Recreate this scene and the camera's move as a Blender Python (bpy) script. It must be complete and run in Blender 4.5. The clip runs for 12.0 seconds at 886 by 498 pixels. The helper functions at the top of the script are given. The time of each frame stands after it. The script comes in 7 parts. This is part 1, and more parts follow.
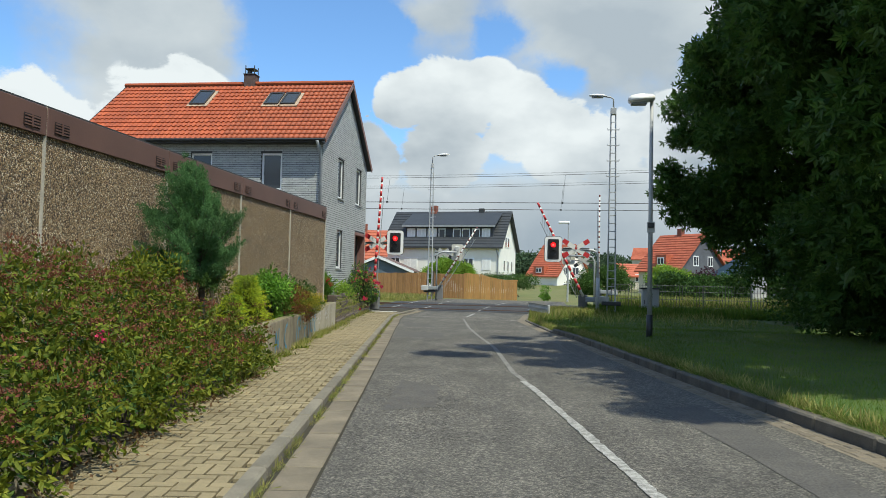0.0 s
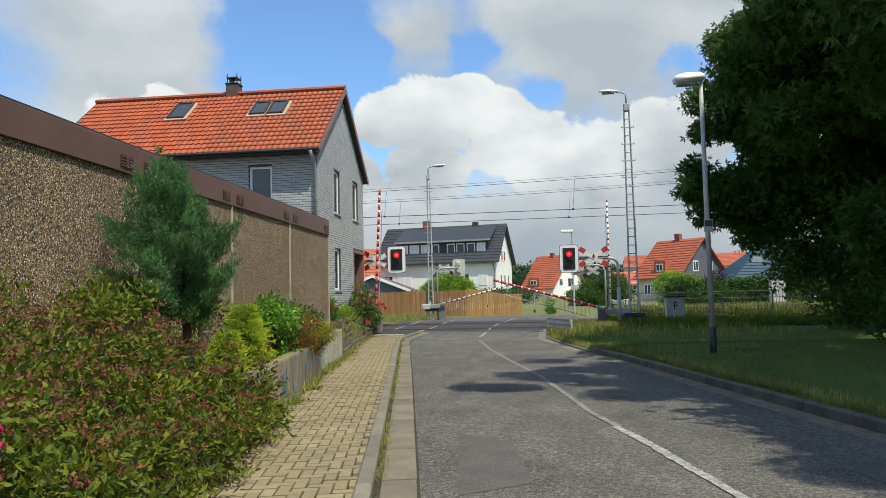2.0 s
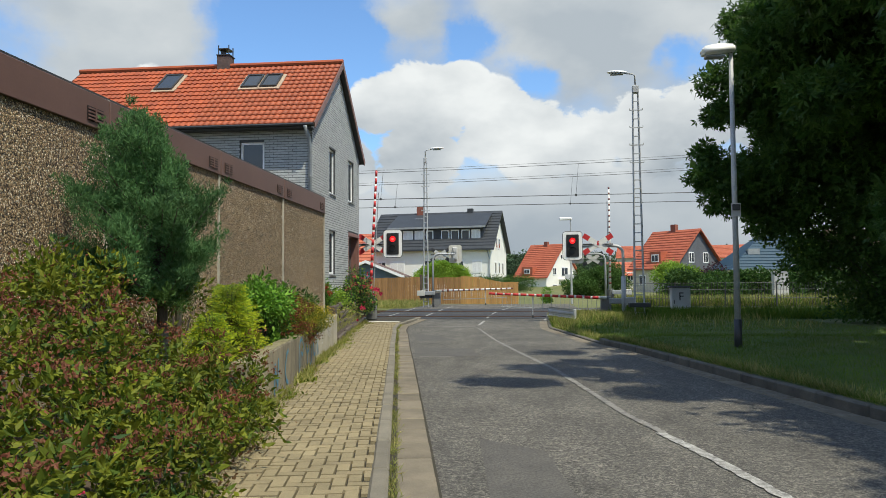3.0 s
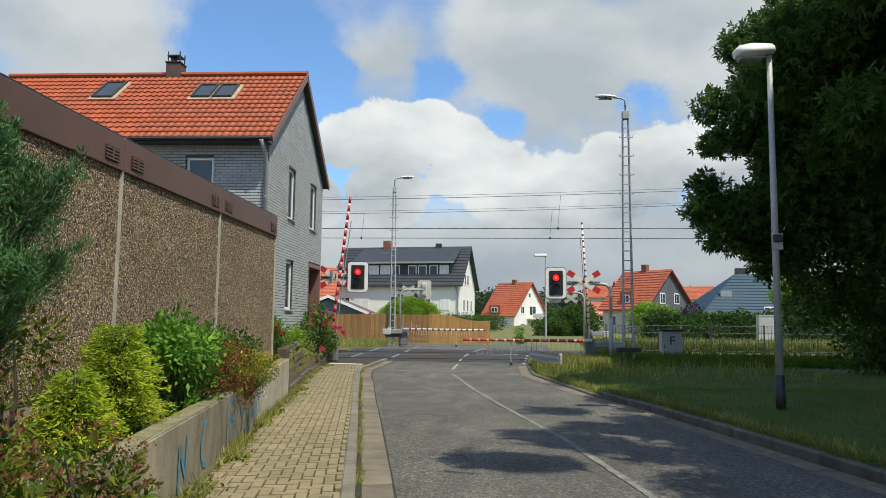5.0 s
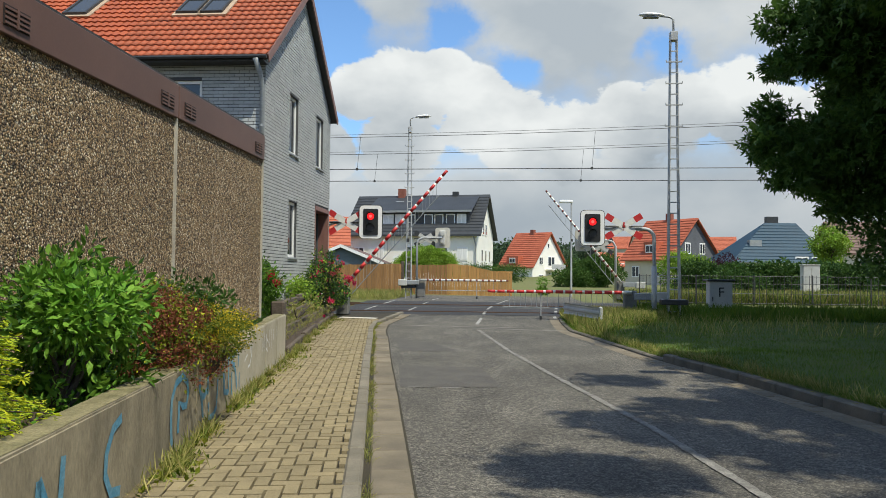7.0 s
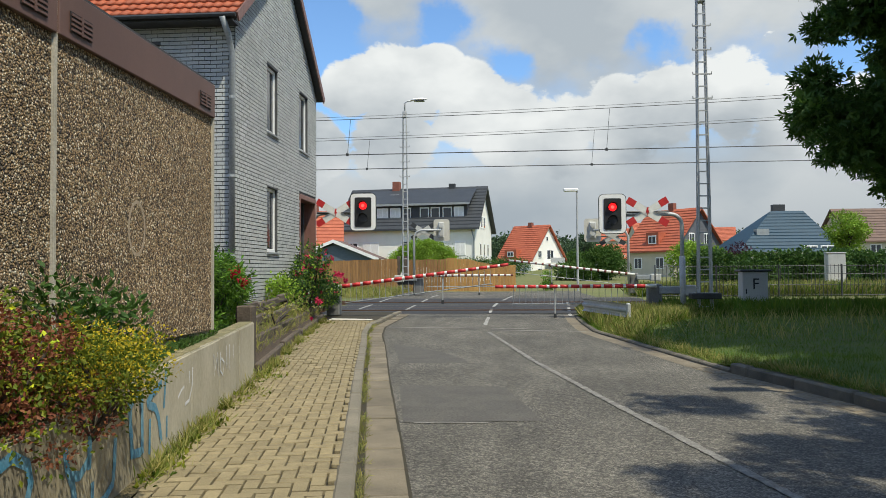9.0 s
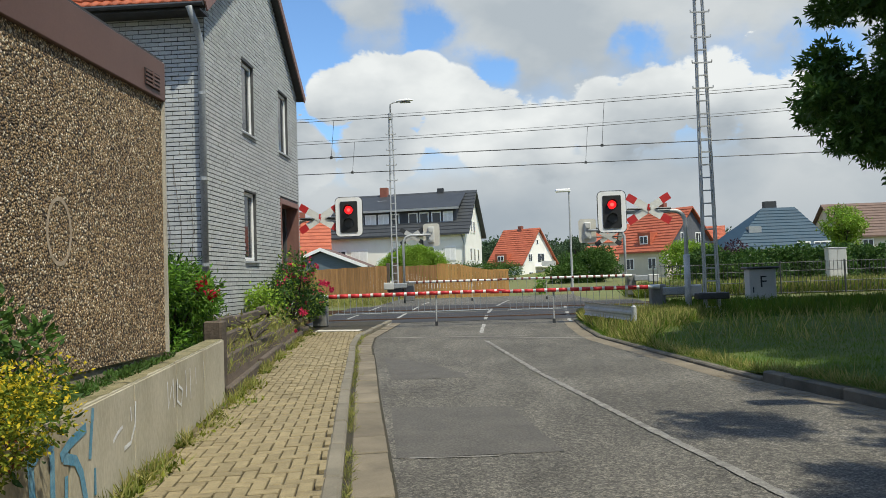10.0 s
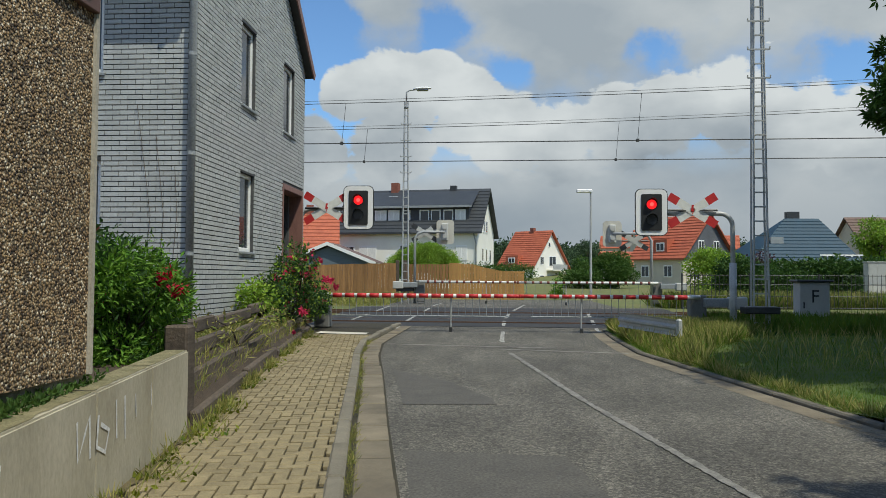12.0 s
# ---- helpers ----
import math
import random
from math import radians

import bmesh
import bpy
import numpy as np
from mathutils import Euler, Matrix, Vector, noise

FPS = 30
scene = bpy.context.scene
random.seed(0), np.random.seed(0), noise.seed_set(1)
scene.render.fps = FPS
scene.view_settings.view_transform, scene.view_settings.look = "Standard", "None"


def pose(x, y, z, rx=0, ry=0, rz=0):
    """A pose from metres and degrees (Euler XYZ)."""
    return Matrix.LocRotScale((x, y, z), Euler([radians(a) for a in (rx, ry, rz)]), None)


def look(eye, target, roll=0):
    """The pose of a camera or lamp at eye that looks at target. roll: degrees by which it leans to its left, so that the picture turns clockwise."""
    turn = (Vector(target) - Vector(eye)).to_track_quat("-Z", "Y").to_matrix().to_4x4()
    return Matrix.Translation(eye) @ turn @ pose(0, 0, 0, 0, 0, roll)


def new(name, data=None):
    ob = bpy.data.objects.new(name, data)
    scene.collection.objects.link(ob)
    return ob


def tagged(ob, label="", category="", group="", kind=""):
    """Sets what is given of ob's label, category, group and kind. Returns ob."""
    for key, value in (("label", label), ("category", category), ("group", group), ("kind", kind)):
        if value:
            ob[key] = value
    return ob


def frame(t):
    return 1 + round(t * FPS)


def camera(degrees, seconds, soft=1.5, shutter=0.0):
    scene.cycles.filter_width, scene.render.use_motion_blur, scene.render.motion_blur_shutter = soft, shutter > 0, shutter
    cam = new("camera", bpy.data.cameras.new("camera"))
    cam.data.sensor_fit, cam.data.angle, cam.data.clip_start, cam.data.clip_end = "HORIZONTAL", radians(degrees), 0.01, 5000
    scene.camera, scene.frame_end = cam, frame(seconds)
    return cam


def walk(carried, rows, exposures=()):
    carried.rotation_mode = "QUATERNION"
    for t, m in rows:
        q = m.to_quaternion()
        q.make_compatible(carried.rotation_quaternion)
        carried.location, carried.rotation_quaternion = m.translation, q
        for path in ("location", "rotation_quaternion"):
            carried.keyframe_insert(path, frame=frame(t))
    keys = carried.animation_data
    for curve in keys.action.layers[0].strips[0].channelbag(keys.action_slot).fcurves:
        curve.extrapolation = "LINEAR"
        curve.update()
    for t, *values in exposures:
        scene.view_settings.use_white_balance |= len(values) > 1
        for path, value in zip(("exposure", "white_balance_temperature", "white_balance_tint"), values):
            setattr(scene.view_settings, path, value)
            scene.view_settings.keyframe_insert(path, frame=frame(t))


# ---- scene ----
cam = camera(60.9, 12.0, 0.8)
PATH = [
    (0, (0.65, -2.158, 1.412), (0.383, -0.178, 1.502), 1.3),
    (0.5, (0.304, -1.575, 1.409), (0.036, 0.405, 1.501), -0.9),
    (1, (0.026, -0.934, 1.414), (-0.197, 1.049, 1.55), -0.7),
    (1.5, (-0.289, -0.296, 1.43), (-0.571, 1.678, 1.574), -1.8),
    (2, (-0.506, 0.325, 1.457), (-0.737, 2.307, 1.592), -1.4),
    (2.5, (-0.731, 0.894, 1.438), (-0.96, 2.877, 1.558), -0.6),
    (3, (-0.929, 1.502, 1.412), (-1.138, 3.489, 1.514), -0.4),
    (3.2, (-0.97, 1.778, 1.445), (-1.196, 3.758, 1.622), -1.2),
    (4.8, (-1.359, 4.025, 1.48), (-1.504, 6.009, 1.681), -0.3),
    (5, (-1.436, 4.285, 1.5), (-1.552, 6.271, 1.699), 0.6),
    (5.5, (-1.534, 4.924, 1.49), (-1.684, 6.906, 1.716), 0.6),
    (6, (-1.653, 5.66, 1.466), (-1.805, 7.643, 1.672), 1.1),
    (6.5, (-1.738, 6.43, 1.422), (-1.872, 8.422, 1.549), -0.6),
    (6.7, (-1.786, 6.71, 1.445), (-1.933, 8.703, 1.532), 0.6),
    (8.3, (-2.154, 8.965, 1.409), (-2.352, 10.954, 1.463), -0.5),
    (8.5, (-2.218, 9.2, 1.416), (-2.379, 11.192, 1.481), 0.2),
    (9, (-2.252, 9.777, 1.422), (-2.393, 11.771, 1.481), -0.4),
    (9.5, (-2.351, 10.327, 1.417), (-2.497, 12.321, 1.474), -0.4),
    (10, (-2.391, 10.943, 1.405), (-2.503, 12.938, 1.48), -1.9),
    (10.5, (-2.5, 11.5, 1.448), (-2.586, 13.497, 1.513), -1.4),
    (11, (-2.599, 11.993, 1.421), (-2.676, 13.99, 1.474), -0.9),
    (11.5, (-2.661, 12.485, 1.434), (-2.814, 14.478, 1.499), -1.2),
    (12, (-2.749, 12.959, 1.432), (-2.883, 14.953, 1.506), 0.3),
]
walk(cam, [(t, look(eye, target, roll)) for t, eye, target, roll in PATH], ((0, 0.0, 6150, 3), (2.5, 0.0, 6350, 6), (5, -0.05, 6350, 6), (9, -0.03, 6400, 6), (10.5, -0.06, 6350, 6), (12, -0.38, 6200, 4)))


# ---- world, sun ----
SUN_EL, SUN_AZ = 61.0, -45.0          # elevation; angle of the sun's side from +x towards +y


def nodes_of(tree):
    def node(kind, **values):
        n = tree.nodes.new(kind)
        for k, v in values.items():
            if k == "inputs":
                for name, value in v.items():
                    n.inputs[name].default_value = value
            elif k == "op":
                n.operation = v
            elif k == "mode":
                n.blend_type = v
            elif k == "dtype":
                n.data_type = v
        return n
    return node


def build_world():
    world = bpy.data.worlds.new("sky")
    scene.world = world
    world.use_nodes = True
    tree = world.node_tree
    tree.nodes.clear()
    node, link = nodes_of(tree), tree.links.new
    out, back = node("ShaderNodeOutputWorld"), node("ShaderNodeBackground")
    sky = tree.nodes.new("ShaderNodeTexSky")
    sky.sky_type, sky.sun_disc = "NISHITA", False
    sky.sun_elevation, sky.sun_rotation = radians(SUN_EL), radians(90 - SUN_AZ)
    sky.air_density, sky.dust_density, sky.ozone_density = 1.0, 0.6, 1.6
    dim = node("ShaderNodeMix", dtype="RGBA", mode="MULTIPLY")
    dim.inputs[0].default_value = 1.0
    dim.inputs[7].default_value = (0.21, 0.255, 0.30, 1)
    link(sky.outputs[0], dim.inputs[6])
    coord = node("ShaderNodeTexCoord")
    stretch = node("ShaderNodeMapping")
    stretch.inputs["Scale"].default_value = (1.0, 1.0, 1.7)
    link(coord.outputs["Generated"], stretch.inputs["Vector"])
    big = node("ShaderNodeTexNoise", inputs={"Scale": 3.2, "Detail": 9.0, "Roughness": 0.56, "Distortion": 0.25})
    link(stretch.outputs[0], big.inputs["Vector"])
    soft = node("ShaderNodeTexNoise", inputs={"Scale": 4.6, "Detail": 6.0, "Roughness": 0.5})
    shift = node("ShaderNodeMapping")
    shift.inputs["Location"].default_value = (4.3, 1.1, 0.35)
    link(stretch.outputs[0], shift.inputs["Vector"])
    link(shift.outputs[0], soft.inputs["Vector"])
    wide = node("ShaderNodeMapRange")
    wide.inputs["From Min"].default_value, wide.inputs["From Max"].default_value = 0.0, 1.0
    wide.inputs["To Min"].default_value, wide.inputs["To Max"].default_value = 0.02, 0.86
    link(big.outputs["Fac"], wide.inputs["Value"])
    level = wide.outputs["Result"]
    # cumulus heaps (positive) and clear gaps (negative): azimuth from +y to the right, elevation, size, weight
    bend = node("ShaderNodeTexNoise", inputs={"Scale": 7.0, "Detail": 6.0, "Roughness": 0.6})
    link(coord.outputs["Generated"], bend.inputs["Vector"])
    centre = node("ShaderNodeVectorMath", op="SUBTRACT")
    centre.inputs[1].default_value = (0.5, 0.5, 0.5)
    link(bend.outputs["Color"], centre.inputs[0])
    shifted = node("ShaderNodeVectorMath", op="MULTIPLY_ADD")
    shifted.inputs[1].default_value = (0.16, 0.16, 0.16)
    link(centre.outputs[0], shifted.inputs[0])
    link(coord.outputs["Generated"], shifted.inputs[2])
    heaps = ((-31, 19.5, 0.12, 0.34), (-25, 17.5, 0.075, 0.26), (-9.5, 20.6, 0.055, 0.3), (3, 20.5, 0.09, 0.4), (12, 20.5, 0.12, 0.4), (24, 20.5, 0.12, 0.35),
             (36, 16, 0.15, 0.3), (-36, 10, 0.1, 0.2), (-19, 18.5, 0.075, -0.42), (-14.5, 16.8, 0.06, -0.5), (-15, 21, 0.05, -0.36), (-38, 14, 0.07, -0.3),
             (0.3, 15.8, 0.032, -0.5), (-4.5, 18.2, 0.03, -0.4), (12.6, 15.9, 0.026, -0.4), (25, 14.8, 0.035, -0.45), (-12.4, 12.6, 0.04, -0.5), (-11.5, 18.4, 0.03, -0.4))
    for az, el, size, weight in heaps:
        a, e = radians(az), radians(el)
        far = node("ShaderNodeVectorMath", op="DISTANCE")
        far.inputs[1].default_value = (math.sin(a) * math.cos(e), math.cos(a) * math.cos(e), math.sin(e))
        link(shifted.outputs[0], far.inputs[0])
        fall = node("ShaderNodeMapRange")
        fall.interpolation_type = "SMOOTHSTEP"
        fall.inputs["From Min"].default_value, fall.inputs["From Max"].default_value = size * 0.1, size * 1.6
        fall.inputs["To Min"].default_value, fall.inputs["To Max"].default_value = weight, 0.0
        link(far.outputs["Value"], fall.inputs["Value"])
        total = node("ShaderNodeMath", op="ADD")
        link(level, total.inputs[0])
        link(fall.outputs["Result"], total.inputs[1])
        level = total.outputs[0]
    parts = node("ShaderNodeSeparateXYZ")
    link(coord.outputs["Generated"], parts.inputs[0])
    low = node("ShaderNodeMapRange")
    low.inputs["From Min"].default_value, low.inputs["From Max"].default_value = 0.08, 0.20
    low.inputs["To Min"].default_value, low.inputs["To Max"].default_value = 0.5, 0.0
    link(parts.outputs["Z"], low.inputs["Value"])
    total = node("ShaderNodeMath", op="ADD")
    link(level, total.inputs[0])
    link(low.outputs["Result"], total.inputs[1])
    cover = node("ShaderNodeMapRange")
    cover.interpolation_type = "SMOOTHSTEP"
    cover.inputs["From Min"].default_value, cover.inputs["From Max"].default_value = 0.30, 0.74
    link(total.outputs[0], cover.inputs["Value"])
    tone = node("ShaderNodeValToRGB")
    ramp = tone.color_ramp
    ramp.elements[0].position, ramp.elements[0].color = 0.36, (0.70, 0.76, 0.83, 1)
    ramp.elements[1].position, ramp.elements[1].color = 0.60, (1.02, 1.04, 1.06, 1)
    mid = ramp.elements.new(0.5)
    mid.color = (0.88, 0.92, 0.96, 1)
    link(soft.outputs["Fac"], tone.inputs["Fac"])
    # the undersides near the horizon are greyer
    under = node("ShaderNodeMapRange")
    under.inputs["From Min"].default_value, under.inputs["From Max"].default_value = 0.02, 0.16
    under.inputs["To Min"].default_value, under.inputs["To Max"].default_value = 0.55, 0.0
    link(parts.outputs["Z"], under.inputs["Value"])
    grey = node("ShaderNodeMix", dtype="RGBA")
    link(under.outputs["Result"], grey.inputs[0])
    link(tone.outputs["Color"], grey.inputs[6])
    grey.inputs[7].default_value = (0.40, 0.475, 0.56, 1)
    mix = node("ShaderNodeMix", dtype="RGBA")
    link(cover.outputs["Result"], mix.inputs[0])
    link(dim.outputs[2], mix.inputs[6])
    link(grey.outputs[2], mix.inputs[7])
    # crisp white cumulus heads before the softer layer
    puff = node("ShaderNodeTexNoise", inputs={"Scale": 15.0, "Detail": 10.0, "Roughness": 0.58, "Distortion": 0.3})
    link(stretch.outputs[0], puff.inputs["Vector"])
    heads = node("ShaderNodeMapRange")
    heads.inputs["To Min"].default_value, heads.inputs["To Max"].default_value = -0.42, 0.42
    link(puff.outputs["Fac"], heads.inputs["Value"])
    level = heads.outputs["Result"]
    for az, el, size in ((-10.6, 13.6, 0.042), (-8.8, 14.2, 0.05), (-5, 13.9, 0.053), (-2.4, 12.6, 0.054), (-13.5, 9.2, 0.045), (-8, 10, 0.06), (1.4, 10.6, 0.056), (5, 10.4, 0.058), (9, 11, 0.06),
                         (13, 12.1, 0.055), (17, 12.2, 0.054), (21.3, 10.8, 0.055), (25.5, 9.8, 0.055), (31, 9.5, 0.07), (38, 10, 0.08), (-20, 9.5, 0.07), (-28, 11, 0.08), (-37, 9, 0.08),
                         (-60, 14, 0.2), (60, 12, 0.2), (120, 14, 0.22), (180, 12, 0.25), (-120, 14, 0.25)):
        a, e = radians(az), radians(el)
        far = node("ShaderNodeVectorMath", op="DISTANCE")
        far.inputs[1].default_value = (math.sin(a) * math.cos(e), math.cos(a) * math.cos(e), math.sin(e))
        link(coord.outputs["Generated"], far.inputs[0])
        fall = node("ShaderNodeMapRange")
        fall.inputs["From Min"].default_value, fall.inputs["From Max"].default_value = 0.0, size * 1.5
        fall.inputs["To Min"].default_value, fall.inputs["To Max"].default_value = 0.75, 0.0
        link(far.outputs["Value"], fall.inputs["Value"])
        top = node("ShaderNodeMath", op="MAXIMUM")
        if level is heads.outputs["Result"]:
            level = fall.outputs["Result"]
            continue
        link(level, top.inputs[0])
        link(fall.outputs["Result"], top.inputs[1])
        level = top.outputs[0]
    near_heap = node("ShaderNodeMapRange")
    near_heap.inputs["From Min"].default_value, near_heap.inputs["From Max"].default_value = 0.13, 0.24
    link(level, near_heap.inputs["Value"])
    ragged = node("ShaderNodeMath", op="MULTIPLY")
    link(heads.outputs["Result"], ragged.inputs[0])
    link(near_heap.outputs["Result"], ragged.inputs[1])
    total = node("ShaderNodeMath", op="ADD")
    link(level, total.inputs[0])
    link(ragged.outputs[0], total.inputs[1])
    crisp = node("ShaderNodeMapRange")
    crisp.interpolation_type = "SMOOTHSTEP"
    crisp.inputs["From Min"].default_value, crisp.inputs["From Max"].default_value = 0.22, 0.31
    link(total.outputs[0], crisp.inputs["Value"])
    shade = node("ShaderNodeMapRange")
    shade.inputs["From Min"].default_value, shade.inputs["From Max"].default_value = 0.09, 0.24
    link(parts.outputs["Z"], shade.inputs["Value"])
    body = node("ShaderNodeMath", op="MULTIPLY_ADD")
    link(soft.outputs["Fac"], body.inputs[0])
    body.inputs[1].default_value = 3.0
    body.inputs[2].default_value = -1.35
    lit = node("ShaderNodeMath", op="ADD")
    lit.use_clamp = True
    link(shade.outputs["Result"], lit.inputs[0])
    link(body.outputs[0], lit.inputs[1])
    white = node("ShaderNodeMix", dtype="RGBA")
    white.inputs[6].default_value, white.inputs[7].default_value = (0.52, 0.585, 0.66, 1), (1.32, 1.32, 1.31, 1)
    link(lit.outputs[0], white.inputs[0])
    over = node("ShaderNodeMix", dtype="RGBA")
    link(crisp.outputs["Result"], over.inputs[0])
    link(mix.outputs[2], over.inputs[6])
    link(white.outputs[2], over.inputs[7])
    link(over.outputs[2], back.inputs["Color"])
    back.inputs["Strength"].default_value = 0.68
    link(back.outputs[0], out.inputs["Surface"])


build_world()
sun = new("sun", bpy.data.lights.new("sun", "SUN"))
sun.data.energy, sun.data.angle, sun.data.color = 5.0, radians(0.53), (1.0, 0.915, 0.75)
s_el, s_az = radians(SUN_EL), radians(SUN_AZ)
sun.matrix_world = look((30, -15, 60), Vector((30, -15, 60)) - Vector((math.cos(s_az) * math.cos(s_el), math.sin(s_az) * math.cos(s_el), math.sin(s_el))))


# ---- materials ----
MATS = {}


def mat(name, a, b=None, scale=3.0, rough=0.8, bump=0.2, fine=60.0, metal=0.0, vary=0.0, grain=0.25, stretch=(1, 1, 1), island=False, coat=0.0):
    """Two colours mixed by a broad noise, darkened by a fine grain that also gives the relief."""
    if name in MATS:
        return MATS[name]
    m = bpy.data.materials.new(name)
    m.use_nodes = True
    tree = m.node_tree
    node, link = nodes_of(tree), tree.links.new
    bsdf = tree.nodes["Principled BSDF"]
    b = b or tuple(c * 0.75 for c in a)
    coord = node("ShaderNodeTexCoord")
    mapping = node("ShaderNodeMapping")
    mapping.inputs["Scale"].default_value = stretch
    vec = coord.outputs["Object"]
    if vary:
        info = node("ShaderNodeObjectInfo")
        move = node("ShaderNodeVectorMath", op="SCALE")
        move.inputs[0].default_value = (37.0, 19.0, 11.0)
        link(info.outputs["Random"], move.inputs["Scale"])
        add = node("ShaderNodeVectorMath", op="ADD")
        link(vec, add.inputs[0])
        link(move.outputs[0], add.inputs[1])
        vec = add.outputs[0]
    link(vec, mapping.inputs["Vector"])
    broad = node("ShaderNodeTexNoise", inputs={"Scale": scale, "Detail": 5.0, "Roughness": 0.6})
    thin = node("ShaderNodeTexNoise", inputs={"Scale": fine, "Detail": 4.0, "Roughness": 0.65})
    link(mapping.outputs[0], broad.inputs["Vector"])
    link(mapping.outputs[0], thin.inputs["Vector"])
    spread = node("ShaderNodeMapRange")
    spread.inputs["From Min"].default_value, spread.inputs["From Max"].default_value = 0.32, 0.68
    link(broad.outputs["Fac"], spread.inputs["Value"])
    mix = node("ShaderNodeMix", dtype="RGBA")
    mix.inputs[6].default_value, mix.inputs[7].default_value = (*a, 1), (*b, 1)
    link(spread.outputs["Result"], mix.inputs[0])
    dark = node("ShaderNodeMapRange")
    dark.inputs["From Min"].default_value, dark.inputs["From Max"].default_value = 0.25, 0.75
    dark.inputs["To Min"].default_value, dark.inputs["To Max"].default_value = 1 - grain, 1 + grain
    link(thin.outputs["Fac"], dark.inputs["Value"])
    value = dark.outputs["Result"]
    if vary or island:
        source = info.outputs["Random"] if vary else node("ShaderNodeNewGeometry").outputs["Random Per Island"]
        lot = node("ShaderNodeMapRange")
        amount = vary or float(island)
        lot.inputs["To Min"].default_value, lot.inputs["To Max"].default_value = 1 - amount, 1 + amount
        link(source, lot.inputs["Value"])
        both = node("ShaderNodeMath", op="MULTIPLY")
        link(value, both.inputs[0])
        link(lot.outputs["Result"], both.inputs[1])
        value = both.outputs[0]
    times = node("ShaderNodeVectorMath", op="SCALE")
    link(mix.outputs[2], times.inputs[0])
    link(value, times.inputs["Scale"])
    link(times.outputs[0], bsdf.inputs["Base Color"])
    bsdf.inputs["Roughness"].default_value, bsdf.inputs["Metallic"].default_value = rough, metal
    bsdf.inputs["Coat Weight"].default_value = coat
    if bump:
        relief = node("ShaderNodeBump", inputs={"Strength": bump, "Distance": 0.01})
        link(thin.outputs["Fac"], relief.inputs["Height"])
        link(relief.outputs[0], bsdf.inputs["Normal"])
    MATS[name] = m
    return m


def leaf_mat(name, a, b, rough=0.5, through_light=0.3):
    """Leaves: the colour differs from leaf to leaf, and some light shines through."""
    if name in MATS:
        return MATS[name]
    m = bpy.data.materials.new(name)
    m.use_nodes = True
    tree = m.node_tree
    node, link = nodes_of(tree), tree.links.new
    bsdf, out = tree.nodes["Principled BSDF"], tree.nodes["Material Output"]
    geo = node("ShaderNodeNewGeometry")
    mix = node("ShaderNodeMix", dtype="RGBA")
    mix.inputs[6].default_value, mix.inputs[7].default_value = (*a, 1), (*b, 1)
    link(geo.outputs["Random Per Island"], mix.inputs[0])
    coord = node("ShaderNodeTexCoord")
    broad = node("ShaderNodeTexNoise", inputs={"Scale": 1.3, "Detail": 3.0})
    link(coord.outputs["Object"], broad.inputs["Vector"])
    patch = node("ShaderNodeMapRange")
    patch.inputs["From Min"].default_value, patch.inputs["From Max"].default_value = 0.3, 0.7
    patch.inputs["To Min"].default_value, patch.inputs["To Max"].default_value = 0.7, 1.3
    link(broad.outputs["Fac"], patch.inputs["Value"])
    times = node("ShaderNodeVectorMath", op="SCALE")
    link(mix.outputs[2], times.inputs[0])
    link(patch.outputs["Result"], times.inputs["Scale"])
    link(times.outputs[0], bsdf.inputs["Base Color"])
    bsdf.inputs["Roughness"].default_value = rough + 0.15
    bsdf.inputs["Specular IOR Level"].default_value = 0.3
    shine = node("ShaderNodeBsdfTranslucent")
    link(times.outputs[0], shine.inputs["Color"])
    blend = node("ShaderNodeMixShader")
    blend.inputs[0].default_value = through_light
    link(bsdf.outputs[0], blend.inputs[1])
    link(shine.outputs[0], blend.inputs[2])
    link(blend.outputs[0], out.inputs["Surface"])
    MATS[name] = m
    return m


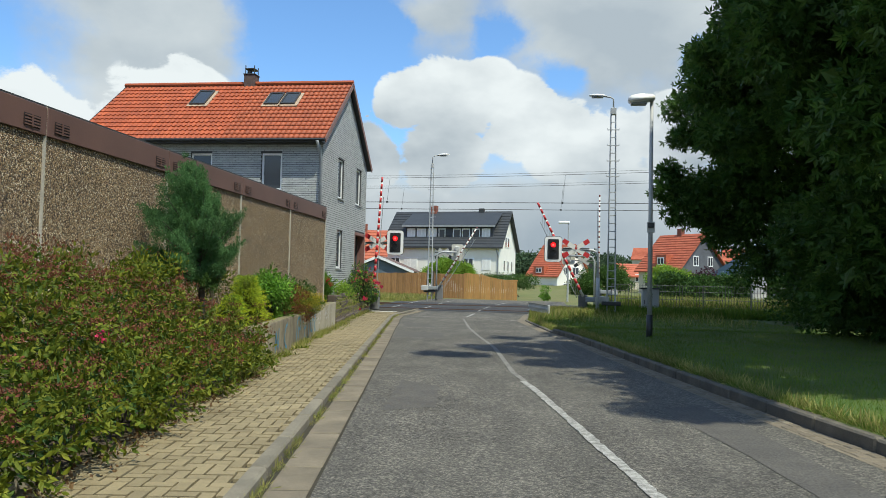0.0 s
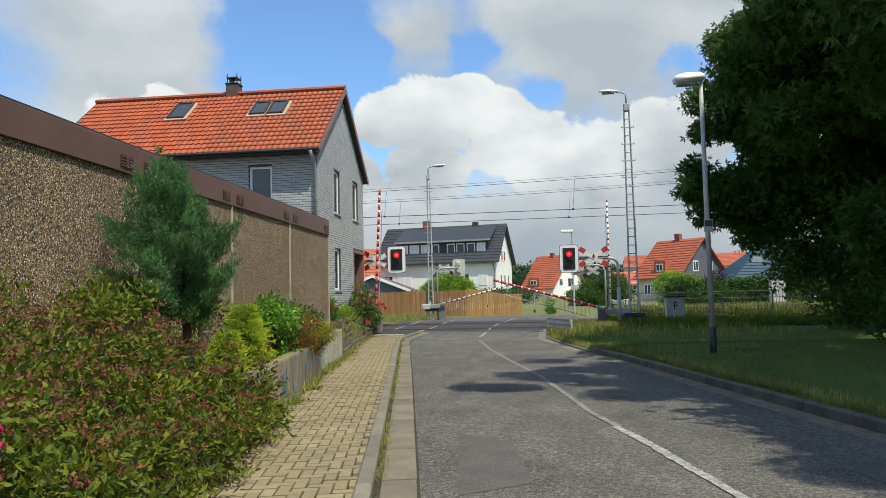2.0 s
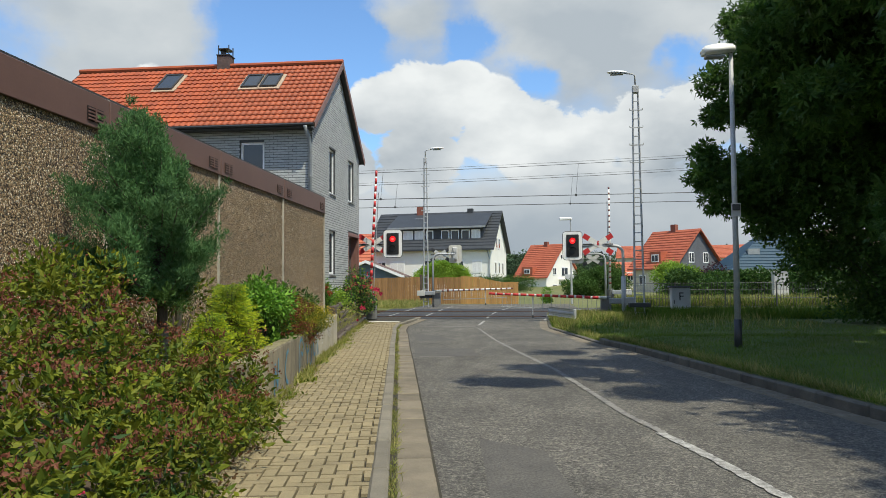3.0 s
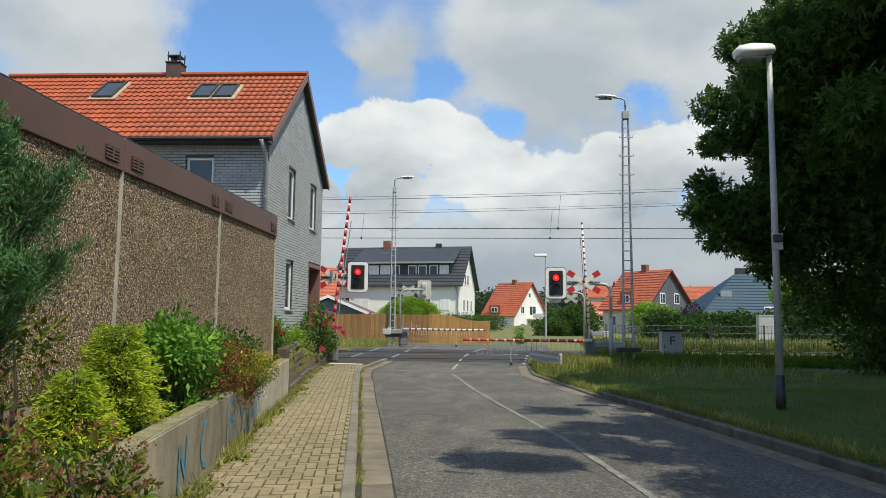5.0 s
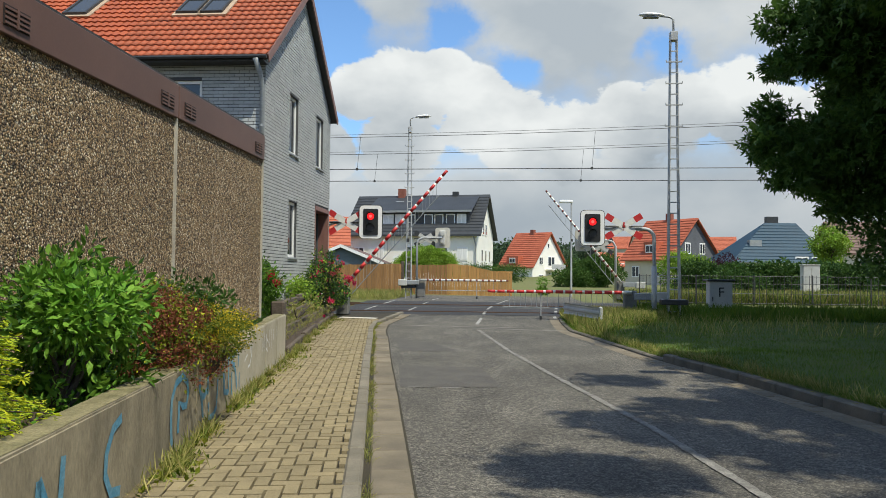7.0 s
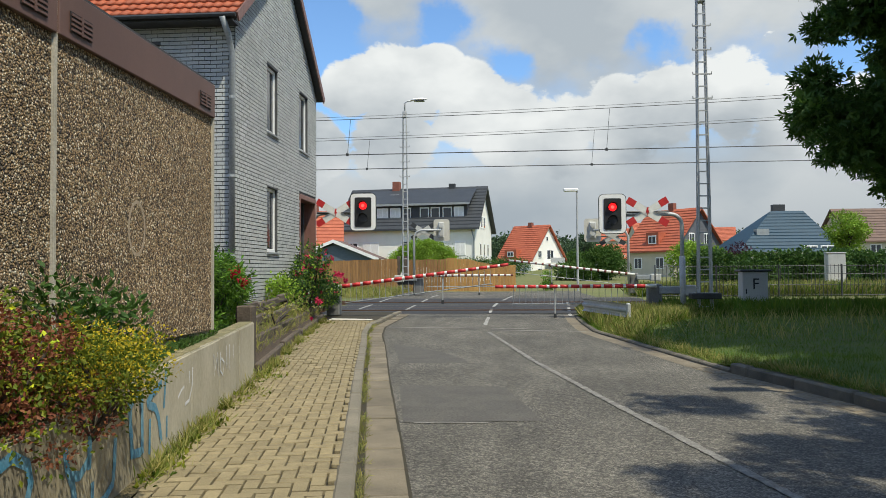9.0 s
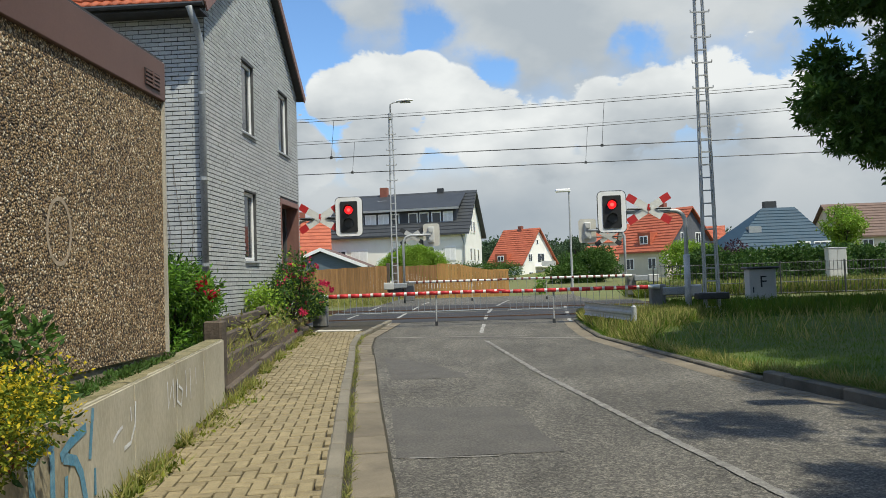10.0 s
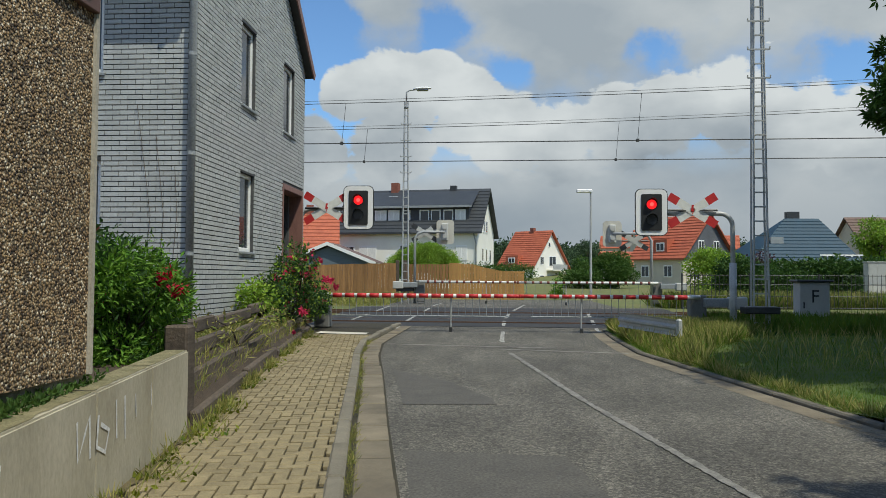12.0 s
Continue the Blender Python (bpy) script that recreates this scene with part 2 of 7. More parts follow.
def pebble_mat():
    """Exposed aggregate: pebbles of mixed browns pressed into cement."""
    m = bpy.data.materials.new("exposed_aggregate")
    m.use_nodes = True
    tree = m.node_tree
    node, link = nodes_of(tree), tree.links.new
    bsdf = tree.nodes["Principled BSDF"]
    coord = node("ShaderNodeTexCoord")
    cells = node("ShaderNodeTexVoronoi", inputs={"Scale": 60.0, "Randomness": 1.0})
    link(coord.outputs["Object"], cells.inputs["Vector"])
    split = node("ShaderNodeSeparateColor")
    link(cells.outputs["Color"], split.inputs[0])
    ramp = node("ShaderNodeValToRGB")
    for pos, col in ((0.12, (0.13, 0.082, 0.042)), (0.35, (0.33, 0.215, 0.105)), (0.6, (0.52, 0.36, 0.19)), (0.82, (0.70, 0.55, 0.35))):
        e = ramp.color_ramp.elements.new(pos)
        e.color = (*col, 1)
    ramp.color_ramp.elements[0].color = (0.05, 0.035, 0.025, 1)
    ramp.color_ramp.elements[-1].color = (0.80, 0.71, 0.55, 1)
    link(split.outputs[0], ramp.inputs["Fac"])
    edge = node("ShaderNodeMapRange")
    edge.inputs["From Min"].default_value, edge.inputs["From Max"].default_value = 0.35, 0.75
    edge.inputs["To Min"].default_value, edge.inputs["To Max"].default_value = 1.0, 0.16
    link(cells.outputs["Distance"], edge.inputs["Value"])
    broad = node("ShaderNodeTexNoise", inputs={"Scale": 1.2, "Detail": 5.0})
    link(coord.outputs["Object"], broad.inputs["Vector"])
    dirt = node("ShaderNodeMapRange")
    dirt.inputs["From Min"].default_value, dirt.inputs["From Max"].default_value = 0.3, 0.7
    dirt.inputs["To Min"].default_value, dirt.inputs["To Max"].default_value = 0.85, 1.12
    link(broad.outputs["Fac"], dirt.inputs["Value"])
    both = node("ShaderNodeMath", op="MULTIPLY")
    link(edge.outputs["Result"], both.inputs[0])
    link(dirt.outputs["Result"], both.inputs[1])
    times = node("ShaderNodeVectorMath", op="SCALE")
    link(ramp.outputs["Color"], times.inputs[0])
    link(both.outputs[0], times.inputs["Scale"])
    link(times.outputs[0], bsdf.inputs["Base Color"])
    bsdf.inputs["Roughness"].default_value = 0.75
    relief = node("ShaderNodeBump", inputs={"Strength": 1.0, "Distance": 0.012})
    relief.invert = True
    link(cells.outputs["Distance"], relief.inputs["Height"])
    link(relief.outputs[0], bsdf.inputs["Normal"])
    return m


def asphalt_mat():
    """Old asphalt: light and dark stones, broad stains, streaks of wear along the road."""
    m = bpy.data.materials.new("asphalt")
    m.use_nodes = True
    tree = m.node_tree
    node, link = nodes_of(tree), tree.links.new
    bsdf = tree.nodes["Principled BSDF"]
    coord = node("ShaderNodeTexCoord")
    stones = node("ShaderNodeTexVoronoi", inputs={"Scale": 75.0})
    link(coord.outputs["Object"], stones.inputs["Vector"])
    split = node("ShaderNodeSeparateColor")
    link(stones.outputs["Color"], split.inputs[0])
    pale = node("ShaderNodeValToRGB")
    pale.color_ramp.elements[0].position, pale.color_ramp.elements[0].color = 0.1, (0.052, 0.048, 0.040, 1)
    pale.color_ramp.elements[1].position, pale.color_ramp.elements[1].color = 0.95, (0.19, 0.175, 0.142, 1)
    mid = pale.color_ramp.elements.new(0.6)
    mid.color = (0.102, 0.095, 0.080, 1)
    link(split.outputs[0], pale.inputs["Fac"])
    value = None
    for scale, detail, stretch, lo, hi in ((0.45, 4.0, (1, 1, 1), 0.76, 1.2), (2.2, 5.0, (1, 0.3, 1), 0.76, 1.2), (16.0, 5.0, (1, 1, 1), 0.62, 1.38)):
        mapping = node("ShaderNodeMapping")
        mapping.inputs["Scale"].default_value = stretch
        link(coord.outputs["Object"], mapping.inputs["Vector"])
        tex = node("ShaderNodeTexNoise", inputs={"Scale": scale, "Detail": detail, "Roughness": 0.62})
        link(mapping.outputs[0], tex.inputs["Vector"])
        rng = node("ShaderNodeMapRange")
        rng.inputs["From Min"].default_value, rng.inputs["From Max"].default_value = 0.32, 0.68
        rng.inputs["To Min"].default_value, rng.inputs["To Max"].default_value = lo, hi
        link(tex.outputs["Fac"], rng.inputs["Value"])
        if value is None:
            value = rng.outputs["Result"]
        else:
            both = node("ShaderNodeMath", op="MULTIPLY")
            link(value, both.inputs[0])
            link(rng.outputs["Result"], both.inputs[1])
            value = both.outputs[0]
    times = node("ShaderNodeVectorMath", op="SCALE")
    link(pale.outputs["Color"], times.inputs[0])
    link(value, times.inputs["Scale"])
    link(times.outputs[0], bsdf.inputs["Base Color"])
    bsdf.inputs["Roughness"].default_value = 0.88
    relief = node("ShaderNodeBump", inputs={"Strength": 0.6, "Distance": 0.006})
    relief.invert = True
    link(stones.outputs["Distance"], relief.inputs["Height"])
    link(relief.outputs[0], bsdf.inputs["Normal"])
    return m


def glow_mat(name, colour, strength):
    m = bpy.data.materials.new(name)
    m.use_nodes = True
    bsdf = m.node_tree.nodes["Principled BSDF"]
    bsdf.inputs["Base Color"].default_value = (*colour, 1)
    bsdf.inputs["Emission Color"].default_value = (*colour, 1)
    bsdf.inputs["Emission Strength"].default_value = strength
    return m


def glass_mat(name, tint, rough=0.04):
    m = bpy.data.materials.new(name)
    m.use_nodes = True
    bsdf = m.node_tree.nodes["Principled BSDF"]
    bsdf.inputs["Base Color"].default_value = (*tint, 1)
    bsdf.inputs["Roughness"].default_value = rough
    bsdf.inputs["Specular IOR Level"].default_value = 0.8
    return m


ASPHALT = asphalt_mat()
ASPHALT_NEW = mat("asphalt_patch", (0.100, 0.093, 0.080), (0.074, 0.069, 0.061), 2.6, 0.9, 0.4, 48, grain=0.55)
ASPHALT_DARK = mat("asphalt_dark", (0.036, 0.035, 0.036), (0.025, 0.025, 0.026), 1.0, 0.8, 0.3, 120, grain=0.3)
PAVER = mat("paver", (0.29, 0.235, 0.13), (0.205, 0.165, 0.09), 9, 0.85, 0.45, 110, vary=0.13, grain=0.32)
PAVER_REST = mat("paver_rest", (0.29, 0.235, 0.13), (0.205, 0.165, 0.09), 1.7, 0.85, 0.45, 110, island=0.13, grain=0.32)
JOINT = mat("joint_soil", (0.045, 0.036, 0.022), (0.03, 0.028, 0.015), 2, 0.95, 0.5, 60)
KERB = mat("kerb_concrete", (0.225, 0.20, 0.15), (0.14, 0.125, 0.095), 2.5, 0.9, 0.4, 90, vary=0.1)
GUTTER = mat("gutter_concrete", (0.215, 0.18, 0.125), (0.125, 0.105, 0.075), 2.2, 0.9, 0.4, 100, vary=0.12)
PAINT = mat("road_paint", (0.45, 0.44, 0.40), (0.15, 0.145, 0.13), 11, 0.75, 0.3, 70, grain=0.55)
PAINT_FAINT = mat("road_paint_faint", (0.26, 0.25, 0.22), (0.115, 0.11, 0.098), 6, 0.8, 0.3, 60, grain=0.5)
PAINT_OLD = mat("road_paint_worn", (0.26, 0.245, 0.215), (0.12, 0.112, 0.096), 3, 0.75, 0.3, 60, grain=0.5)
CONCRETE = mat("wall_concrete", (0.42, 0.365, 0.25), (0.15, 0.13, 0.09), 1.9, 0.9, 0.5, 45, grain=0.25, stretch=(1, 1, 0.45))
CONCRETE_NEW = mat("wall_concrete_smooth", (0.50, 0.46, 0.36), (0.34, 0.305, 0.22), 1.6, 0.88, 0.3, 40, grain=0.16, stretch=(1, 1, 0.5))
PEBBLE = pebble_mat()
FASCIA = mat("brown_fascia", (0.145, 0.078, 0.062), (0.118, 0.064, 0.052), 1.5, 0.5, 0.06, 40, grain=0.07)
VENT = mat("vent_dark", (0.03, 0.02, 0.018), (0.02, 0.014, 0.012), 4, 0.6, 0)
SEAM = mat("joint_strip", (0.5, 0.46, 0.38), (0.36, 0.33, 0.27), 4, 0.8, 0.1)
SLIP = mat("grey_brick", (0.47, 0.485, 0.475), (0.39, 0.405, 0.40), 6, 0.75, 0.25, 70, vary=0.08, grain=0.14)
SLIP_REST = mat("grey_brick_rest", (0.47, 0.485, 0.475), (0.39, 0.405, 0.40), 2, 0.75, 0.25, 70, island=0.09, grain=0.14)
MORTAR = mat("mortar", (0.085, 0.088, 0.09), (0.055, 0.058, 0.06), 4, 0.95, 0.3)
TILE = mat("roof_tile", (0.40, 0.088, 0.026), (0.30, 0.064, 0.02), 5, 0.62, 0.2, 60, vary=0.14, grain=0.15)
TILE_REST = mat("roof_tile_rest", (0.40, 0.088, 0.026), (0.30, 0.064, 0.02), 1.4, 0.62, 0.2, 60, island=0.15, grain=0.15)
TILE_FAR = mat("red_roof_far", (0.46, 0.125, 0.06), (0.33, 0.08, 0.04), 1.2, 0.7, 0.2, 9, stretch=(1, 1, 3), grain=0.3)
SLATE = mat("dark_roof", (0.045, 0.05, 0.056), (0.032, 0.036, 0.042), 1.0, 0.55, 0.2, 8, grain=0.3)
BLUE_ROOF = mat("blue_roof", (0.012, 0.05, 0.085), (0.01, 0.04, 0.068), 1.0, 0.6, 0.1, 8, grain=0.2)
BROWN_ROOF = mat("brown_roof", (0.16, 0.10, 0.075), (0.11, 0.07, 0.055), 1.0, 0.7, 0.2, 8)
RENDER_WHITE = mat("white_render", (0.86, 0.845, 0.78), (0.80, 0.785, 0.72), 0.8, 0.9, 0.15, 40, grain=0.05)
RENDER_CREAM = mat("cream_render", (0.62, 0.57, 0.46), (0.52, 0.48, 0.39), 0.8, 0.9, 0.15, 40, grain=0.06)
SLATE_WALL = mat("grey_shingle", (0.12, 0.125, 0.14), (0.09, 0.095, 0.105), 1.5, 0.7, 0.2, 14, grain=0.25)
WHITE = mat("white_frame", (0.88, 0.88, 0.87), (0.82, 0.82, 0.8), 3, 0.4, 0.02, 50, grain=0.04)
GLASS = glass_mat("window_glass", (0.035, 0.042, 0.05))
CURTAIN = mat("net_curtain", (0.82, 0.82, 0.8), (0.68, 0.68, 0.67), 6, 0.9, 0.1, 30, stretch=(3, 3, 0.4))
ZINC = mat("zinc", (0.33, 0.35, 0.36), (0.26, 0.28, 0.29), 3, 0.5, 0.05, 30, metal=0.1)
GALV = mat("galvanised", (0.46, 0.47, 0.47), (0.36, 0.37, 0.37), 5, 0.5, 0.08, 40, metal=0.08)
DARKMETAL = mat("dark_metal", (0.06, 0.063, 0.066), (0.04, 0.042, 0.045), 5, 0.5, 0.1, 40, metal=0.3)
RUST = mat("rail_steel", (0.17, 0.10, 0.065), (0.11, 0.07, 0.05), 5, 0.6, 0.2, 40, metal=0.5)
BALLAST = mat("ballast", (0.16, 0.12, 0.095), (0.09, 0.07, 0.058), 6, 0.95, 1.0, 26, grain=0.6)
WIRE = mat("wire_copper", (0.05, 0.055, 0.055), (0.04, 0.042, 0.042), 2, 0.6, 0)
BROWN_DOOR = mat("brown_door", (0.24, 0.125, 0.10), (0.18, 0.09, 0.075), 3, 0.5, 0.1, 30, stretch=(4, 4, 0.5))
RED = mat("barrier_red", (0.56, 0.035, 0.035), (0.46, 0.028, 0.03), 6, 0.45, 0.02, 40, grain=0.06)
BOOM_WHITE = mat("barrier_white", (0.78, 0.78, 0.74), (0.66, 0.65, 0.6), 5, 0.45, 0.02, 40, grain=0.06)
BLACK = mat("signal_black", (0.015, 0.016, 0.017), (0.02, 0.021, 0.022), 4, 0.5, 0.02)
LAMP_RED = glow_mat("signal_red_lit", (1.0, 0.012, 0.016), 1.25)
LAMP_HOT = glow_mat("signal_red_core", (1.0, 0.10, 0.08), 1.8)
BOX_GREY = mat("cabinet_grey", (0.52, 0.52, 0.49), (0.44, 0.44, 0.41), 2, 0.6, 0.08, 40, grain=0.08)
FENCE = mat("fence_wood", (0.42, 0.225, 0.085), (0.28, 0.145, 0.055), 3, 0.8, 0.3, 40, vary=0.2, stretch=(4, 4, 0.4))
GATE_WOOD = mat("gate_wood", (0.56, 0.31, 0.095), (0.46, 0.24, 0.075), 2, 0.75, 0.3, 40, vary=0.12, stretch=(4, 4, 0.5))
SLEEPER = mat("old_sleeper", (0.13, 0.10, 0.075), (0.06, 0.048, 0.038), 3, 0.9, 0.8, 30, stretch=(1, 0.25, 1), grain=0.4)
BARK = mat("bark", (0.075, 0.06, 0.045), (0.045, 0.036, 0.028), 5, 0.95, 1.0, 22, stretch=(1, 1, 0.3), grain=0.4)
SOIL = mat("soil", (0.085, 0.06, 0.04), (0.05, 0.038, 0.026), 3, 0.95, 0.8, 30, grain=0.4)
GROUND = mat("ground_grass", (0.10, 0.13, 0.03), (0.16, 0.145, 0.05), 0.25, 0.95, 0.6, 14, grain=0.4)
LAWN = mat("lawn_turf", (0.055, 0.11, 0.014), (0.11, 0.13, 0.028), 0.8, 0.95, 0.6, 30, grain=0.4)
CHIM = mat("chimney_brick", (0.11, 0.075, 0.065), (0.07, 0.05, 0.045), 6, 0.85, 0.4, 30)
MOSS = mat("flashing", (0.48, 0.36, 0.25), (0.36, 0.27, 0.19), 4, 0.8, 0.1)
BLUEPAINT = mat("blue_spray_paint", (0.05, 0.22, 0.36), (0.16, 0.32, 0.42), 8, 0.7, 0.1, 50, grain=0.3)
GREYPAINT = mat("pale_spray_paint", (0.78, 0.79, 0.80), (0.6, 0.6, 0.58), 9, 0.7, 0.1, 50, grain=0.3)
LF_MAPLE = leaf_mat("leaf_maple", (0.035, 0.09, 0.014), (0.095, 0.17, 0.03), 0.4, 0.42)
LF_SPIREA = leaf_mat("leaf_spirea", (0.055, 0.10, 0.008), (0.205, 0.22, 0.017))
YELLOW_BLOOM = leaf_mat("bloom_yellow", (0.55, 0.42, 0.02), (0.4, 0.33, 0.02))
LF_RUST = leaf_mat("leaf_rust", (0.22, 0.068, 0.042), (0.16, 0.075, 0.032))
LF_PINE = leaf_mat("needle_pine", (0.04, 0.11, 0.032), (0.10, 0.20, 0.062), 0.5, 0.15)
LF_GOLD = leaf_mat("leaf_golden", (0.56, 0.58, 0.02), (0.36, 0.48, 0.03))
LF_GREEN = leaf_mat("leaf_green", (0.09, 0.225, 0.02), (0.175, 0.32, 0.035))
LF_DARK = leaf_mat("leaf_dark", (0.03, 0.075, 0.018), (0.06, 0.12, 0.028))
LF_RED = leaf_mat("leaf_barberry", (0.15, 0.035, 0.025), (0.22, 0.09, 0.035))
LF_HEDGE = leaf_mat("leaf_hedge", (0.042, 0.10, 0.016), (0.09, 0.165, 0.028))
LF_LIGHT = leaf_mat("leaf_light", (0.16, 0.30, 0.03), (0.27, 0.38, 0.04))
LF_PURPLE = leaf_mat("leaf_purple", (0.05, 0.018, 0.03), (0.08, 0.03, 0.04))
LF_FAR = leaf_mat("leaf_far", (0.045, 0.085, 0.04), (0.075, 0.115, 0.055), 0.7, 0.1)
GRASS = leaf_mat("grass_blade", (0.075, 0.16, 0.012), (0.16, 0.22, 0.022))
GRASS_TALL = leaf_mat("grass_tall", (0.16, 0.21, 0.035), (0.40, 0.35, 0.12))
DRY = leaf_mat("dry_leaf", (0.20, 0.12, 0.05), (0.12, 0.07, 0.035))
PETAL_RED = leaf_mat("petal_red", (0.55, 0.012, 0.03), (0.42, 0.01, 0.05))
PETAL_PINK = leaf_mat("petal_pink", (0.62, 0.05, 0.12), (0.5, 0.03, 0.10))
PETAL_WHITE = leaf_mat("petal_white", (0.7, 0.68, 0.5), (0.6, 0.6, 0.42))


# ---- builders ----
def part(name, bm, material, parent=None, label="", smooth=False):
    """Links a bmesh as one mesh object under a thing or a part."""
    me = bpy.data.meshes.new(name)
    bm.to_mesh(me)
    bm.free()
    me.materials.append(material)
    if smooth:
        me.shade_smooth()
    ob = new(name, me)
    if parent:
        ob.parent = parent
    if label:
        ob["label"] = label
    return ob


def thing(name, label, category, group="", at=(0, 0, 0), rz=0.0):
    ob = new(name)
    ob.matrix_world = pose(*at, 0, 0, rz)
    ob.empty_display_size = 0.2
    return tagged(ob, label, category, group)


def structure(ob, label):
    return tagged(ob, label, "", "", "structure")


def add_box(bm, x0, x1, y0, y1, z0, z1, bevel=0.0, m=None):
    r = bmesh.ops.create_cube(bm, size=1.0)
    vs = r["verts"]
    for v in vs:
        v.co = Vector((x0 + (v.co.x + 0.5) * (x1 - x0), y0 + (v.co.y + 0.5) * (y1 - y0), z0 + (v.co.z + 0.5) * (z1 - z0)))
    if bevel:
        es = list({e for v in vs for e in v.link_edges})
        vs = bmesh.ops.bevel(bm, geom=es, offset=bevel, segments=1, affect="EDGES")["verts"]
    if m is not None:
        bmesh.ops.transform(bm, matrix=m, verts=vs)
    return vs


def box_bm(*a, **k):
    bm = bmesh.new()
    add_box(bm, *a, **k)
    return bm


def add_tube(bm, pts, radii, n=10):
    """A round tube through the points; radii: one number or one a point."""
    pts = [Vector(p) for p in pts]
    if not hasattr(radii, "__len__"):
        radii = [radii] * len(pts)
    rings, up = [], None
    for i, p in enumerate(pts):
        d = (pts[min(i + 1, len(pts) - 1)] - pts[max(i - 1, 0)]).normalized()
        if up is None:
            up = Vector((0, 0, 1)) if abs(d.z) < 0.9 else Vector((1, 0, 0))
        s = d.cross(up).normalized()
        up = s.cross(d).normalized()
        rings.append([bm.verts.new(p + radii[i] * (math.cos(a) * s + math.sin(a) * up)) for a in (2 * math.pi * k / n for k in range(n))])
    for a, b in zip(rings, rings[1:]):
        for k in range(n):
            bm.faces.new((a[k], a[(k + 1) % n], b[(k + 1) % n], b[k]))
    bm.faces.new(list(reversed(rings[0])))
    bm.faces.new(rings[-1])


def tube_bm(pts, radii, n=10):
    bm = bmesh.new()
    add_tube(bm, pts, radii, n)
    bmesh.ops.recalc_face_normals(bm, faces=bm.faces)
    return bm


def add_poly(bm, pts, depth):
    """A flat outline, given depth along a vector."""
    d = Vector(depth)
    a = [bm.verts.new(p) for p in pts]
    b = [bm.verts.new(Vector(p) + d) for p in pts]
    bm.faces.new(a)
    bm.faces.new(list(reversed(b)))
    for i in range(len(pts)):
        j = (i + 1) % len(pts)
        bm.faces.new((a[j], a[i], b[i], b[j]))


def poly_bm(pts, depth):
    bm = bmesh.new()
    add_poly(bm, pts, depth)
    bmesh.ops.recalc_face_normals(bm, faces=bm.faces)
    return bm


def mesh_np(name, verts, faces, material, parent=None, label=""):
    """A mesh from arrays of corners and of faces with equally many corners."""
    me = bpy.data.meshes.new(name)
    verts, faces = np.asarray(verts, np.float32), np.asarray(faces, np.int32)
    k = faces.shape[1]
    me.vertices.add(len(verts))
    me.vertices.foreach_set("co", verts.ravel())
    me.loops.add(faces.size)
    me.loops.foreach_set("vertex_index", faces.ravel())
    me.polygons.add(len(faces))
    me.polygons.foreach_set("loop_start", np.arange(len(faces), dtype=np.int32) * k)
    me.polygons.foreach_set("loop_total", np.full(len(faces), k, np.int32))
    me.update(calc_edges=True)
    me.shade_flat()
    me.materials.append(material)
    ob = new(name, me)
    if parent:
        ob.parent = parent
    if label:
        ob["label"] = label
    return ob


RNG = np.random.default_rng(7)
BROAD = (np.array([(0, 0, 0), (0.2, 0.35, 0.05), (0.15, 0.7, 0.02), (0, 1, -0.12), (-0.15, 0.7, 0.02), (-0.2, 0.35, 0.05)]), np.array([(0, 1, 2, 5), (5, 2, 3, 4)]))
OVAL = (np.array([(0, 0, 0), (0.3, 0.45, 0.08), (0, 1, -0.05), (-0.3, 0.45, 0.08)]), np.array([(0, 1, 2, 3)]))
LANCE = (np.array([(0, 0, 0), (0.16, 0.4, 0.05), (0, 1, -0.12), (-0.16, 0.4, 0.05)]), np.array([(0, 1, 2, 3)]))
NEEDLE = (np.array([(0, 0, 0), (0.07, 0.4, 0.02), (0, 1, 0), (-0.07, 0.4, 0.02)]), np.array([(0, 1, 2, 3)]))
PINE_TUFT = (np.array([(0, 0, 0), (0.11, 0.4, 0.03), (0, 1, 0), (-0.11, 0.4, 0.03)]), np.array([(0, 1, 2, 3)]))
BLADE = (np.array([(-0.02, 0, 0), (0.02, 0, 0), (0.015, 0.6, 0.08), (0.0, 1, 0.2)]), np.array([(0, 1, 2, 3)]))
THIN_BLADE = (np.array([(-0.009, 0, 0), (0.009, 0, 0), (0.008, 0.6, 0.1), (0.0, 1, 0.26)]), np.array([(0, 1, 2, 3)]))
MAPLE = (np.array([(0, 0, 0), (0.16, 0.45, 0.04), (0, 1, -0.04), (-0.16, 0.45, 0.04), (0.42, 0.15, 0.05), (0.72, 0.55, -0.02), (0.25, 0.42, 0.04),
                   (-0.42, 0.15, 0.05), (-0.72, 0.55, -0.02), (-0.25, 0.42, 0.04)]), np.array([(0, 1, 2, 3), (0, 4, 5, 6), (0, 9, 8, 7)]))


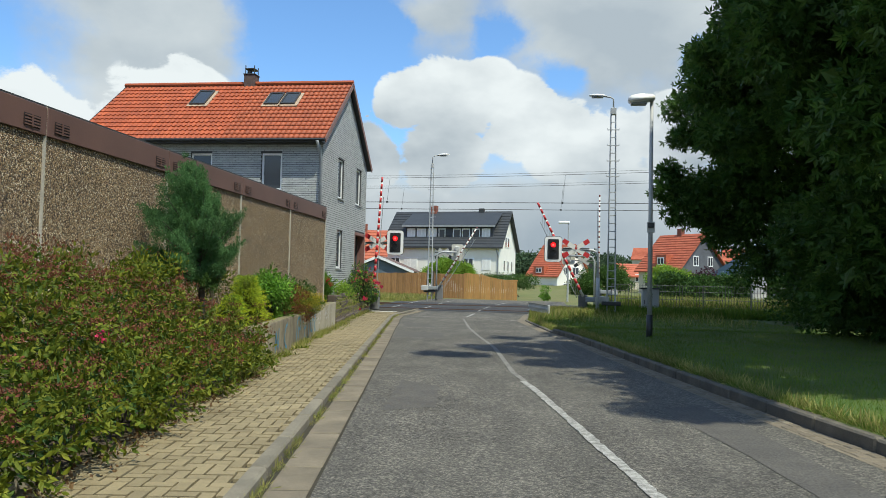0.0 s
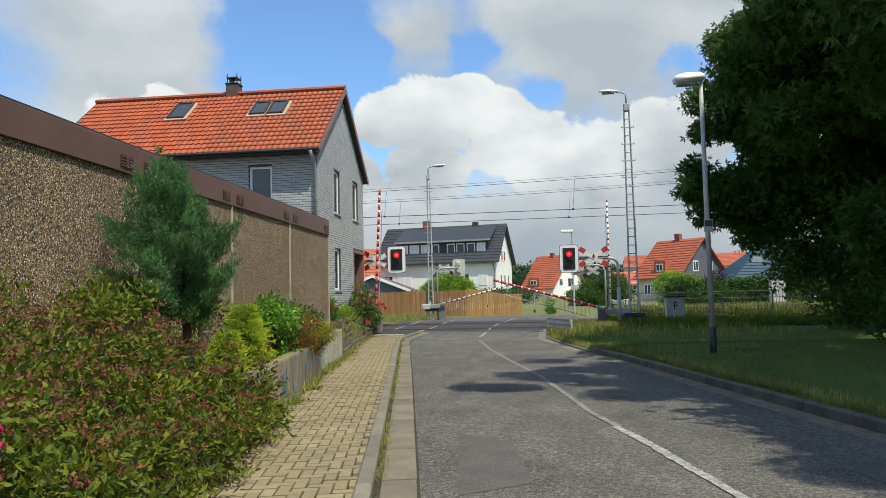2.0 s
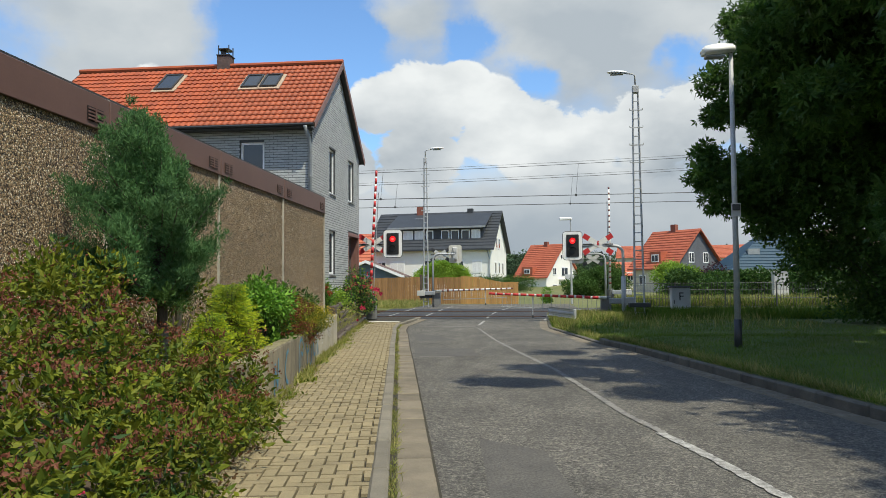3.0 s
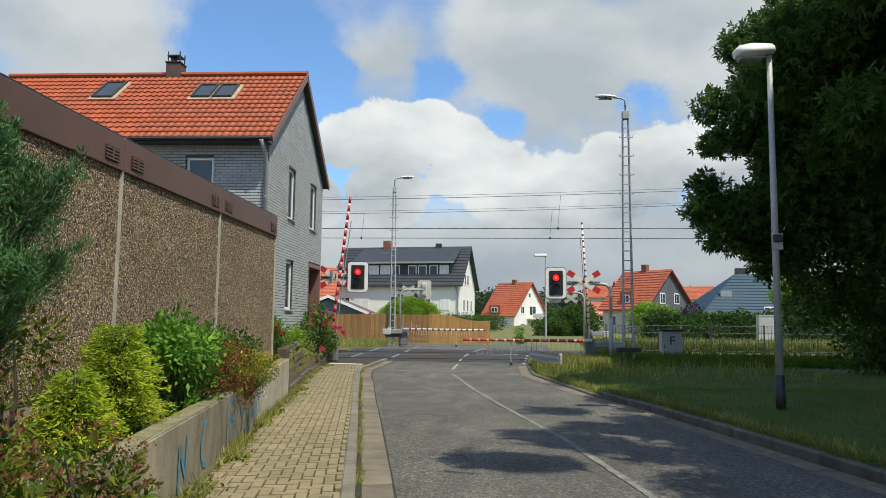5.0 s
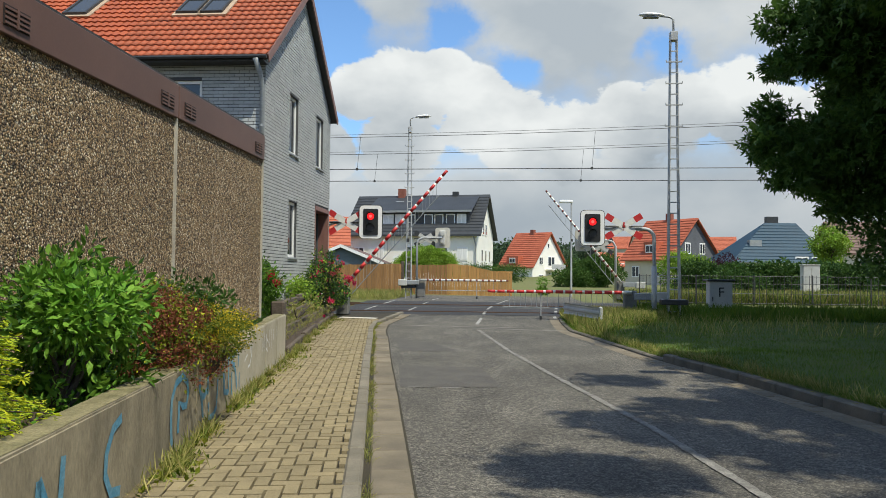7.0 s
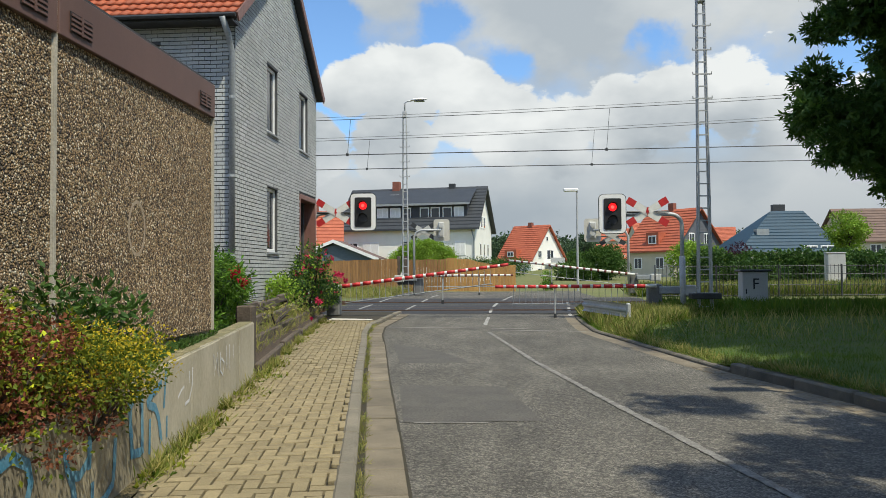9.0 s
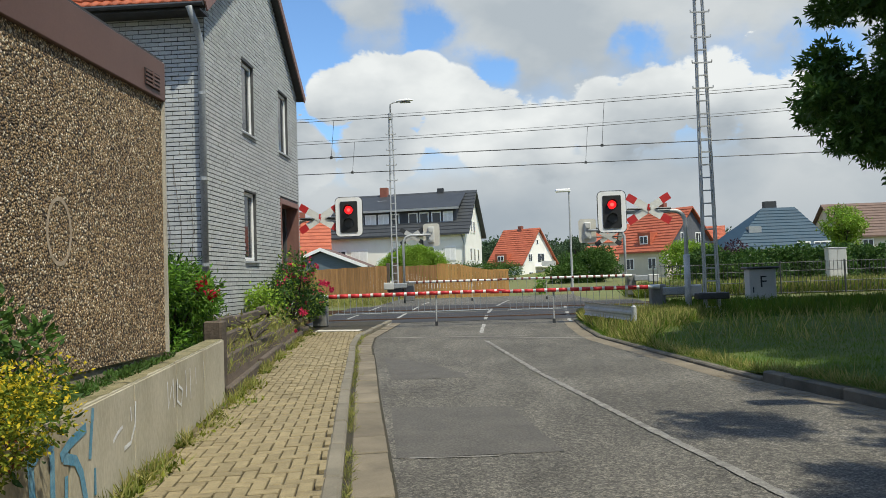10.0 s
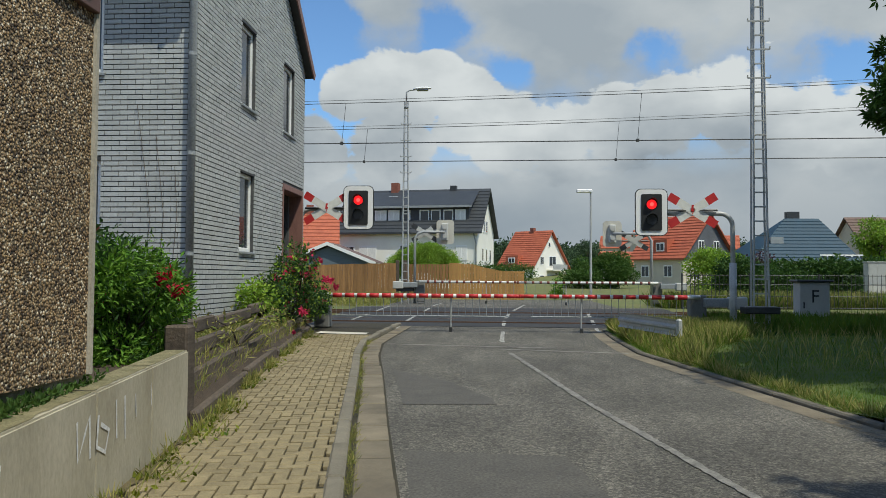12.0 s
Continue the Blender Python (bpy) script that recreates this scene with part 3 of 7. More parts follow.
def leaves(name, points, outward, size, shape, material, parent=None, wild=0.8, spread=0.35, label="", droop=0.0):
    """Leaves at the points, each turned along its outward direction, more or less."""
    tv, tf = shape
    n = len(points)
    d = outward + wild * RNG.normal(size=(n, 3))
    d[:, 2] -= droop
    d /= np.linalg.norm(d, axis=1)[:, None] + 1e-9
    r = RNG.normal(size=(n, 3))
    s = np.cross(d, r)
    s /= np.linalg.norm(s, axis=1)[:, None] + 1e-9
    w = np.cross(s, d)
    k = size * RNG.uniform(1 - spread, 1 + spread, n)[:, None, None]
    verts = points[:, None, :] + k * (tv[None, :, 0:1] * s[:, None, :] + tv[None, :, 1:2] * d[:, None, :] + tv[None, :, 2:3] * w[:, None, :])
    faces = (np.arange(n)[:, None, None] * len(tv) + tf[None]).reshape(-1, tf.shape[1])
    return mesh_np(name, verts.reshape(-1, 3), faces, material, parent, label)


def clump_points(clumps, per_area, inside=0.35):
    """Points in and on balls (x, y, z, radius, flatness), with the directions out of them."""
    ps, ds = [], []
    for x, y, z, r, f in clumps:
        n = max(6, int(per_area * r * r))
        v = RNG.normal(size=(n, 3))
        v /= np.linalg.norm(v, axis=1)[:, None]
        k = r * (1 - inside * RNG.random(n) ** 1.5) * (1 + 0.16 * RNG.normal(size=n))
        p = v * k[:, None]
        p[:, 2] *= f
        ps.append(p + np.array((x, y, z)))
        ds.append(v)
    return np.concatenate(ps), np.concatenate(ds)


def heap(cx, cy, cz, rx, ry, rz, count, r0, r1, flat=0.8, shell=0.55, lowest=-1.0):
    """Clumps filling an ellipsoid, most of them near its surface."""
    out = []
    while len(out) < count:
        v = RNG.normal(size=3)
        v /= np.linalg.norm(v)
        if v[2] < lowest:
            continue
        k = 1 - shell * RNG.random() ** 1.6
        out.append((cx + rx * v[0] * k, cy + ry * v[1] * k, cz + rz * v[2] * k, RNG.uniform(r0, r1), flat))
    return out


def curve(table):
    ys, xs = [a for a, b in table], [b for a, b in table]
    return lambda y: float(np.interp(y, ys, xs))


def strip(name, left, right, ys, height, material, parent=None, thick=0.0):
    """A band of ground between two lines x = left(y), right(y)."""
    rows, n = [], 4
    for y in ys:
        a, b = left(y), right(y)
        rows.append([(a + (b - a) * k / n, y, height(a + (b - a) * k / n, y)) for k in range(n + 1)])
    verts = [p for r in rows for p in r]
    faces = [(i * (n + 1) + k, i * (n + 1) + k + 1, (i + 1) * (n + 1) + k + 1, (i + 1) * (n + 1) + k) for i in range(len(rows) - 1) for k in range(n)]
    return mesh_np(name, verts, faces, material, parent)


# ---- ground, road, pavement ----
rise = curve(((-40, 0), (31, 0), (43, 0.28), (60, 0.3), (90, 0.6), (140, 1.4), (400, 8.0)))
kerb_l = curve(((-14, 1.41), (2.5, -1.31), (6.6, -1.98), (15.8, -3.5), (20, -4.21), (24, -4.85), (26.5, -5.28), (29, -5.58), (31, -5.58), (34, -5.45), (44, -5.2), (50, -4.9)))
walk_l = curve(((-14, 0.1), (30, -7.15), (31.5, -7.3), (34, -7.2), (44, -7.0)))
kerb_r = curve(((-14, 6.0), (4.8, 3.6), (7, 3.2), (10.6, 2.6), (18, 1.45), (20.6, 0.88), (24.2, 0.38), (27.3, -0.06), (31, 0.0), (33, 0.08), (44, 0.9), (50, 1.8)))
mid_line = curve(((-14, 4.4), (3.1, 1.44), (8, 0.58), (10, 0.16), (14.5, -0.42), (18.3, -1.12), (21.8, -1.72), (27.4, -2.48), (30, -2.56), (36, -2.42), (39, -2.2), (42, -1.75), (50, -0.6)))
K = 0.08                                # the kerb's and pavement's height over the road


def road_z(x, y):
    return rise(y)


def far_ground(x, y):
    z = rise(y) - 0.05
    if y > 130:
        z += 5 * max(0.0, noise.noise((x / 90, y / 120, 0.0)))
    return z


def build_ground():
    xs = [-900, -400, -160, -70, -40, -25, -15, -11, -8, -5, -2, 1, 4, 8, 13, 20, 30, 45, 70, 160, 400, 900]
    ys = [-300, -80, -30, -14, 0, 15, 31, 34, 38, 43, 48, 55, 62, 75, 90, 110, 140, 190, 260, 400, 900]
    verts = [(x, y, far_ground(x, y)) for y in ys for x in xs]
    w = len(xs)
    faces = [(j * w + i, j * w + i + 1, (j + 1) * w + i + 1, (j + 1) * w + i) for j in range(len(ys) - 1) for i in range(w - 1)]
    structure(mesh_np("ground", verts, faces, GROUND), "rough grassy ground that reaches to the hills")


build_ground()
ys_road = list(np.linspace(-14, 50, 97))
road = structure(strip("road", lambda y: kerb_l(y) + 0.12, lambda y: kerb_r(y) + 0.02, ys_road, lambda x, y: road_z(x, y) + (0.012 if y > 33.9 else 0), ASPHALT), "worn grey asphalt road that bends to the level crossing")


def patch(name, pts, material, lift=0.004, label=""):
    """A thin sheet on the road."""
    bm = bmesh.new()
    bm.faces.new([bm.verts.new((x, y, road_z(x, y) + lift)) for x, y in pts])
    ob = part(name, bm, material, road, label)
    return ob


patch("asphalt_patch", [(-3.48, 19.19), (-2.17, 19.08), (-1.82, 16.98), (-3.14, 16.86)], ASPHALT_NEW, 0.004, "smooth darker asphalt patch")
patch("asphalt_seam", [(-3.04, 16.83), (-2.34, 16.86), (-2.34, 16.89), (-3.04, 16.87)], PAINT_OLD, 0.006, "pale cracked seam at the edge of the patch")
patch("asphalt_patch", [(-4.30, 24.6), (-3.35, 23.3), (-2.75, 21.9), (-2.72, 21.5), (-3.75, 21.4)], ASPHALT_NEW, 0.004, "smooth darker asphalt patch")
patch("asphalt_patch", [(3.1, 2.0), (2.85, 5.0), (2.55, 7.4), (2.0, 6.9), (2.4, 4.6), (2.7, 2.0)], ASPHALT_NEW, 0.004, "smooth trench patch beside the gutter")
patch("asphalt_patch", [(-1.35, 8.6), (-0.75, 8.1), (-0.55, 6.4), (-1.1, 6.0)], ASPHALT_NEW, 0.004, "smooth darker asphalt patch")
# repair seams across the road in front of the crossing
for y0, xa, xb in ((28.3, -5.0, -1.5), (27.4, -2.6, -0.2)):
    patch("asphalt_seam", [(xa, y0 + 0.55), (xb, y0), (xb, y0 + 0.14), (xa, y0 + 0.69)], PAINT_OLD, 0.005, "pale worn seam")


def line_piece(y0, y1, width, off=0.0, material=PAINT, base=mid_line, lift=0.008, n=8):
    n = max(n, int((y1 - y0) * 14))
    verts, faces = [], []
    for y in np.linspace(y0, y1, n):
        x = base(y) + off
        z = road_z(x, y) + lift + (0.012 if y > 33.9 else 0)
        wear = 1 + 0.5 * min(0.0, noise.noise((y * 0.9, width, 5.0)))
        verts += [(x - wear * width * (0.5 - 0.2 * RNG.random() ** 2), y, z), (x + wear * width * (0.5 - 0.2 * RNG.random() ** 2), y, z)]
    faces = [(2 * i, 2 * i + 1, 2 * i + 3, 2 * i + 2) for i in range(n - 1)]
    return mesh_np("road_marking", verts, faces, material, road)


line_piece(-14, 9.0, 0.12, 0, PAINT)
line_piece(9.0, 27.3, 0.1, 0.03, PAINT_FAINT)
for a, b in ((29.6, 32.4), (33.9, 35.6), (36.6, 38.6), (40.2, 44.0)):
    line_piece(a, b, 0.12)
edge_l = curve(((33, -5.42), (36, -5.36), (44, -5.1), (50, -4.6)))
for a, b in ((33.0, 34.0), (35.2, 37.6), (39.0, 41.2), (42.5, 45)):
    line_piece(a, b, 0.12, 0.05, PAINT, edge_l)
for a, b in ((35.6, 38.0), (39.4, 42.4)):
    line_piece(a, b, 0.12, -1.65, PAINT, edge_l)
edge_r = curve(((30, -0.02), (33, 0.05), (44, 0.95)))
for a, b in ((32.6, 33.8), (34.6, 36.2), (37.2, 39.4)):
    line_piece(a, b, 0.12, -0.08, PAINT, edge_r)
# pale slab across the pavement's end
patch("stop_slab", [(-6.95, 30.6), (-5.72, 30.35), (-5.72, 30.85), (-6.95, 31.15)], mat("pale_slab", (0.62, 0.59, 0.52), (0.5, 0.47, 0.4), 3, 0.85, 0.2, 50, grain=0.1), K + 0.012, "pale concrete slab across the pavement")


# ---- level crossing: tracks ----
SKEW = -0.02


def build_track(y0):
    tr = thing("railway_track", "railway track with brown steel rails on ballast beside the crossing", "railway track", "tracks of the crossing")
    for side in (-0.72, 0.72):
        bm = bmesh.new()
        for x0, x1 in ((-60, -9.0), (-9.0, 3.6), (3.6, 70)):
            m = Matrix.Translation((0, y0 + side, 0)) @ Matrix.Rotation(math.atan(SKEW), 4, "Z")
            z = rise(y0)
            add_box(bm, x0, x1, -0.035, 0.035, z - 0.06, z + 0.035, 0, m)
        part("rail", bm, RUST, tr)
    for x in list(np.arange(-40, -9.2, 0.65)) + list(np.arange(3.9, 40, 0.65)):
        bm = box_bm(x - 0.12, x + 0.12, y0 + SKEW * x - 1.25, y0 + SKEW * x + 1.25, rise(y0) - 0.16, rise(y0) - 0.06)
        part("sleeper", bm, SLEEPER, tr)
    return tr


for y0 in (35.6, 39.6):
    build_track(y0)
structure(part("ballast_bed", box_bm(-60, -9.0, 33.6, 42.0, -0.1, 0.1), BALLAST), "brown ballast bed of the railway")
structure(part("ballast_bed", box_bm(3.7, 70, 33.0, 41.6, -0.1, 0.1), BALLAST), "brown ballast bed of the railway")
# dark rubber-edged plates between and beside the rails
plates = thing("crossing_plates", "dark asphalt plates between the rails of the level crossing", "road surface")
for a, b in ((33.6, 34.82), (34.94, 36.26), (36.38, 37.4), (37.8, 38.82), (38.94, 40.26), (40.38, 41.6)):
    bm = bmesh.new()
    vs = [bm.verts.new((x, y + SKEW * x, rise(y) + 0.018)) for x, y in ((-8.0, a), (3.6, a), (3.6, b), (-8.0, b))]
    bm.faces.new(vs)
    part("plate", bm, ASPHALT_DARK, plates)
structure(strip("crossing_deck", lambda y: -7.9, lambda y: 3.6, list(np.linspace(33.3, 42.4, 12)), lambda x, y: rise(y) + 0.006, ASPHALT), "grey asphalt deck of the level crossing")
structure(strip("road_beyond", lambda y: -7.2 + 0.02 * (y - 42), lambda y: 2.0 + 0.4 * max(0, y - 50), list(np.linspace(42.4, 51.0, 8)), lambda x, y: rise(y) + 0.003, ASPHALT), "asphalt road beyond the tracks")

# ---- pavement: kerb, gutter, setts ----
DIRX = -0.165
pavement = structure(strip("pavement", walk_l, lambda y: kerb_l(y) + 0.02, list(np.linspace(-14, 34, 60)), lambda x, y: road_z(x, y) + K - 0.026, JOINT), "soil bed under the concrete block pavement")


def kerb_stones(base, y0, y1, width, top, parent, step=1.0, material=KERB, name="kerb_stone", bev=0.015, depth=0.25, z_of=None, rad=0.02):
    """Stones end to end along a line."""
    cache, y = {}, y0
    while y < y1:
        ya, yb = y + 0.006, min(y + step, y1) - 0.006
        xa, xb = base(ya), base(yb)
        length = round(math.hypot(xb - xa, yb - ya), 3)
        key = round(length, 2)
        if key not in cache:
            bm = box_bm(0, width, 0, length, -depth, 0, rad)
            me = bpy.data.meshes.new(name)
            bm.to_mesh(me)
            bm.free()
            me.materials.append(material)
            cache[key] = me
        ob = new(name, cache[key])
        z = (z_of(y) if z_of else top) + 0.006 * RNG.uniform(-1, 1) + rise((ya + yb) / 2)
        ob.matrix_world = pose(xa, ya, z, 0, 0, math.degrees(-math.atan2(xb - xa, yb - ya)))
        ob.parent = parent
        y += step


kerb_line = structure(new("kerb"), "grey concrete kerb along the pavement")
kerb_stones(kerb_l, -14, 34, 0.13, K + 0.014, kerb_line)
gutter_line = structure(new("gutter"), "pale concrete gutter slabs beside the kerb")
kerb_stones(lambda y: kerb_l(y) + 0.185, -14, 24.9, 0.29, 0.012, gutter_line, 0.62, GUTTER, "gutter_slab", depth=0.1, rad=0.008)
kerb_stones(lambda y: kerb_l(y) + 0.16, 24.95, 34, 0.3, 0.01, gutter_line, 0.31, GUTTER, "gutter_sett", depth=0.1, rad=0.012)
bm = strip("gutter_joint", lambda y: kerb_l(y) + 0.10, lambda y: kerb_l(y) + 0.5, list(np.linspace(-14, 34, 60)), lambda x, y: road_z(x, y) + 0.003, JOINT)
structure(bm, "weedy joint between kerb and gutter")
verge_kerb = structure(new("verge_kerb"), "dark stained kerb along the lawn")
kerb_stones(kerb_r, -14, 20.4, 0.16, 0.135, verge_kerb, 1.0, mat("kerb_dark", (0.17, 0.15, 0.115), (0.085, 0.078, 0.06), 2.5, 0.9, 0.4, 80, vary=0.1))
kerb_stones(kerb_r, 20.42, 33, 0.12, 0.05, verge_kerb, 1.0, mat("kerb_dark", (0.15, 0.14, 0.12)))
verge_gutter = structure(new("verge_gutter"), "rows of grey granite setts along the verge kerb")
for off in (-0.135, -0.27):
    kerb_stones(lambda y: kerb_r(y) + off, 0, 21, 0.115, 0.008, verge_gutter, 0.17, GUTTER, "sett", depth=0.06, rad=0.012)
structure(strip("verge_joint", lambda y: kerb_r(y) - 0.3, lambda y: kerb_r(y) + 0.02, list(np.linspace(-14, 33, 40)), lambda x, y: road_z(x, y) + 0.003, GUTTER), "mortar bed of the setts")

# ---- lawn on the verge and garden beds ----


def lawn_z(x, y):
    e = x - kerb_r(y)
    return float(np.interp(y, (19.8, 21.2), (0.13, 0.04))) + 0.1 * min(1, max(0, e) / 1.5) + 0.03 * noise.noise((x * 0.7, y * 0.7, 0)) + rise(y) * 0.6


def grid(name, inner, outer, ys, n, height, material):
    verts, faces = [], []
    for y in ys:
        a, b = inner(y), outer(y)
        verts += [(a + (b - a) * (k / n) ** 1.6, y, height(a + (b - a) * (k / n) ** 1.6, y)) for k in range(n + 1)]
    w = n + 1
    faces = [(j * w + i, j * w + i + 1, (j + 1) * w + i + 1, (j + 1) * w + i) for j in range(len(ys) - 1) for i in range(n)]
    return mesh_np(name, verts, faces, material)


structure(grid("lawn", lambda y: kerb_r(y) + 0.1, lambda y: 40.0, list(np.linspace(-14, 33.2, 60)), 24, lawn_z, LAWN), "mown grass verge with bare patches")
bed_edge = curve(((-14, 0.1), (8.6, -3.62), (8.75, -3.78), (19.45, -5.52), (19.6, -5.42), (24, -6.15), (31.5, -7.3)))


def bed_z(x, y):
    e = bed_edge(y) - x
    top = float(np.interp(y, (-14, 8.6, 9.0, 19.3, 19.8, 30, 32), (0.28, 0.34, 0.56, 0.68, 0.62, 0.5, 0.35)))
    return K + (top - K) * min(1, max(0.0, e) / 0.35) + (0.18 * min(1, max(0, e - 1.0)) if y > 19.5 else 0) + 0.02 * noise.noise((x * 2, y * 2, 1))


structure(grid("garden_bed", lambda y: bed_edge(y) + 0.04, lambda y: -26.0, list(np.linspace(-14, 32.0, 80)), 24, bed_z, SOIL), "dark soil bed behind the low wall")

# low concrete wall
wall_x = curve(((8.8, -3.66), (19.45, -5.40)))
low_wall = structure(new("garden_wall"), "low cast concrete garden wall with blue spray paint")


def wall_piece(y0, y1, za, zb, material, label):
    bm = bmesh.new()
    pts = [(y0, za), (y1, zb)]
    xa, xb = wall_x(y0), wall_x(y1)
    add_poly(bm, [(xa, y0, -0.1), (xb, y1, -0.1), (xb, y1, zb), (xa, y0, za)], (-0.2, -0.03, 0))
    bmesh.ops.recalc_face_normals(bm, faces=bm.faces)
    bmesh.ops.bevel(bm, geom=list(bm.edges), offset=0.012, segments=2, affect="EDGES")
    section = part("wall_section", bm, material, low_wall, label)
    top = bmesh.new()
    n, rows = 10, []
    for i in range(n + 1):
        t = i / n
        x, y, z = xa + (xb - xa) * t, y0 + 0.012 + (y1 - y0 - 0.024) * t, za + (zb - za) * t + 0.004
        rows.append([top.verts.new((x - 0.186, y - 0.03, z)), top.verts.new((x - 0.016 - 0.05 * abs(noise.noise((y * 5, 0.0, 9.0))), y, z))])
    for p, q in zip(rows, rows[1:]):
        top.faces.new((p[0], p[1], q[1], q[0]))
    part("moss_crust", top, mat("moss_crust", (0.27, 0.235, 0.13), (0.13, 0.12, 0.055), 7, 0.95, 0.8, 60, grain=0.4), section, "dark moss on the wall's top")
    return section


wall_piece(8.75, 13.35, 0.66, 0.70, CONCRETE, "stained older concrete section")
wall_piece(13.36, 14.9, 0.72, 0.735, CONCRETE, "stained older concrete section")
for ya, yb, za, zb in ((14.91, 16.05, 0.735, 0.748), (16.055, 17.2, 0.748, 0.76), (17.205, 18.3, 0.762, 0.773), (18.305, 19.36, 0.773, 0.785)):
    wall_piece(ya, yb, za, zb, CONCRETE_NEW, "smooth pale concrete section")


def stroke(name, pts, width, material, lift=0.004):
    """A band of paint on the wall's face: points (y, z)."""
    bm = bmesh.new()
    pts = [Vector(p) for p in pts]
    prev = None
    for i, p in enumerate(pts):
        d = (pts[min(i + 1, len(pts) - 1)] - pts[max(i - 1, 0)]).normalized()
        s = Vector((-d.y, d.x)) * width / 2
        row = [bm.verts.new((wall_x(q.x) + lift, q.x, q.y)) for q in (p - s, p + s)]
        if prev:
            bm.faces.new((prev[0], prev[1], row[1], row[0]))
        prev = row
    return part(name, bm, material, low_wall)


def arc(cy, cz, ry, rz, a0, a1, n=9):
    return [(cy + ry * math.cos(radians(a0 + (a1 - a0) * i / n)), cz + rz * math.sin(radians(a0 + (a1 - a0) * i / n))) for i in range(n + 1)]


BLUE_STROKES = (
    ([(10.4, 0.12), (10.42, 0.5)], 0.06), ([(10.42, 0.5), (10.52, 0.34), (10.64, 0.2)], 0.055), ([(10.64, 0.2), (10.68, 0.55)], 0.06), ([(11.5, 0.58), (11.36, 0.54), (11.26, 0.42), (11.25, 0.3), (11.34, 0.18), (11.5, 0.15)], 0.06),
    ([(12.6, 0.16), (12.57, 0.34), (12.58, 0.5), (12.69, 0.61), (12.88, 0.64), (13.03, 0.57), (13.06, 0.48), (13.01, 0.39), (12.9, 0.4), (12.79, 0.45), (12.77, 0.22)], 0.06),
    ([(13.43, 0.55), (13.46, 0.44), (13.53, 0.34), (13.58, 0.18)], 0.06), ([(13.76, 0.54), (13.75, 0.36)], 0.06), ([(13.5, 0.39), (13.62, 0.36), (13.76, 0.42)], 0.055),
    ([(14.16, 0.44), (14.15, 0.3), (14.12, 0.18), (13.98, 0.13), (13.8, 0.14), (13.8, 0.28)], 0.055),
    ([(14.42, 0.62), (14.44, 0.45), (14.48, 0.24)], 0.065), ([(14.44, 0.58), (14.6, 0.66), (14.67, 0.6), (14.68, 0.22)], 0.06), ([(14.5, 0.26), (14.66, 0.24)], 0.06),
    ([(14.78, 0.53), (14.9, 0.58), (15.14, 0.62)], 0.06), ([(14.82, 0.52), (14.98, 0.47), (15.06, 0.38), (15.13, 0.2)], 0.06), ([(14.85, 0.42), (14.84, 0.18)], 0.045),
    ([(15.25, 0.71), (15.22, 0.58), (15.19, 0.43)], 0.045), ([(15.27, 0.36), (15.27, 0.2)], 0.035))
for pts, w in BLUE_STROKES:
    stroke("spray_stroke", pts, w, BLUEPAINT)
GREY_STROKES = (
    ([(16.06, 0.62), (16.04, 0.46), (15.94, 0.36), (15.8, 0.35)], 0.03), ([(15.59, 0.44), (15.68, 0.48), (15.78, 0.5)], 0.025), ([(15.95, 0.6), (15.96, 0.5)], 0.02),
    ([(16.9, 0.64), (16.92, 0.42), (17.02, 0.56), (17.08, 0.64), (17.1, 0.4)], 0.025), ([(17.22, 0.62), (17.2, 0.44), (17.34, 0.38), (17.4, 0.5), (17.26, 0.56)], 0.03),
    ([(17.52, 0.66), (17.54, 0.42)], 0.022), ([(17.68, 0.66), (17.7, 0.38)], 0.022), ([(17.9, 0.64), (17.92, 0.48)], 0.016), ([(18.25, 0.66), (18.27, 0.5)], 0.014))
for pts, w in GREY_STROKES:
    stroke("spray_stroke", pts, w, GREYPAINT)
# low edging blocks before the wall and timber edging after it
edging = thing("edging_block", "weathered low concrete edging block beside the pavement", "edging")
part("block", box_bm(-3.72, -3.55, 7.4, 8.7, -0.05, 0.26, 0.015), CONCRETE, edging)
edging = thing("edging_block", "weathered low concrete edging block beside the pavement", "edging")
part("block", box_bm(-2.72, -2.52, 1.2, 2.3, -0.05, 0.28, 0.015), CONCRETE, edging)
for row, (z, inset) in enumerate(((0.22, 0.0), (0.46, 0.2), (0.70, 0.34), (0.92, 0.5))):
    n = 4
    for k in range(n):
        y0 = 19.6 + k * 2.9 + row * 0.08
        y1 = y0 + 2.82
        if y1 > 31.4:
            continue
        x0, x1 = bed_edge(y0) - inset + 0.03, bed_edge(y1) - inset + 0.03
        bm = box_bm(-0.09, 0.0, 0, math.hypot(x1 - x0, y1 - y0), -0.17, 0, 0.02)
        for v in bm.verts:
            v.co += 0.012 * noise.noise_vector(v.co * 3 + Vector((k, row, 0)))
        t = thing("timber_log", "weathered dark timber edging stacked against the garden bank", "timber edging", "timber edging", (x0, y0, z + 0.03 * math.sin(k * 2 + row)), math.degrees(-math.atan2(x1 - x0, y1 - y0)))
        part("log", bm, SLEEPER, t)
post = thing("timber_post", "short dark weathered timber post at the garden wall", "post")
part("post", box_bm(-5.72, -5.5, 19.6, 19.8, 0.1, 0.98, 0.02), SLEEPER, post)

# ---- garages ----


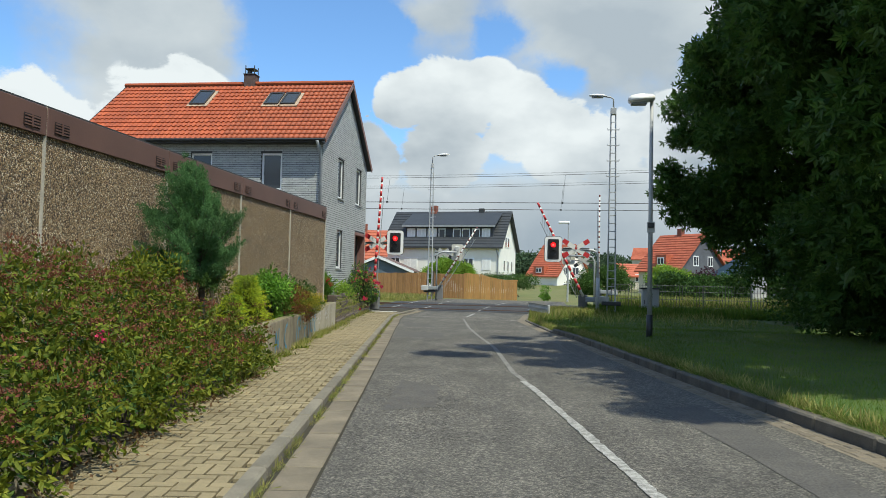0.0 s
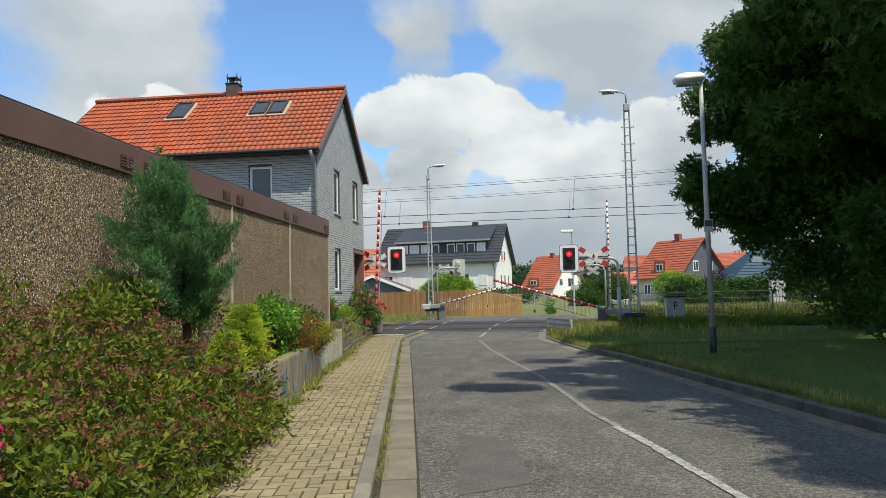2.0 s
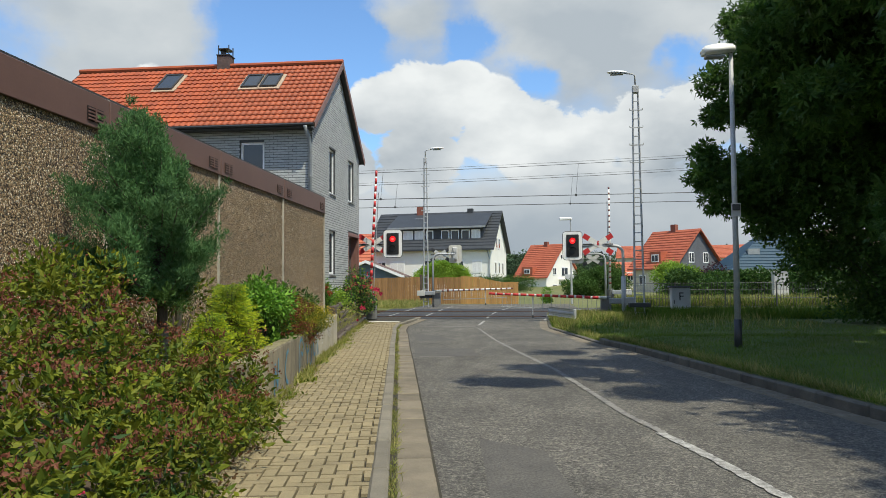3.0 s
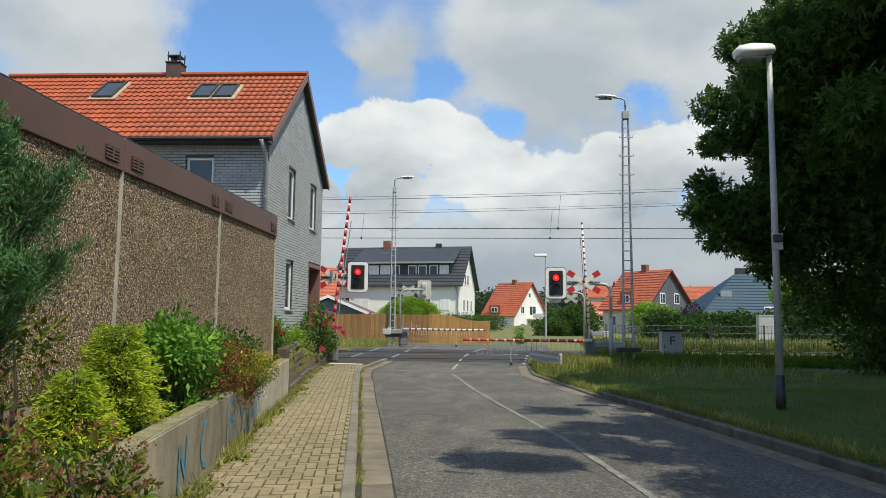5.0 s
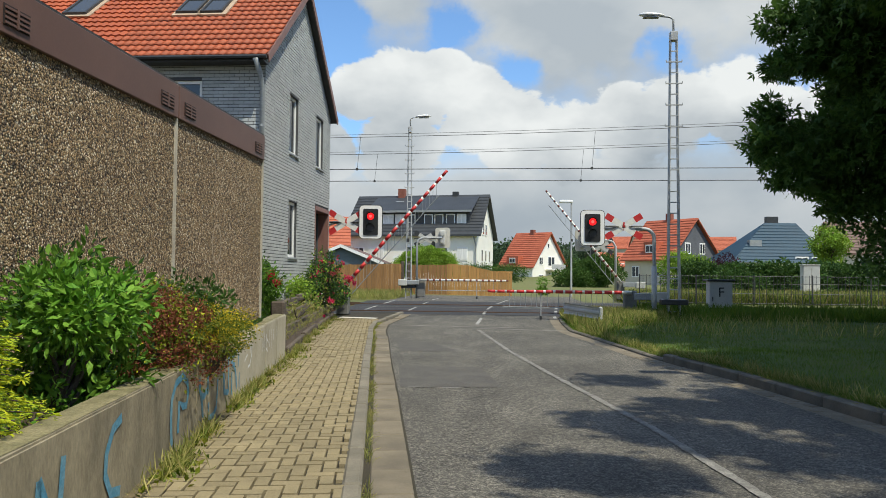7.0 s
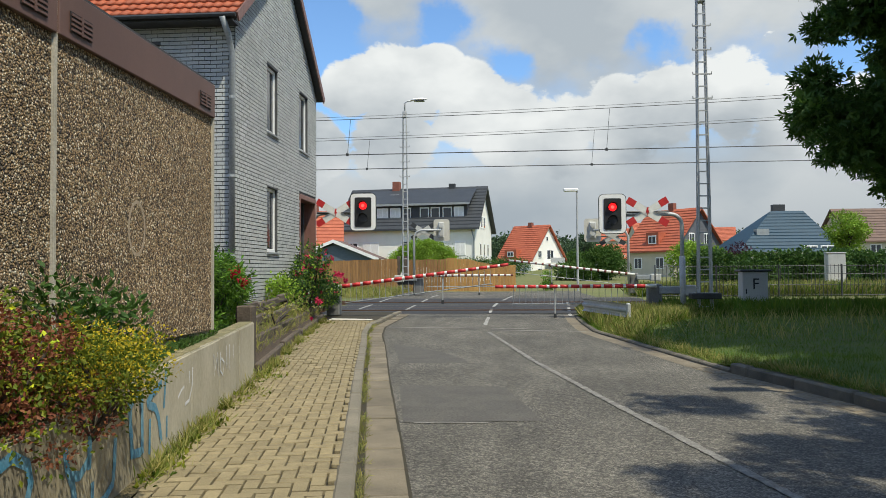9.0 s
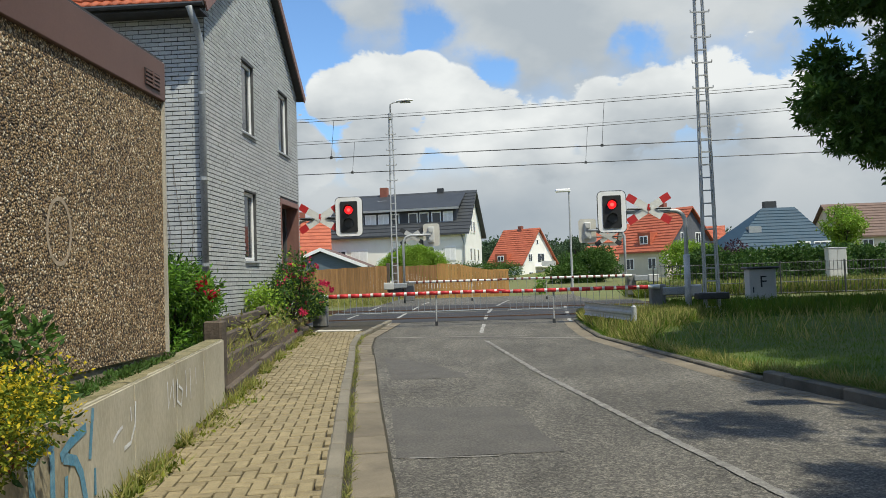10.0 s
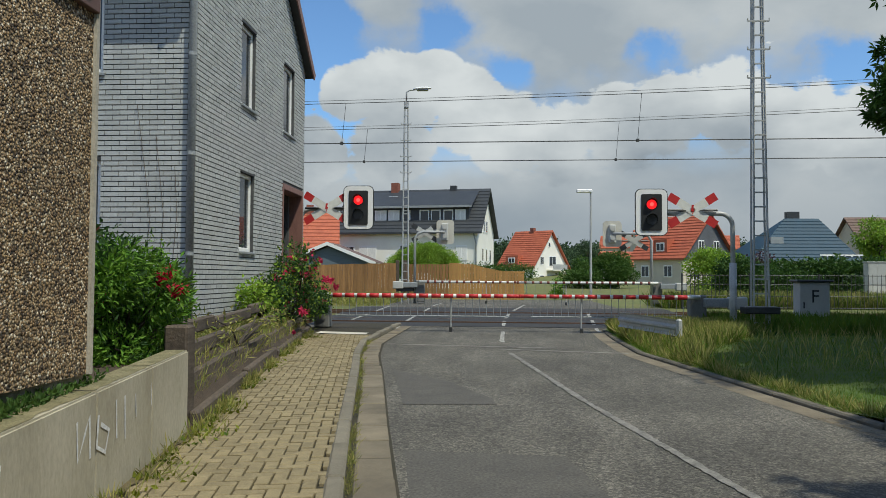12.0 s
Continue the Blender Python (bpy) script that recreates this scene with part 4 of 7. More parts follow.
def build_garage(y0, y1, first):
    g = thing("garage", "prefabricated concrete garage with brown exposed aggregate wall", "garage", "row of garages")
    x, z0, z1 = -5.18, 0.84, 3.02
    part("aggregate_wall", box_bm(x - 5.6, x, y0 + 0.012, y1 - 0.012, z0, z1), PEBBLE, g, "brown pebble-dashed panel")
    part("plinth", box_bm(x - 5.58, x - 0.02, y0 + 0.02, y1 - 0.02, 0.2, z0 - 0.002), CONCRETE, g, "bare concrete plinth")
    fascia = part("fascia", box_bm(x - 5.65, x + 0.035, y0 + 0.008, y1 - 0.008, z1 + 0.002, z1 + 0.34, 0.006), FASCIA, g, "brown painted roof fascia")
    part("roof_edge", box_bm(x - 5.6, x + 0.02, y0 + 0.01, y1 - 0.01, z1 + 0.342, z1 + 0.365), DARKMETAL, g)
    for c in (y0 + 0.27, y1 - 0.27):
        v = part("vent", box_bm(x + 0.036, x + 0.042, c - 0.14, c + 0.14, z1 + 0.06, z1 + 0.20), VENT, fascia, "dark slotted air vent")
        for k in range(4):
            part("vent_slat", box_bm(x + 0.042, x + 0.05, c - 0.13, c + 0.13, z1 + 0.068 + k * 0.034, z1 + 0.084 + k * 0.034), FASCIA, v)
        part("vent_bar", box_bm(x + 0.043, x + 0.052, c - 0.012, c + 0.012, z1 + 0.06, z1 + 0.20), FASCIA, v)
    part("joint_strip", box_bm(x - 0.01, x + 0.022, y1 - 0.022, y1 + 0.012, z0, z1 + 0.35), SEAM, g, "pale joint strip")
    return g


edges = [17.36, 14.555, 11.69, 8.8, 5.9, 3.0, 0.1, -2.8, -5.7]
for k in range(8):
    build_garage(edges[k + 1], edges[k], k == 0)
graffito = thing("spray_doodle", "faint pale loop sprayed on the aggregate wall", "graffiti")
bm = bmesh.new()
loop = [(-5.1765, 15.73 + 0.15 * math.cos(a), 1.79 + 0.23 * math.sin(a)) for a in np.linspace(0, 2 * math.pi, 25)]
inner = [(-5.1765, 15.73 + 0.125 * math.cos(a), 1.79 + 0.2 * math.sin(a)) for a in np.linspace(0, 2 * math.pi, 25)]
va, vb = [bm.verts.new(p) for p in loop[:-1]], [bm.verts.new(p) for p in inner[:-1]]
for i in range(24):
    bm.faces.new((va[i], va[(i + 1) % 24], vb[(i + 1) % 24], vb[i]))
part("loop", bm, mat("faint_paint", (0.46, 0.38, 0.28), (0.30, 0.23, 0.16), 30, 0.8, 0.2), graffito)


# ---- grey brick house ----
HX0, HX1, HY0, HY1 = -17.3, -7.55, 24.72, 31.65
EAVE, RIDGE, RY = 6.62, 9.64, 28.1
house = thing("house", "grey brick-clad house with red pantile roof beside the pavement", "house")


def wall_with_holes(name, w, h, holes, place, material, thick=0.3, parent=house, gable=None):
    """A wall in its own plane (u along, v up) cut into boxes around the openings."""
    us = sorted({0.0, w, *[a for q in holes for a in (q[0], q[1])]})
    vs = sorted({0.0, h, *[a for q in holes for a in (q[2], q[3])]})
    bm = bmesh.new()
    for u0, u1 in zip(us, us[1:]):
        for v0, v1 in zip(vs, vs[1:]):
            cu, cv = (u0 + u1) / 2, (v0 + v1) / 2
            if any(a < cu < b and c < cv < d for a, b, c, d in holes):
                continue
            add_box(bm, u0, u1, 0, thick, v0, v1)
    if gable:
        add_poly(bm, [(0, 0, h), (w, 0, h), (gable[0], 0, gable[1])], (0, thick, 0))
    bmesh.ops.remove_doubles(bm, verts=bm.verts, dist=1e-4)
    bmesh.ops.recalc_face_normals(bm, faces=bm.faces)
    bmesh.ops.transform(bm, matrix=place, verts=bm.verts)
    return part(name, bm, material, parent)


Z0 = 0.4
# gable side faces +x: u runs along +y; outer face at u-plane y=0
GABLE = Matrix.Translation((HX1, HY0, Z0)) @ Matrix.Rotation(radians(90), 4, "Z")
FRONT = Matrix.Translation((HX0, HY0, Z0))
g_holes = [(2.15, 3.0, 4.71 - Z0, 6.3 - Z0), (5.02, 5.95, 4.74 - Z0, 6.32 - Z0), (2.15, 3.0, 1.9 - Z0, 3.42 - Z0), (5.02, 6.82, 0.5, 3.55 - Z0)]
f_holes = [(7.4, 8.2, 4.72 - Z0, 6.12 - Z0), (4.6, 5.45, 4.72 - Z0, 6.12 - Z0), (7.4, 8.2, 1.88 - Z0, 3.3 - Z0), (4.6, 5.45, 1.88 - Z0, 3.3 - Z0)]
wall_with_holes("wall", HY1 - HY0, EAVE - Z0, g_holes, GABLE, MORTAR, gable=(RY - HY0, RIDGE - 0.12 - Z0))
wall_with_holes("wall", HX1 - HX0 - 0.3, EAVE - Z0, f_holes, FRONT, MORTAR)
part("wall", box_bm(HX0, HX0 + 0.3, HY0 + 0.302, HY1, Z0, EAVE), MORTAR, house)
part("wall", box_bm(HX0 + 0.302, HX1 - 0.302, HY1 - 0.3, HY1, Z0, EAVE), MORTAR, house)


def window(parent, place, u0, u1, v0, v1, curtain=True, split=False, open_gap=0.0):
    """A white-framed window in an opening of a wall's plane."""
    w = new("window")
    w.parent = parent
    w.matrix_local = place
    w["label"] = "white plastic window"
    f, y = 0.08, 0.06
    for a, b, c, d in ((u0, u0 + f, v0, v1), (u1 - f, u1, v0, v1), (u0 + f, u1 - f, v0, v0 + f), (u0 + f, u1 - f, v1 - f, v1)):
        part("frame", box_bm(a, b, y, y + 0.07, c, d, 0.006), WHITE, w)
    if split:
        part("frame", box_bm((u0 + u1) / 2 - 0.04, (u0 + u1) / 2 + 0.04, y, y + 0.07, v0 + f, v1 - f), WHITE, w)
    part("pane", box_bm(u0 + f, u1 - f, y + 0.03, y + 0.04, v0 + f, v1 - f), GLASS, w)
    part("sill", box_bm(u0 - 0.04, u1 + 0.04, -0.06, y, v0 - 0.05, v0 - 0.002, 0.006), ZINC, w)
    part("reveal", box_bm(u0 - 0.03, u1 + 0.03, -0.012, 0.0, v1, v1 + 0.05), DARKMETAL, w)
    return w


for a, b, c, d in g_holes[:3]:
    window(house, GABLE, a, b, c, d)
for a, b, c, d in f_holes:
    window(house, FRONT, a, b, c, d)
# door niche with brown door and frame
u0, u1, v0, v1 = g_holes[3]
door = new("entrance")
door.parent = house
door.matrix_local = GABLE
door["label"] = "brown recessed entrance"
for a, b, c, d in ((u0 + 0.003, u0 + 0.07, v0, v1 - 0.003), (u1 - 0.07, u1 - 0.003, v0, v1 - 0.003), (u0 + 0.072, u1 - 0.072, v1 - 0.13, v1 - 0.003)):
    part("surround", box_bm(a, b, -0.03, 0.31, c, d, 0.005), BROWN_DOOR, door)
part("door", box_bm(u0 + 0.02, u1 - 0.02, 0.6, 0.66, v0, v1 - 0.02), BROWN_DOOR, door)
part("niche_side", box_bm(u1 - 0.06, u1 - 0.01, 0.312, 0.598, v0, v1 - 0.02), BROWN_DOOR, door)
part("niche_side", box_bm(u0 + 0.01, u0 + 0.06, 0.312, 0.598, v0, v1 - 0.02), BROWN_DOOR, door)
part("lintel", box_bm(u0 + 0.062, u1 - 0.062, 0.312, 0.598, v1 - 0.06, v1 - 0.01), BROWN_DOOR, door)
part("bell", box_bm(u0 - 0.3, u0 - 0.2, -0.04, 0, 1.3, 1.5, 0.01), DARKMETAL, door)

# roof: boards, tiles, verge, gutter
PITCH = math.atan2(RIDGE - (EAVE - 0.05), RY - 24.28)
SLOPE = math.hypot(RIDGE - (EAVE - 0.05), RY - 24.28)
roof_part = new("roof")
roof_part.parent = house
roof_part["label"] = "red clay pantile roof"
near_slope = Matrix.Translation((0, 24.28, EAVE - 0.05)) @ Matrix.Rotation(PITCH, 4, "X")
far_slope = Matrix.Translation((0, 2 * RY - 24.28, EAVE - 0.05)) @ Matrix.Rotation(radians(180), 4, "Z") @ Matrix.Rotation(PITCH, 4, "X")
RX0, RX1 = -17.5, -7.36
for place, a, b in ((near_slope, RX0, RX1), (far_slope, -RX1, -RX0)):
    bm = box_bm(a, b, 0, SLOPE - 0.03, -0.1, -0.03)
    bmesh.ops.transform(bm, matrix=place, verts=bm.verts)
    part("roof_board", bm, DARKMETAL, roof_part, "dark roof boarding")
bm = box_bm(-RX1, -RX0, 0, SLOPE, -0.02, 0.03)
bmesh.ops.transform(bm, matrix=far_slope, verts=bm.verts)
part("far_slope", bm, TILE_REST, roof_part)
for place, x in ((near_slope, RX1), (far_slope, -RX1)):
    bm = box_bm(min(x, x + 0.03 * np.sign(-x)), max(x, x + 0.03 * np.sign(-x)), 0, SLOPE, -0.16, 0.03)
    bmesh.ops.transform(bm, matrix=place, verts=bm.verts)
    part("verge_board", bm, BROWN_DOOR, roof_part, "red-brown verge board")
bm = tube_bm([(RX0, RY, RIDGE + 0.02), (RX1 + 0.02, RY, RIDGE + 0.02)], 0.1, 8)
part("ridge_cap", bm, TILE_REST, roof_part)
part("gutter", tube_bm([(RX0, 24.22, EAVE - 0.08), (RX1, 24.22, EAVE - 0.08)], 0.045, 8), DARKMETAL, house, "dark gutter")
part("soffit", box_bm(RX0, RX1 - 0.1, 24.3, HY0 - 0.002, EAVE - 0.16, EAVE - 0.12), DARKMETAL, house)
pipe = part("downpipe", tube_bm([(-7.62, 24.2, EAVE - 0.12), (-7.58, 24.42, EAVE - 0.4), (-7.56, 24.6, EAVE - 0.75), (-7.56, 24.6, 0.6)], 0.062, 12), ZINC, house, "grey zinc downpipe", True)
for z in (1.75, 3.35, 4.95):
    part("pipe_joint", tube_bm([(-7.56, 24.6, z), (-7.56, 24.6, z + 0.06)], 0.068, 12), ZINC, pipe)

# chimney
chimney = new("chimney")
chimney.parent = house
part("shaft", box_bm(-12.05, -11.58, 27.9, 28.4, 8.9, 10.02, 0.01), CHIM, chimney, "dark brick chimney shaft")
part("crown_slab", box_bm(-12.08, -11.55, 27.87, 28.43, 10.022, 10.06, 0.01), DARKMETAL, chimney)
part("pot", tube_bm([(-11.9, 28.15, 10.06), (-11.9, 28.15, 10.3)], 0.1, 10), DARKMETAL, chimney)
part("crown_ring", box_bm(-12.03, -11.6, 27.92, 28.38, 10.26, 10.3, 0.005), DARKMETAL, chimney)
for dx in (-12.02, -11.63):
    for dy in (27.94, 28.34):
        part("crown_bar", box_bm(dx, dx + 0.03, dy, dy + 0.03, 10.06, 10.42), DARKMETAL, chimney)
part("flashing", box_bm(-12.22, -11.43, 27.55, 27.9, 9.08, 9.25), MOSS, chimney, "pale flashing")


def skylight(x0, x1, s0, s1):
    sk = new("roof_window")
    sk.parent = house
    sk.matrix_local = near_slope
    sk["label"] = "grey roof window with pale flashing"
    part("flashing", box_bm(x0 - 0.07, x1 + 0.12, s0 - 0.12, s1 + 0.05, 0.03, 0.085), MOSS, sk, "pale flashing")
    for a, b, c, d in ((x0, x0 + 0.06, s0, s1), (x1 - 0.06, x1, s0, s1), (x0 + 0.06, x1 - 0.06, s0, s0 + 0.06), (x0 + 0.06, x1 - 0.06, s1 - 0.06, s1)):
        part("frame", box_bm(a, b, c, d, 0.06, 0.15, 0.006), DARKMETAL, sk)
    part("pane", box_bm(x0 + 0.06, x1 - 0.06, s0 + 0.06, s1 - 0.06, 0.1, 0.12), GLASS, sk)


skylight(-13.72, -13.05, 2.8, 4.05)
skylight(-10.55, -9.95, 2.75, 3.75)
skylight(-9.87, -9.27, 2.75, 3.75)


def tile_mesh():
    """One pantile: a wave across, a nose at its lower end."""
    n, w, l = 6, 0.2, 0.37
    verts = []
    for yy, dz in ((0.0, 0.03), (0.0, 0.062), (l, 0.02)):
        for k in range(n + 1):
            a = k / n
            verts.append((a * w, yy, dz + 0.014 * math.sin(2 * math.pi * a) - (0.016 if dz == 0.03 else 0)))
    faces = [(r * (n + 1) + k, r * (n + 1) + k + 1, (r + 1) * (n + 1) + k + 1, (r + 1) * (n + 1) + k) for r in range(2) for k in range(n)]
    return np.array(verts), np.array(faces)


def lay_tiles():
    tv, tf = tile_mesh()
    me = bpy.data.meshes.new("roof_tile")
    me.from_pydata([tuple(v) for v in tv], [], [tuple(f) for f in tf])
    me.materials.append(TILE)
    me.shade_smooth()
    cols, rows = int((RX1 - RX0) / 0.2), int(SLOPE / 0.33)
    restv, restf, made = [], [], 0
    for c in range(cols):
        for r in range(rows):
            x, s = RX1 - 0.2 * (c + 1), r * 0.335 - 0.02
            if made < 300 and c < 20:
                ob = new("roof_tile", me)
                ob.parent = roof_part
                ob.matrix_local = near_slope @ pose(x, s, 0)
                made += 1
            else:
                off = len(restv) * len(tv)
                m = np.array(near_slope @ pose(x, s, 0))
                restv.append(tv @ m[:3, :3].T + m[:3, 3])
                restf.append(tf + off)
    ob = mesh_np("roof_tiles_far_end", np.concatenate(restv), np.concatenate(restf), TILE_REST, roof_part)
    ob["kind"] = "stuff"


def lay_bricks():
    """Brick slips on the two sides that face the street; those low at the corner are pieces of their own."""
    L, Hh, gap, proud = 0.25, 0.083, 0.018, 0.016
    me = {}

    def piece(w):
        key = round(w, 2)
        if key not in me:
            bm = box_bm(0, key, -proud, 0.0, 0, Hh - gap)
            q = bpy.data.meshes.new("brick")
            bm.to_mesh(q)
            bm.free()
            q.materials.append(SLIP)
            me[key] = q
        return me[key]

    restv, restf, made = [], [], 0
    cube = np.array([(0, -1, 0), (1, -1, 0), (1, -1, 1), (0, -1, 1), (0, 0, 0), (1, 0, 0), (1, 0, 1), (0, 0, 1)], float)
    quads = np.array([(0, 1, 2, 3), (0, 4, 5, 1), (3, 2, 6, 7), (0, 3, 7, 4), (1, 5, 6, 2)])
    for place, width, holes, peak in ((GABLE, HY1 - HY0, g_holes, (RY - HY0, RIDGE - 0.15 - Z0)), (FRONT, HX1 - HX0, f_holes, None)):
        pm = np.array(place)
        top = EAVE - Z0
        row = 0
        v = 0.15
        while v < (peak[1] if peak else top):
            lo, hi = 0.0, width
            if v > top - 0.05 and peak:
                k = (v + Hh - top) / (peak[1] - top)
                lo, hi = peak[0] * k, width - (width - peak[0]) * k
            u = lo - (0.5 * L if row % 2 else 0)
            while u < hi:
                a, b = max(u, lo) + 0.006, min(u + L, hi) - 0.006
                u += L
                spans = [(a, b)]
                for h0, h1, w0, w1 in holes:
                    if v + Hh > w0 and v < w1:
                        spans = [q for s0, s1 in spans for q in ((s0, min(s1, h0)), (max(s0, h1), s1))]
                for s0, s1 in spans:
                    if s1 - s0 < 0.03:
                        continue
                    if peak is None and s1 < 6.0 and v < 3.2:
                        continue
                    near = (peak is not None and s1 < 2.6 and 0.9 < v < 3.6) and made < 300
                    if near:
                        ob = new("brick", piece(s1 - s0))
                        ob.parent = house
                        ob.matrix_local = place @ pose(s0, 0, v)
                        made += 1
                    else:
                        q = cube * np.array((s1 - s0, proud * RNG.uniform(0.7, 1.2), Hh - gap)) + np.array((s0, 0, v))
                        off = len(restv) * 8
                        restv.append(q @ pm[:3, :3].T + pm[:3, 3])
                        restf.append(quads + off)
            v += Hh
            row += 1
    ob = mesh_np("brick_cladding", np.concatenate(restv), np.concatenate(restf), SLIP_REST, house, "grey painted brick slips")
    ob["kind"] = "stuff"


# ---- crossing gear ----
def rounded(cx, cz, w, h, r, y, n=5):
    pts = []
    for sx, sz, a0 in ((1, 1, 0), (-1, 1, 90), (-1, -1, 180), (1, -1, 270)):
        for k in range(n + 1):
            a = radians(a0 + 90 * k / n)
            pts.append((cx + sx * (w / 2 - r) + r * math.cos(a), y, cz + sz * (h / 2 - r) + r * math.sin(a)))
    return pts


def disc_bm(cx, y, cz, r, depth, n=20):
    return poly_bm([(cx + r * math.cos(2 * math.pi * k / n), y, cz + r * math.sin(2 * math.pi * k / n)) for k in range(n)], (0, depth, 0))


def crossing_signal(at, w, h, arm_to, post_h, turn=0.0, label="crossing signal with lit red lamp on a bent grey post"):
    """A signal board on a bent arm. Its own space: board centre over x = 0, post at x = arm_to."""
    s = thing("crossing_signal", label, "railway signal", "crossing signals", at, turn)
    top = post_h
    post_pts = [(arm_to, 0.16, 0.0), (arm_to, 0.16, top - 0.32)]
    side = -1 if arm_to > 0 else 1
    for k in range(1, 6):
        a = radians(90 * k / 5)
        post_pts.append((arm_to + side * 0.3 * (1 - math.cos(a)), 0.16, top - 0.32 + 0.3 * math.sin(a)))
    post_pts.append((0.0, 0.16, top - 0.02))
    part("post", tube_bm(post_pts, 0.057, 12), GALV, s, "galvanised bent post", True)
    part("post_sleeve", tube_bm([(arm_to, 0.16, 0), (arm_to, 0.16, 1.75)], 0.085, 12), GALV, s, "", True)
    board = part("board", poly_bm(rounded(0, top, w, h, 0.13, 0.0), (0, 0.04, 0)), WHITE, s, "white rounded signal board")
    rim = part("rim", poly_bm(rounded(0, top, w + 0.035, h + 0.035, 0.145, 0.012), (0, 0.034, 0)), BLACK, board)
    part("face", poly_bm(rounded(0, top - 0.005, w * 0.66, h * 0.80, 0.04, -0.02), (0, 0.022, 0)), BLACK, board, "black signal face")
    r = w * 0.155
    part("red_lamp", disc_bm(0, -0.045, top + h * 0.17, r, 0.03), LAMP_RED, board, "lit red lamp")
    part("lamp_core", disc_bm(0, -0.05, top + h * 0.17, r * 0.42, 0.008), LAMP_HOT, board)
    part("dark_lamp", disc_bm(0, -0.04, top - h * 0.17, r * 1.05, 0.03), DARKMETAL, board, "unlit dark lamp")
    for dz in (0.17, -0.17):
        bm = bmesh.new()
        prev = None
        for k in range(13):
            a = radians(-20 + 220 * k / 12)
            p = [bm.verts.new((1.25 * r * math.cos(a), yy, top + h * dz + 1.25 * r * math.sin(a))) for yy in (-0.02, -0.02 - 0.16 * max(0.25, math.sin(a)))]
            if prev:
                bm.faces.new((prev[0], prev[1], p[1], p[0]))
            prev = p
        part("hood", bm, BLACK, board)
    return s


def cross_sign(at, size, red_out=True, flip=False):
    """Saint Andrew's cross lying on its side: white arms with red ends and a flash in the middle."""
    c = thing("warning_cross", "white and red diagonal warning cross beside the signal", "sign", "warning crosses", at)
    for sgn in (-1, 1):
        a = radians(32 * sgn)
        u, v = Vector((math.cos(a), 0, math.sin(a))), Vector((-math.sin(a), 0, math.cos(a)))
        hw = 0.1
        yy = 0.006 * (sgn + 1)

        def quad(s0, s1):
            return [Vector((0, yy, 0)) + u * p + v * q for p, q in ((s0, -hw), (s1, -hw), (s1, hw), (s0, hw))]
        half = size / 2
        arm = part("arm", poly_bm(quad(-half + 0.26, half - 0.26), (0, 0.005, 0)), BOX_GREY if flip else BOOM_WHITE, c, "white arm")
        for s0, s1 in ((-half, -half + 0.258), (half - 0.258, half)):
            part("arm_end", poly_bm(quad(s0, s1), (0, 0.005, 0)), DARKMETAL if flip else RED, c, "red arm end")
    bolt = [(-0.02, -0.006, 0.13), (0.035, -0.006, 0.13), (0.012, -0.006, 0.03), (0.045, -0.006, 0.03), (-0.02, -0.006, -0.14), (0.0, -0.006, -0.02), (-0.04, -0.006, -0.02)]
    if not flip:
        part("flash", poly_bm(bolt, (0, 0.004, 0)), RED, c, "red flash mark")
    for sx in (-1, 1):
        part("spike", tube_bm([(sx * 0.16, -0.012, 0), (sx * 0.28, -0.012, 0), (sx * 0.58, -0.012, 0)], [0.005, 0.035, 0.03], 6), DARKMETAL, c)
    return c


crossing_signal((1.03, 31.3, 0.05), 0.74, 1.10, 1.95, 2.96)
part("clamp", box_bm(-0.05, 0.05, 0, 0.1, -0.05, 0.05), GALV, cross_sign((2.02, 31.38, 3.06), 1.32))
crossing_signal((-6.35, 32.8, 0.05), 0.78, 1.14, -1.6, 3.22)
cross_sign((-7.22, 32.86, 3.26), 1.4)


def signal_back(at, arm_to, w, h, top, label):
    s = thing("crossing_signal", label, "railway signal", "crossing signals", at)
    side = -1 if arm_to > 0 else 1
    pts = [(arm_to, -0.16, 0.0), (arm_to, -0.16, top - 0.3), (arm_to + side * 0.12, -0.16, top - 0.08), (arm_to + side * 0.35, -0.16, top), (0, -0.16, top)]
    part("post", tube_bm(pts, 0.055, 10), GALV, s, "galvanised bent post", True)
    board = part("board", poly_bm(rounded(0, top, w, h, 0.13, 0.0), (0, 0.04, 0)), mat("board_back", (0.6, 0.58, 0.5), (0.5, 0.48, 0.42), 3, 0.6, 0.05), s, "pale back of the signal board")
    part("lamp_housing", box_bm(-0.16, 0.14, -0.14, -0.002, top - h * 0.36, top + h * 0.36, 0.04), BOX_GREY, board, "grey lamp housing")
    for dz in (-0.18, 0.2):
        part("housing_lid", disc_bm(0.0, -0.2, top + dz, 0.1, 0.06, 12), BOX_GREY, board)
    return s


signal_back((-4.85, 45.6, 0.28), -1.3, 0.76, 1.05, 3.1, "back of a crossing signal on a bent post beyond the tracks")
cross_sign((-5.75, 45.7, 3.35), 1.3, flip=True)
signal_back((2.1, 44.2, 0.28), 1.55, 0.76, 1.05, 2.95, "back of a crossing signal on a bent post beyond the tracks")
cross_sign((3.0, 44.3, 2.95), 1.3, flip=True)


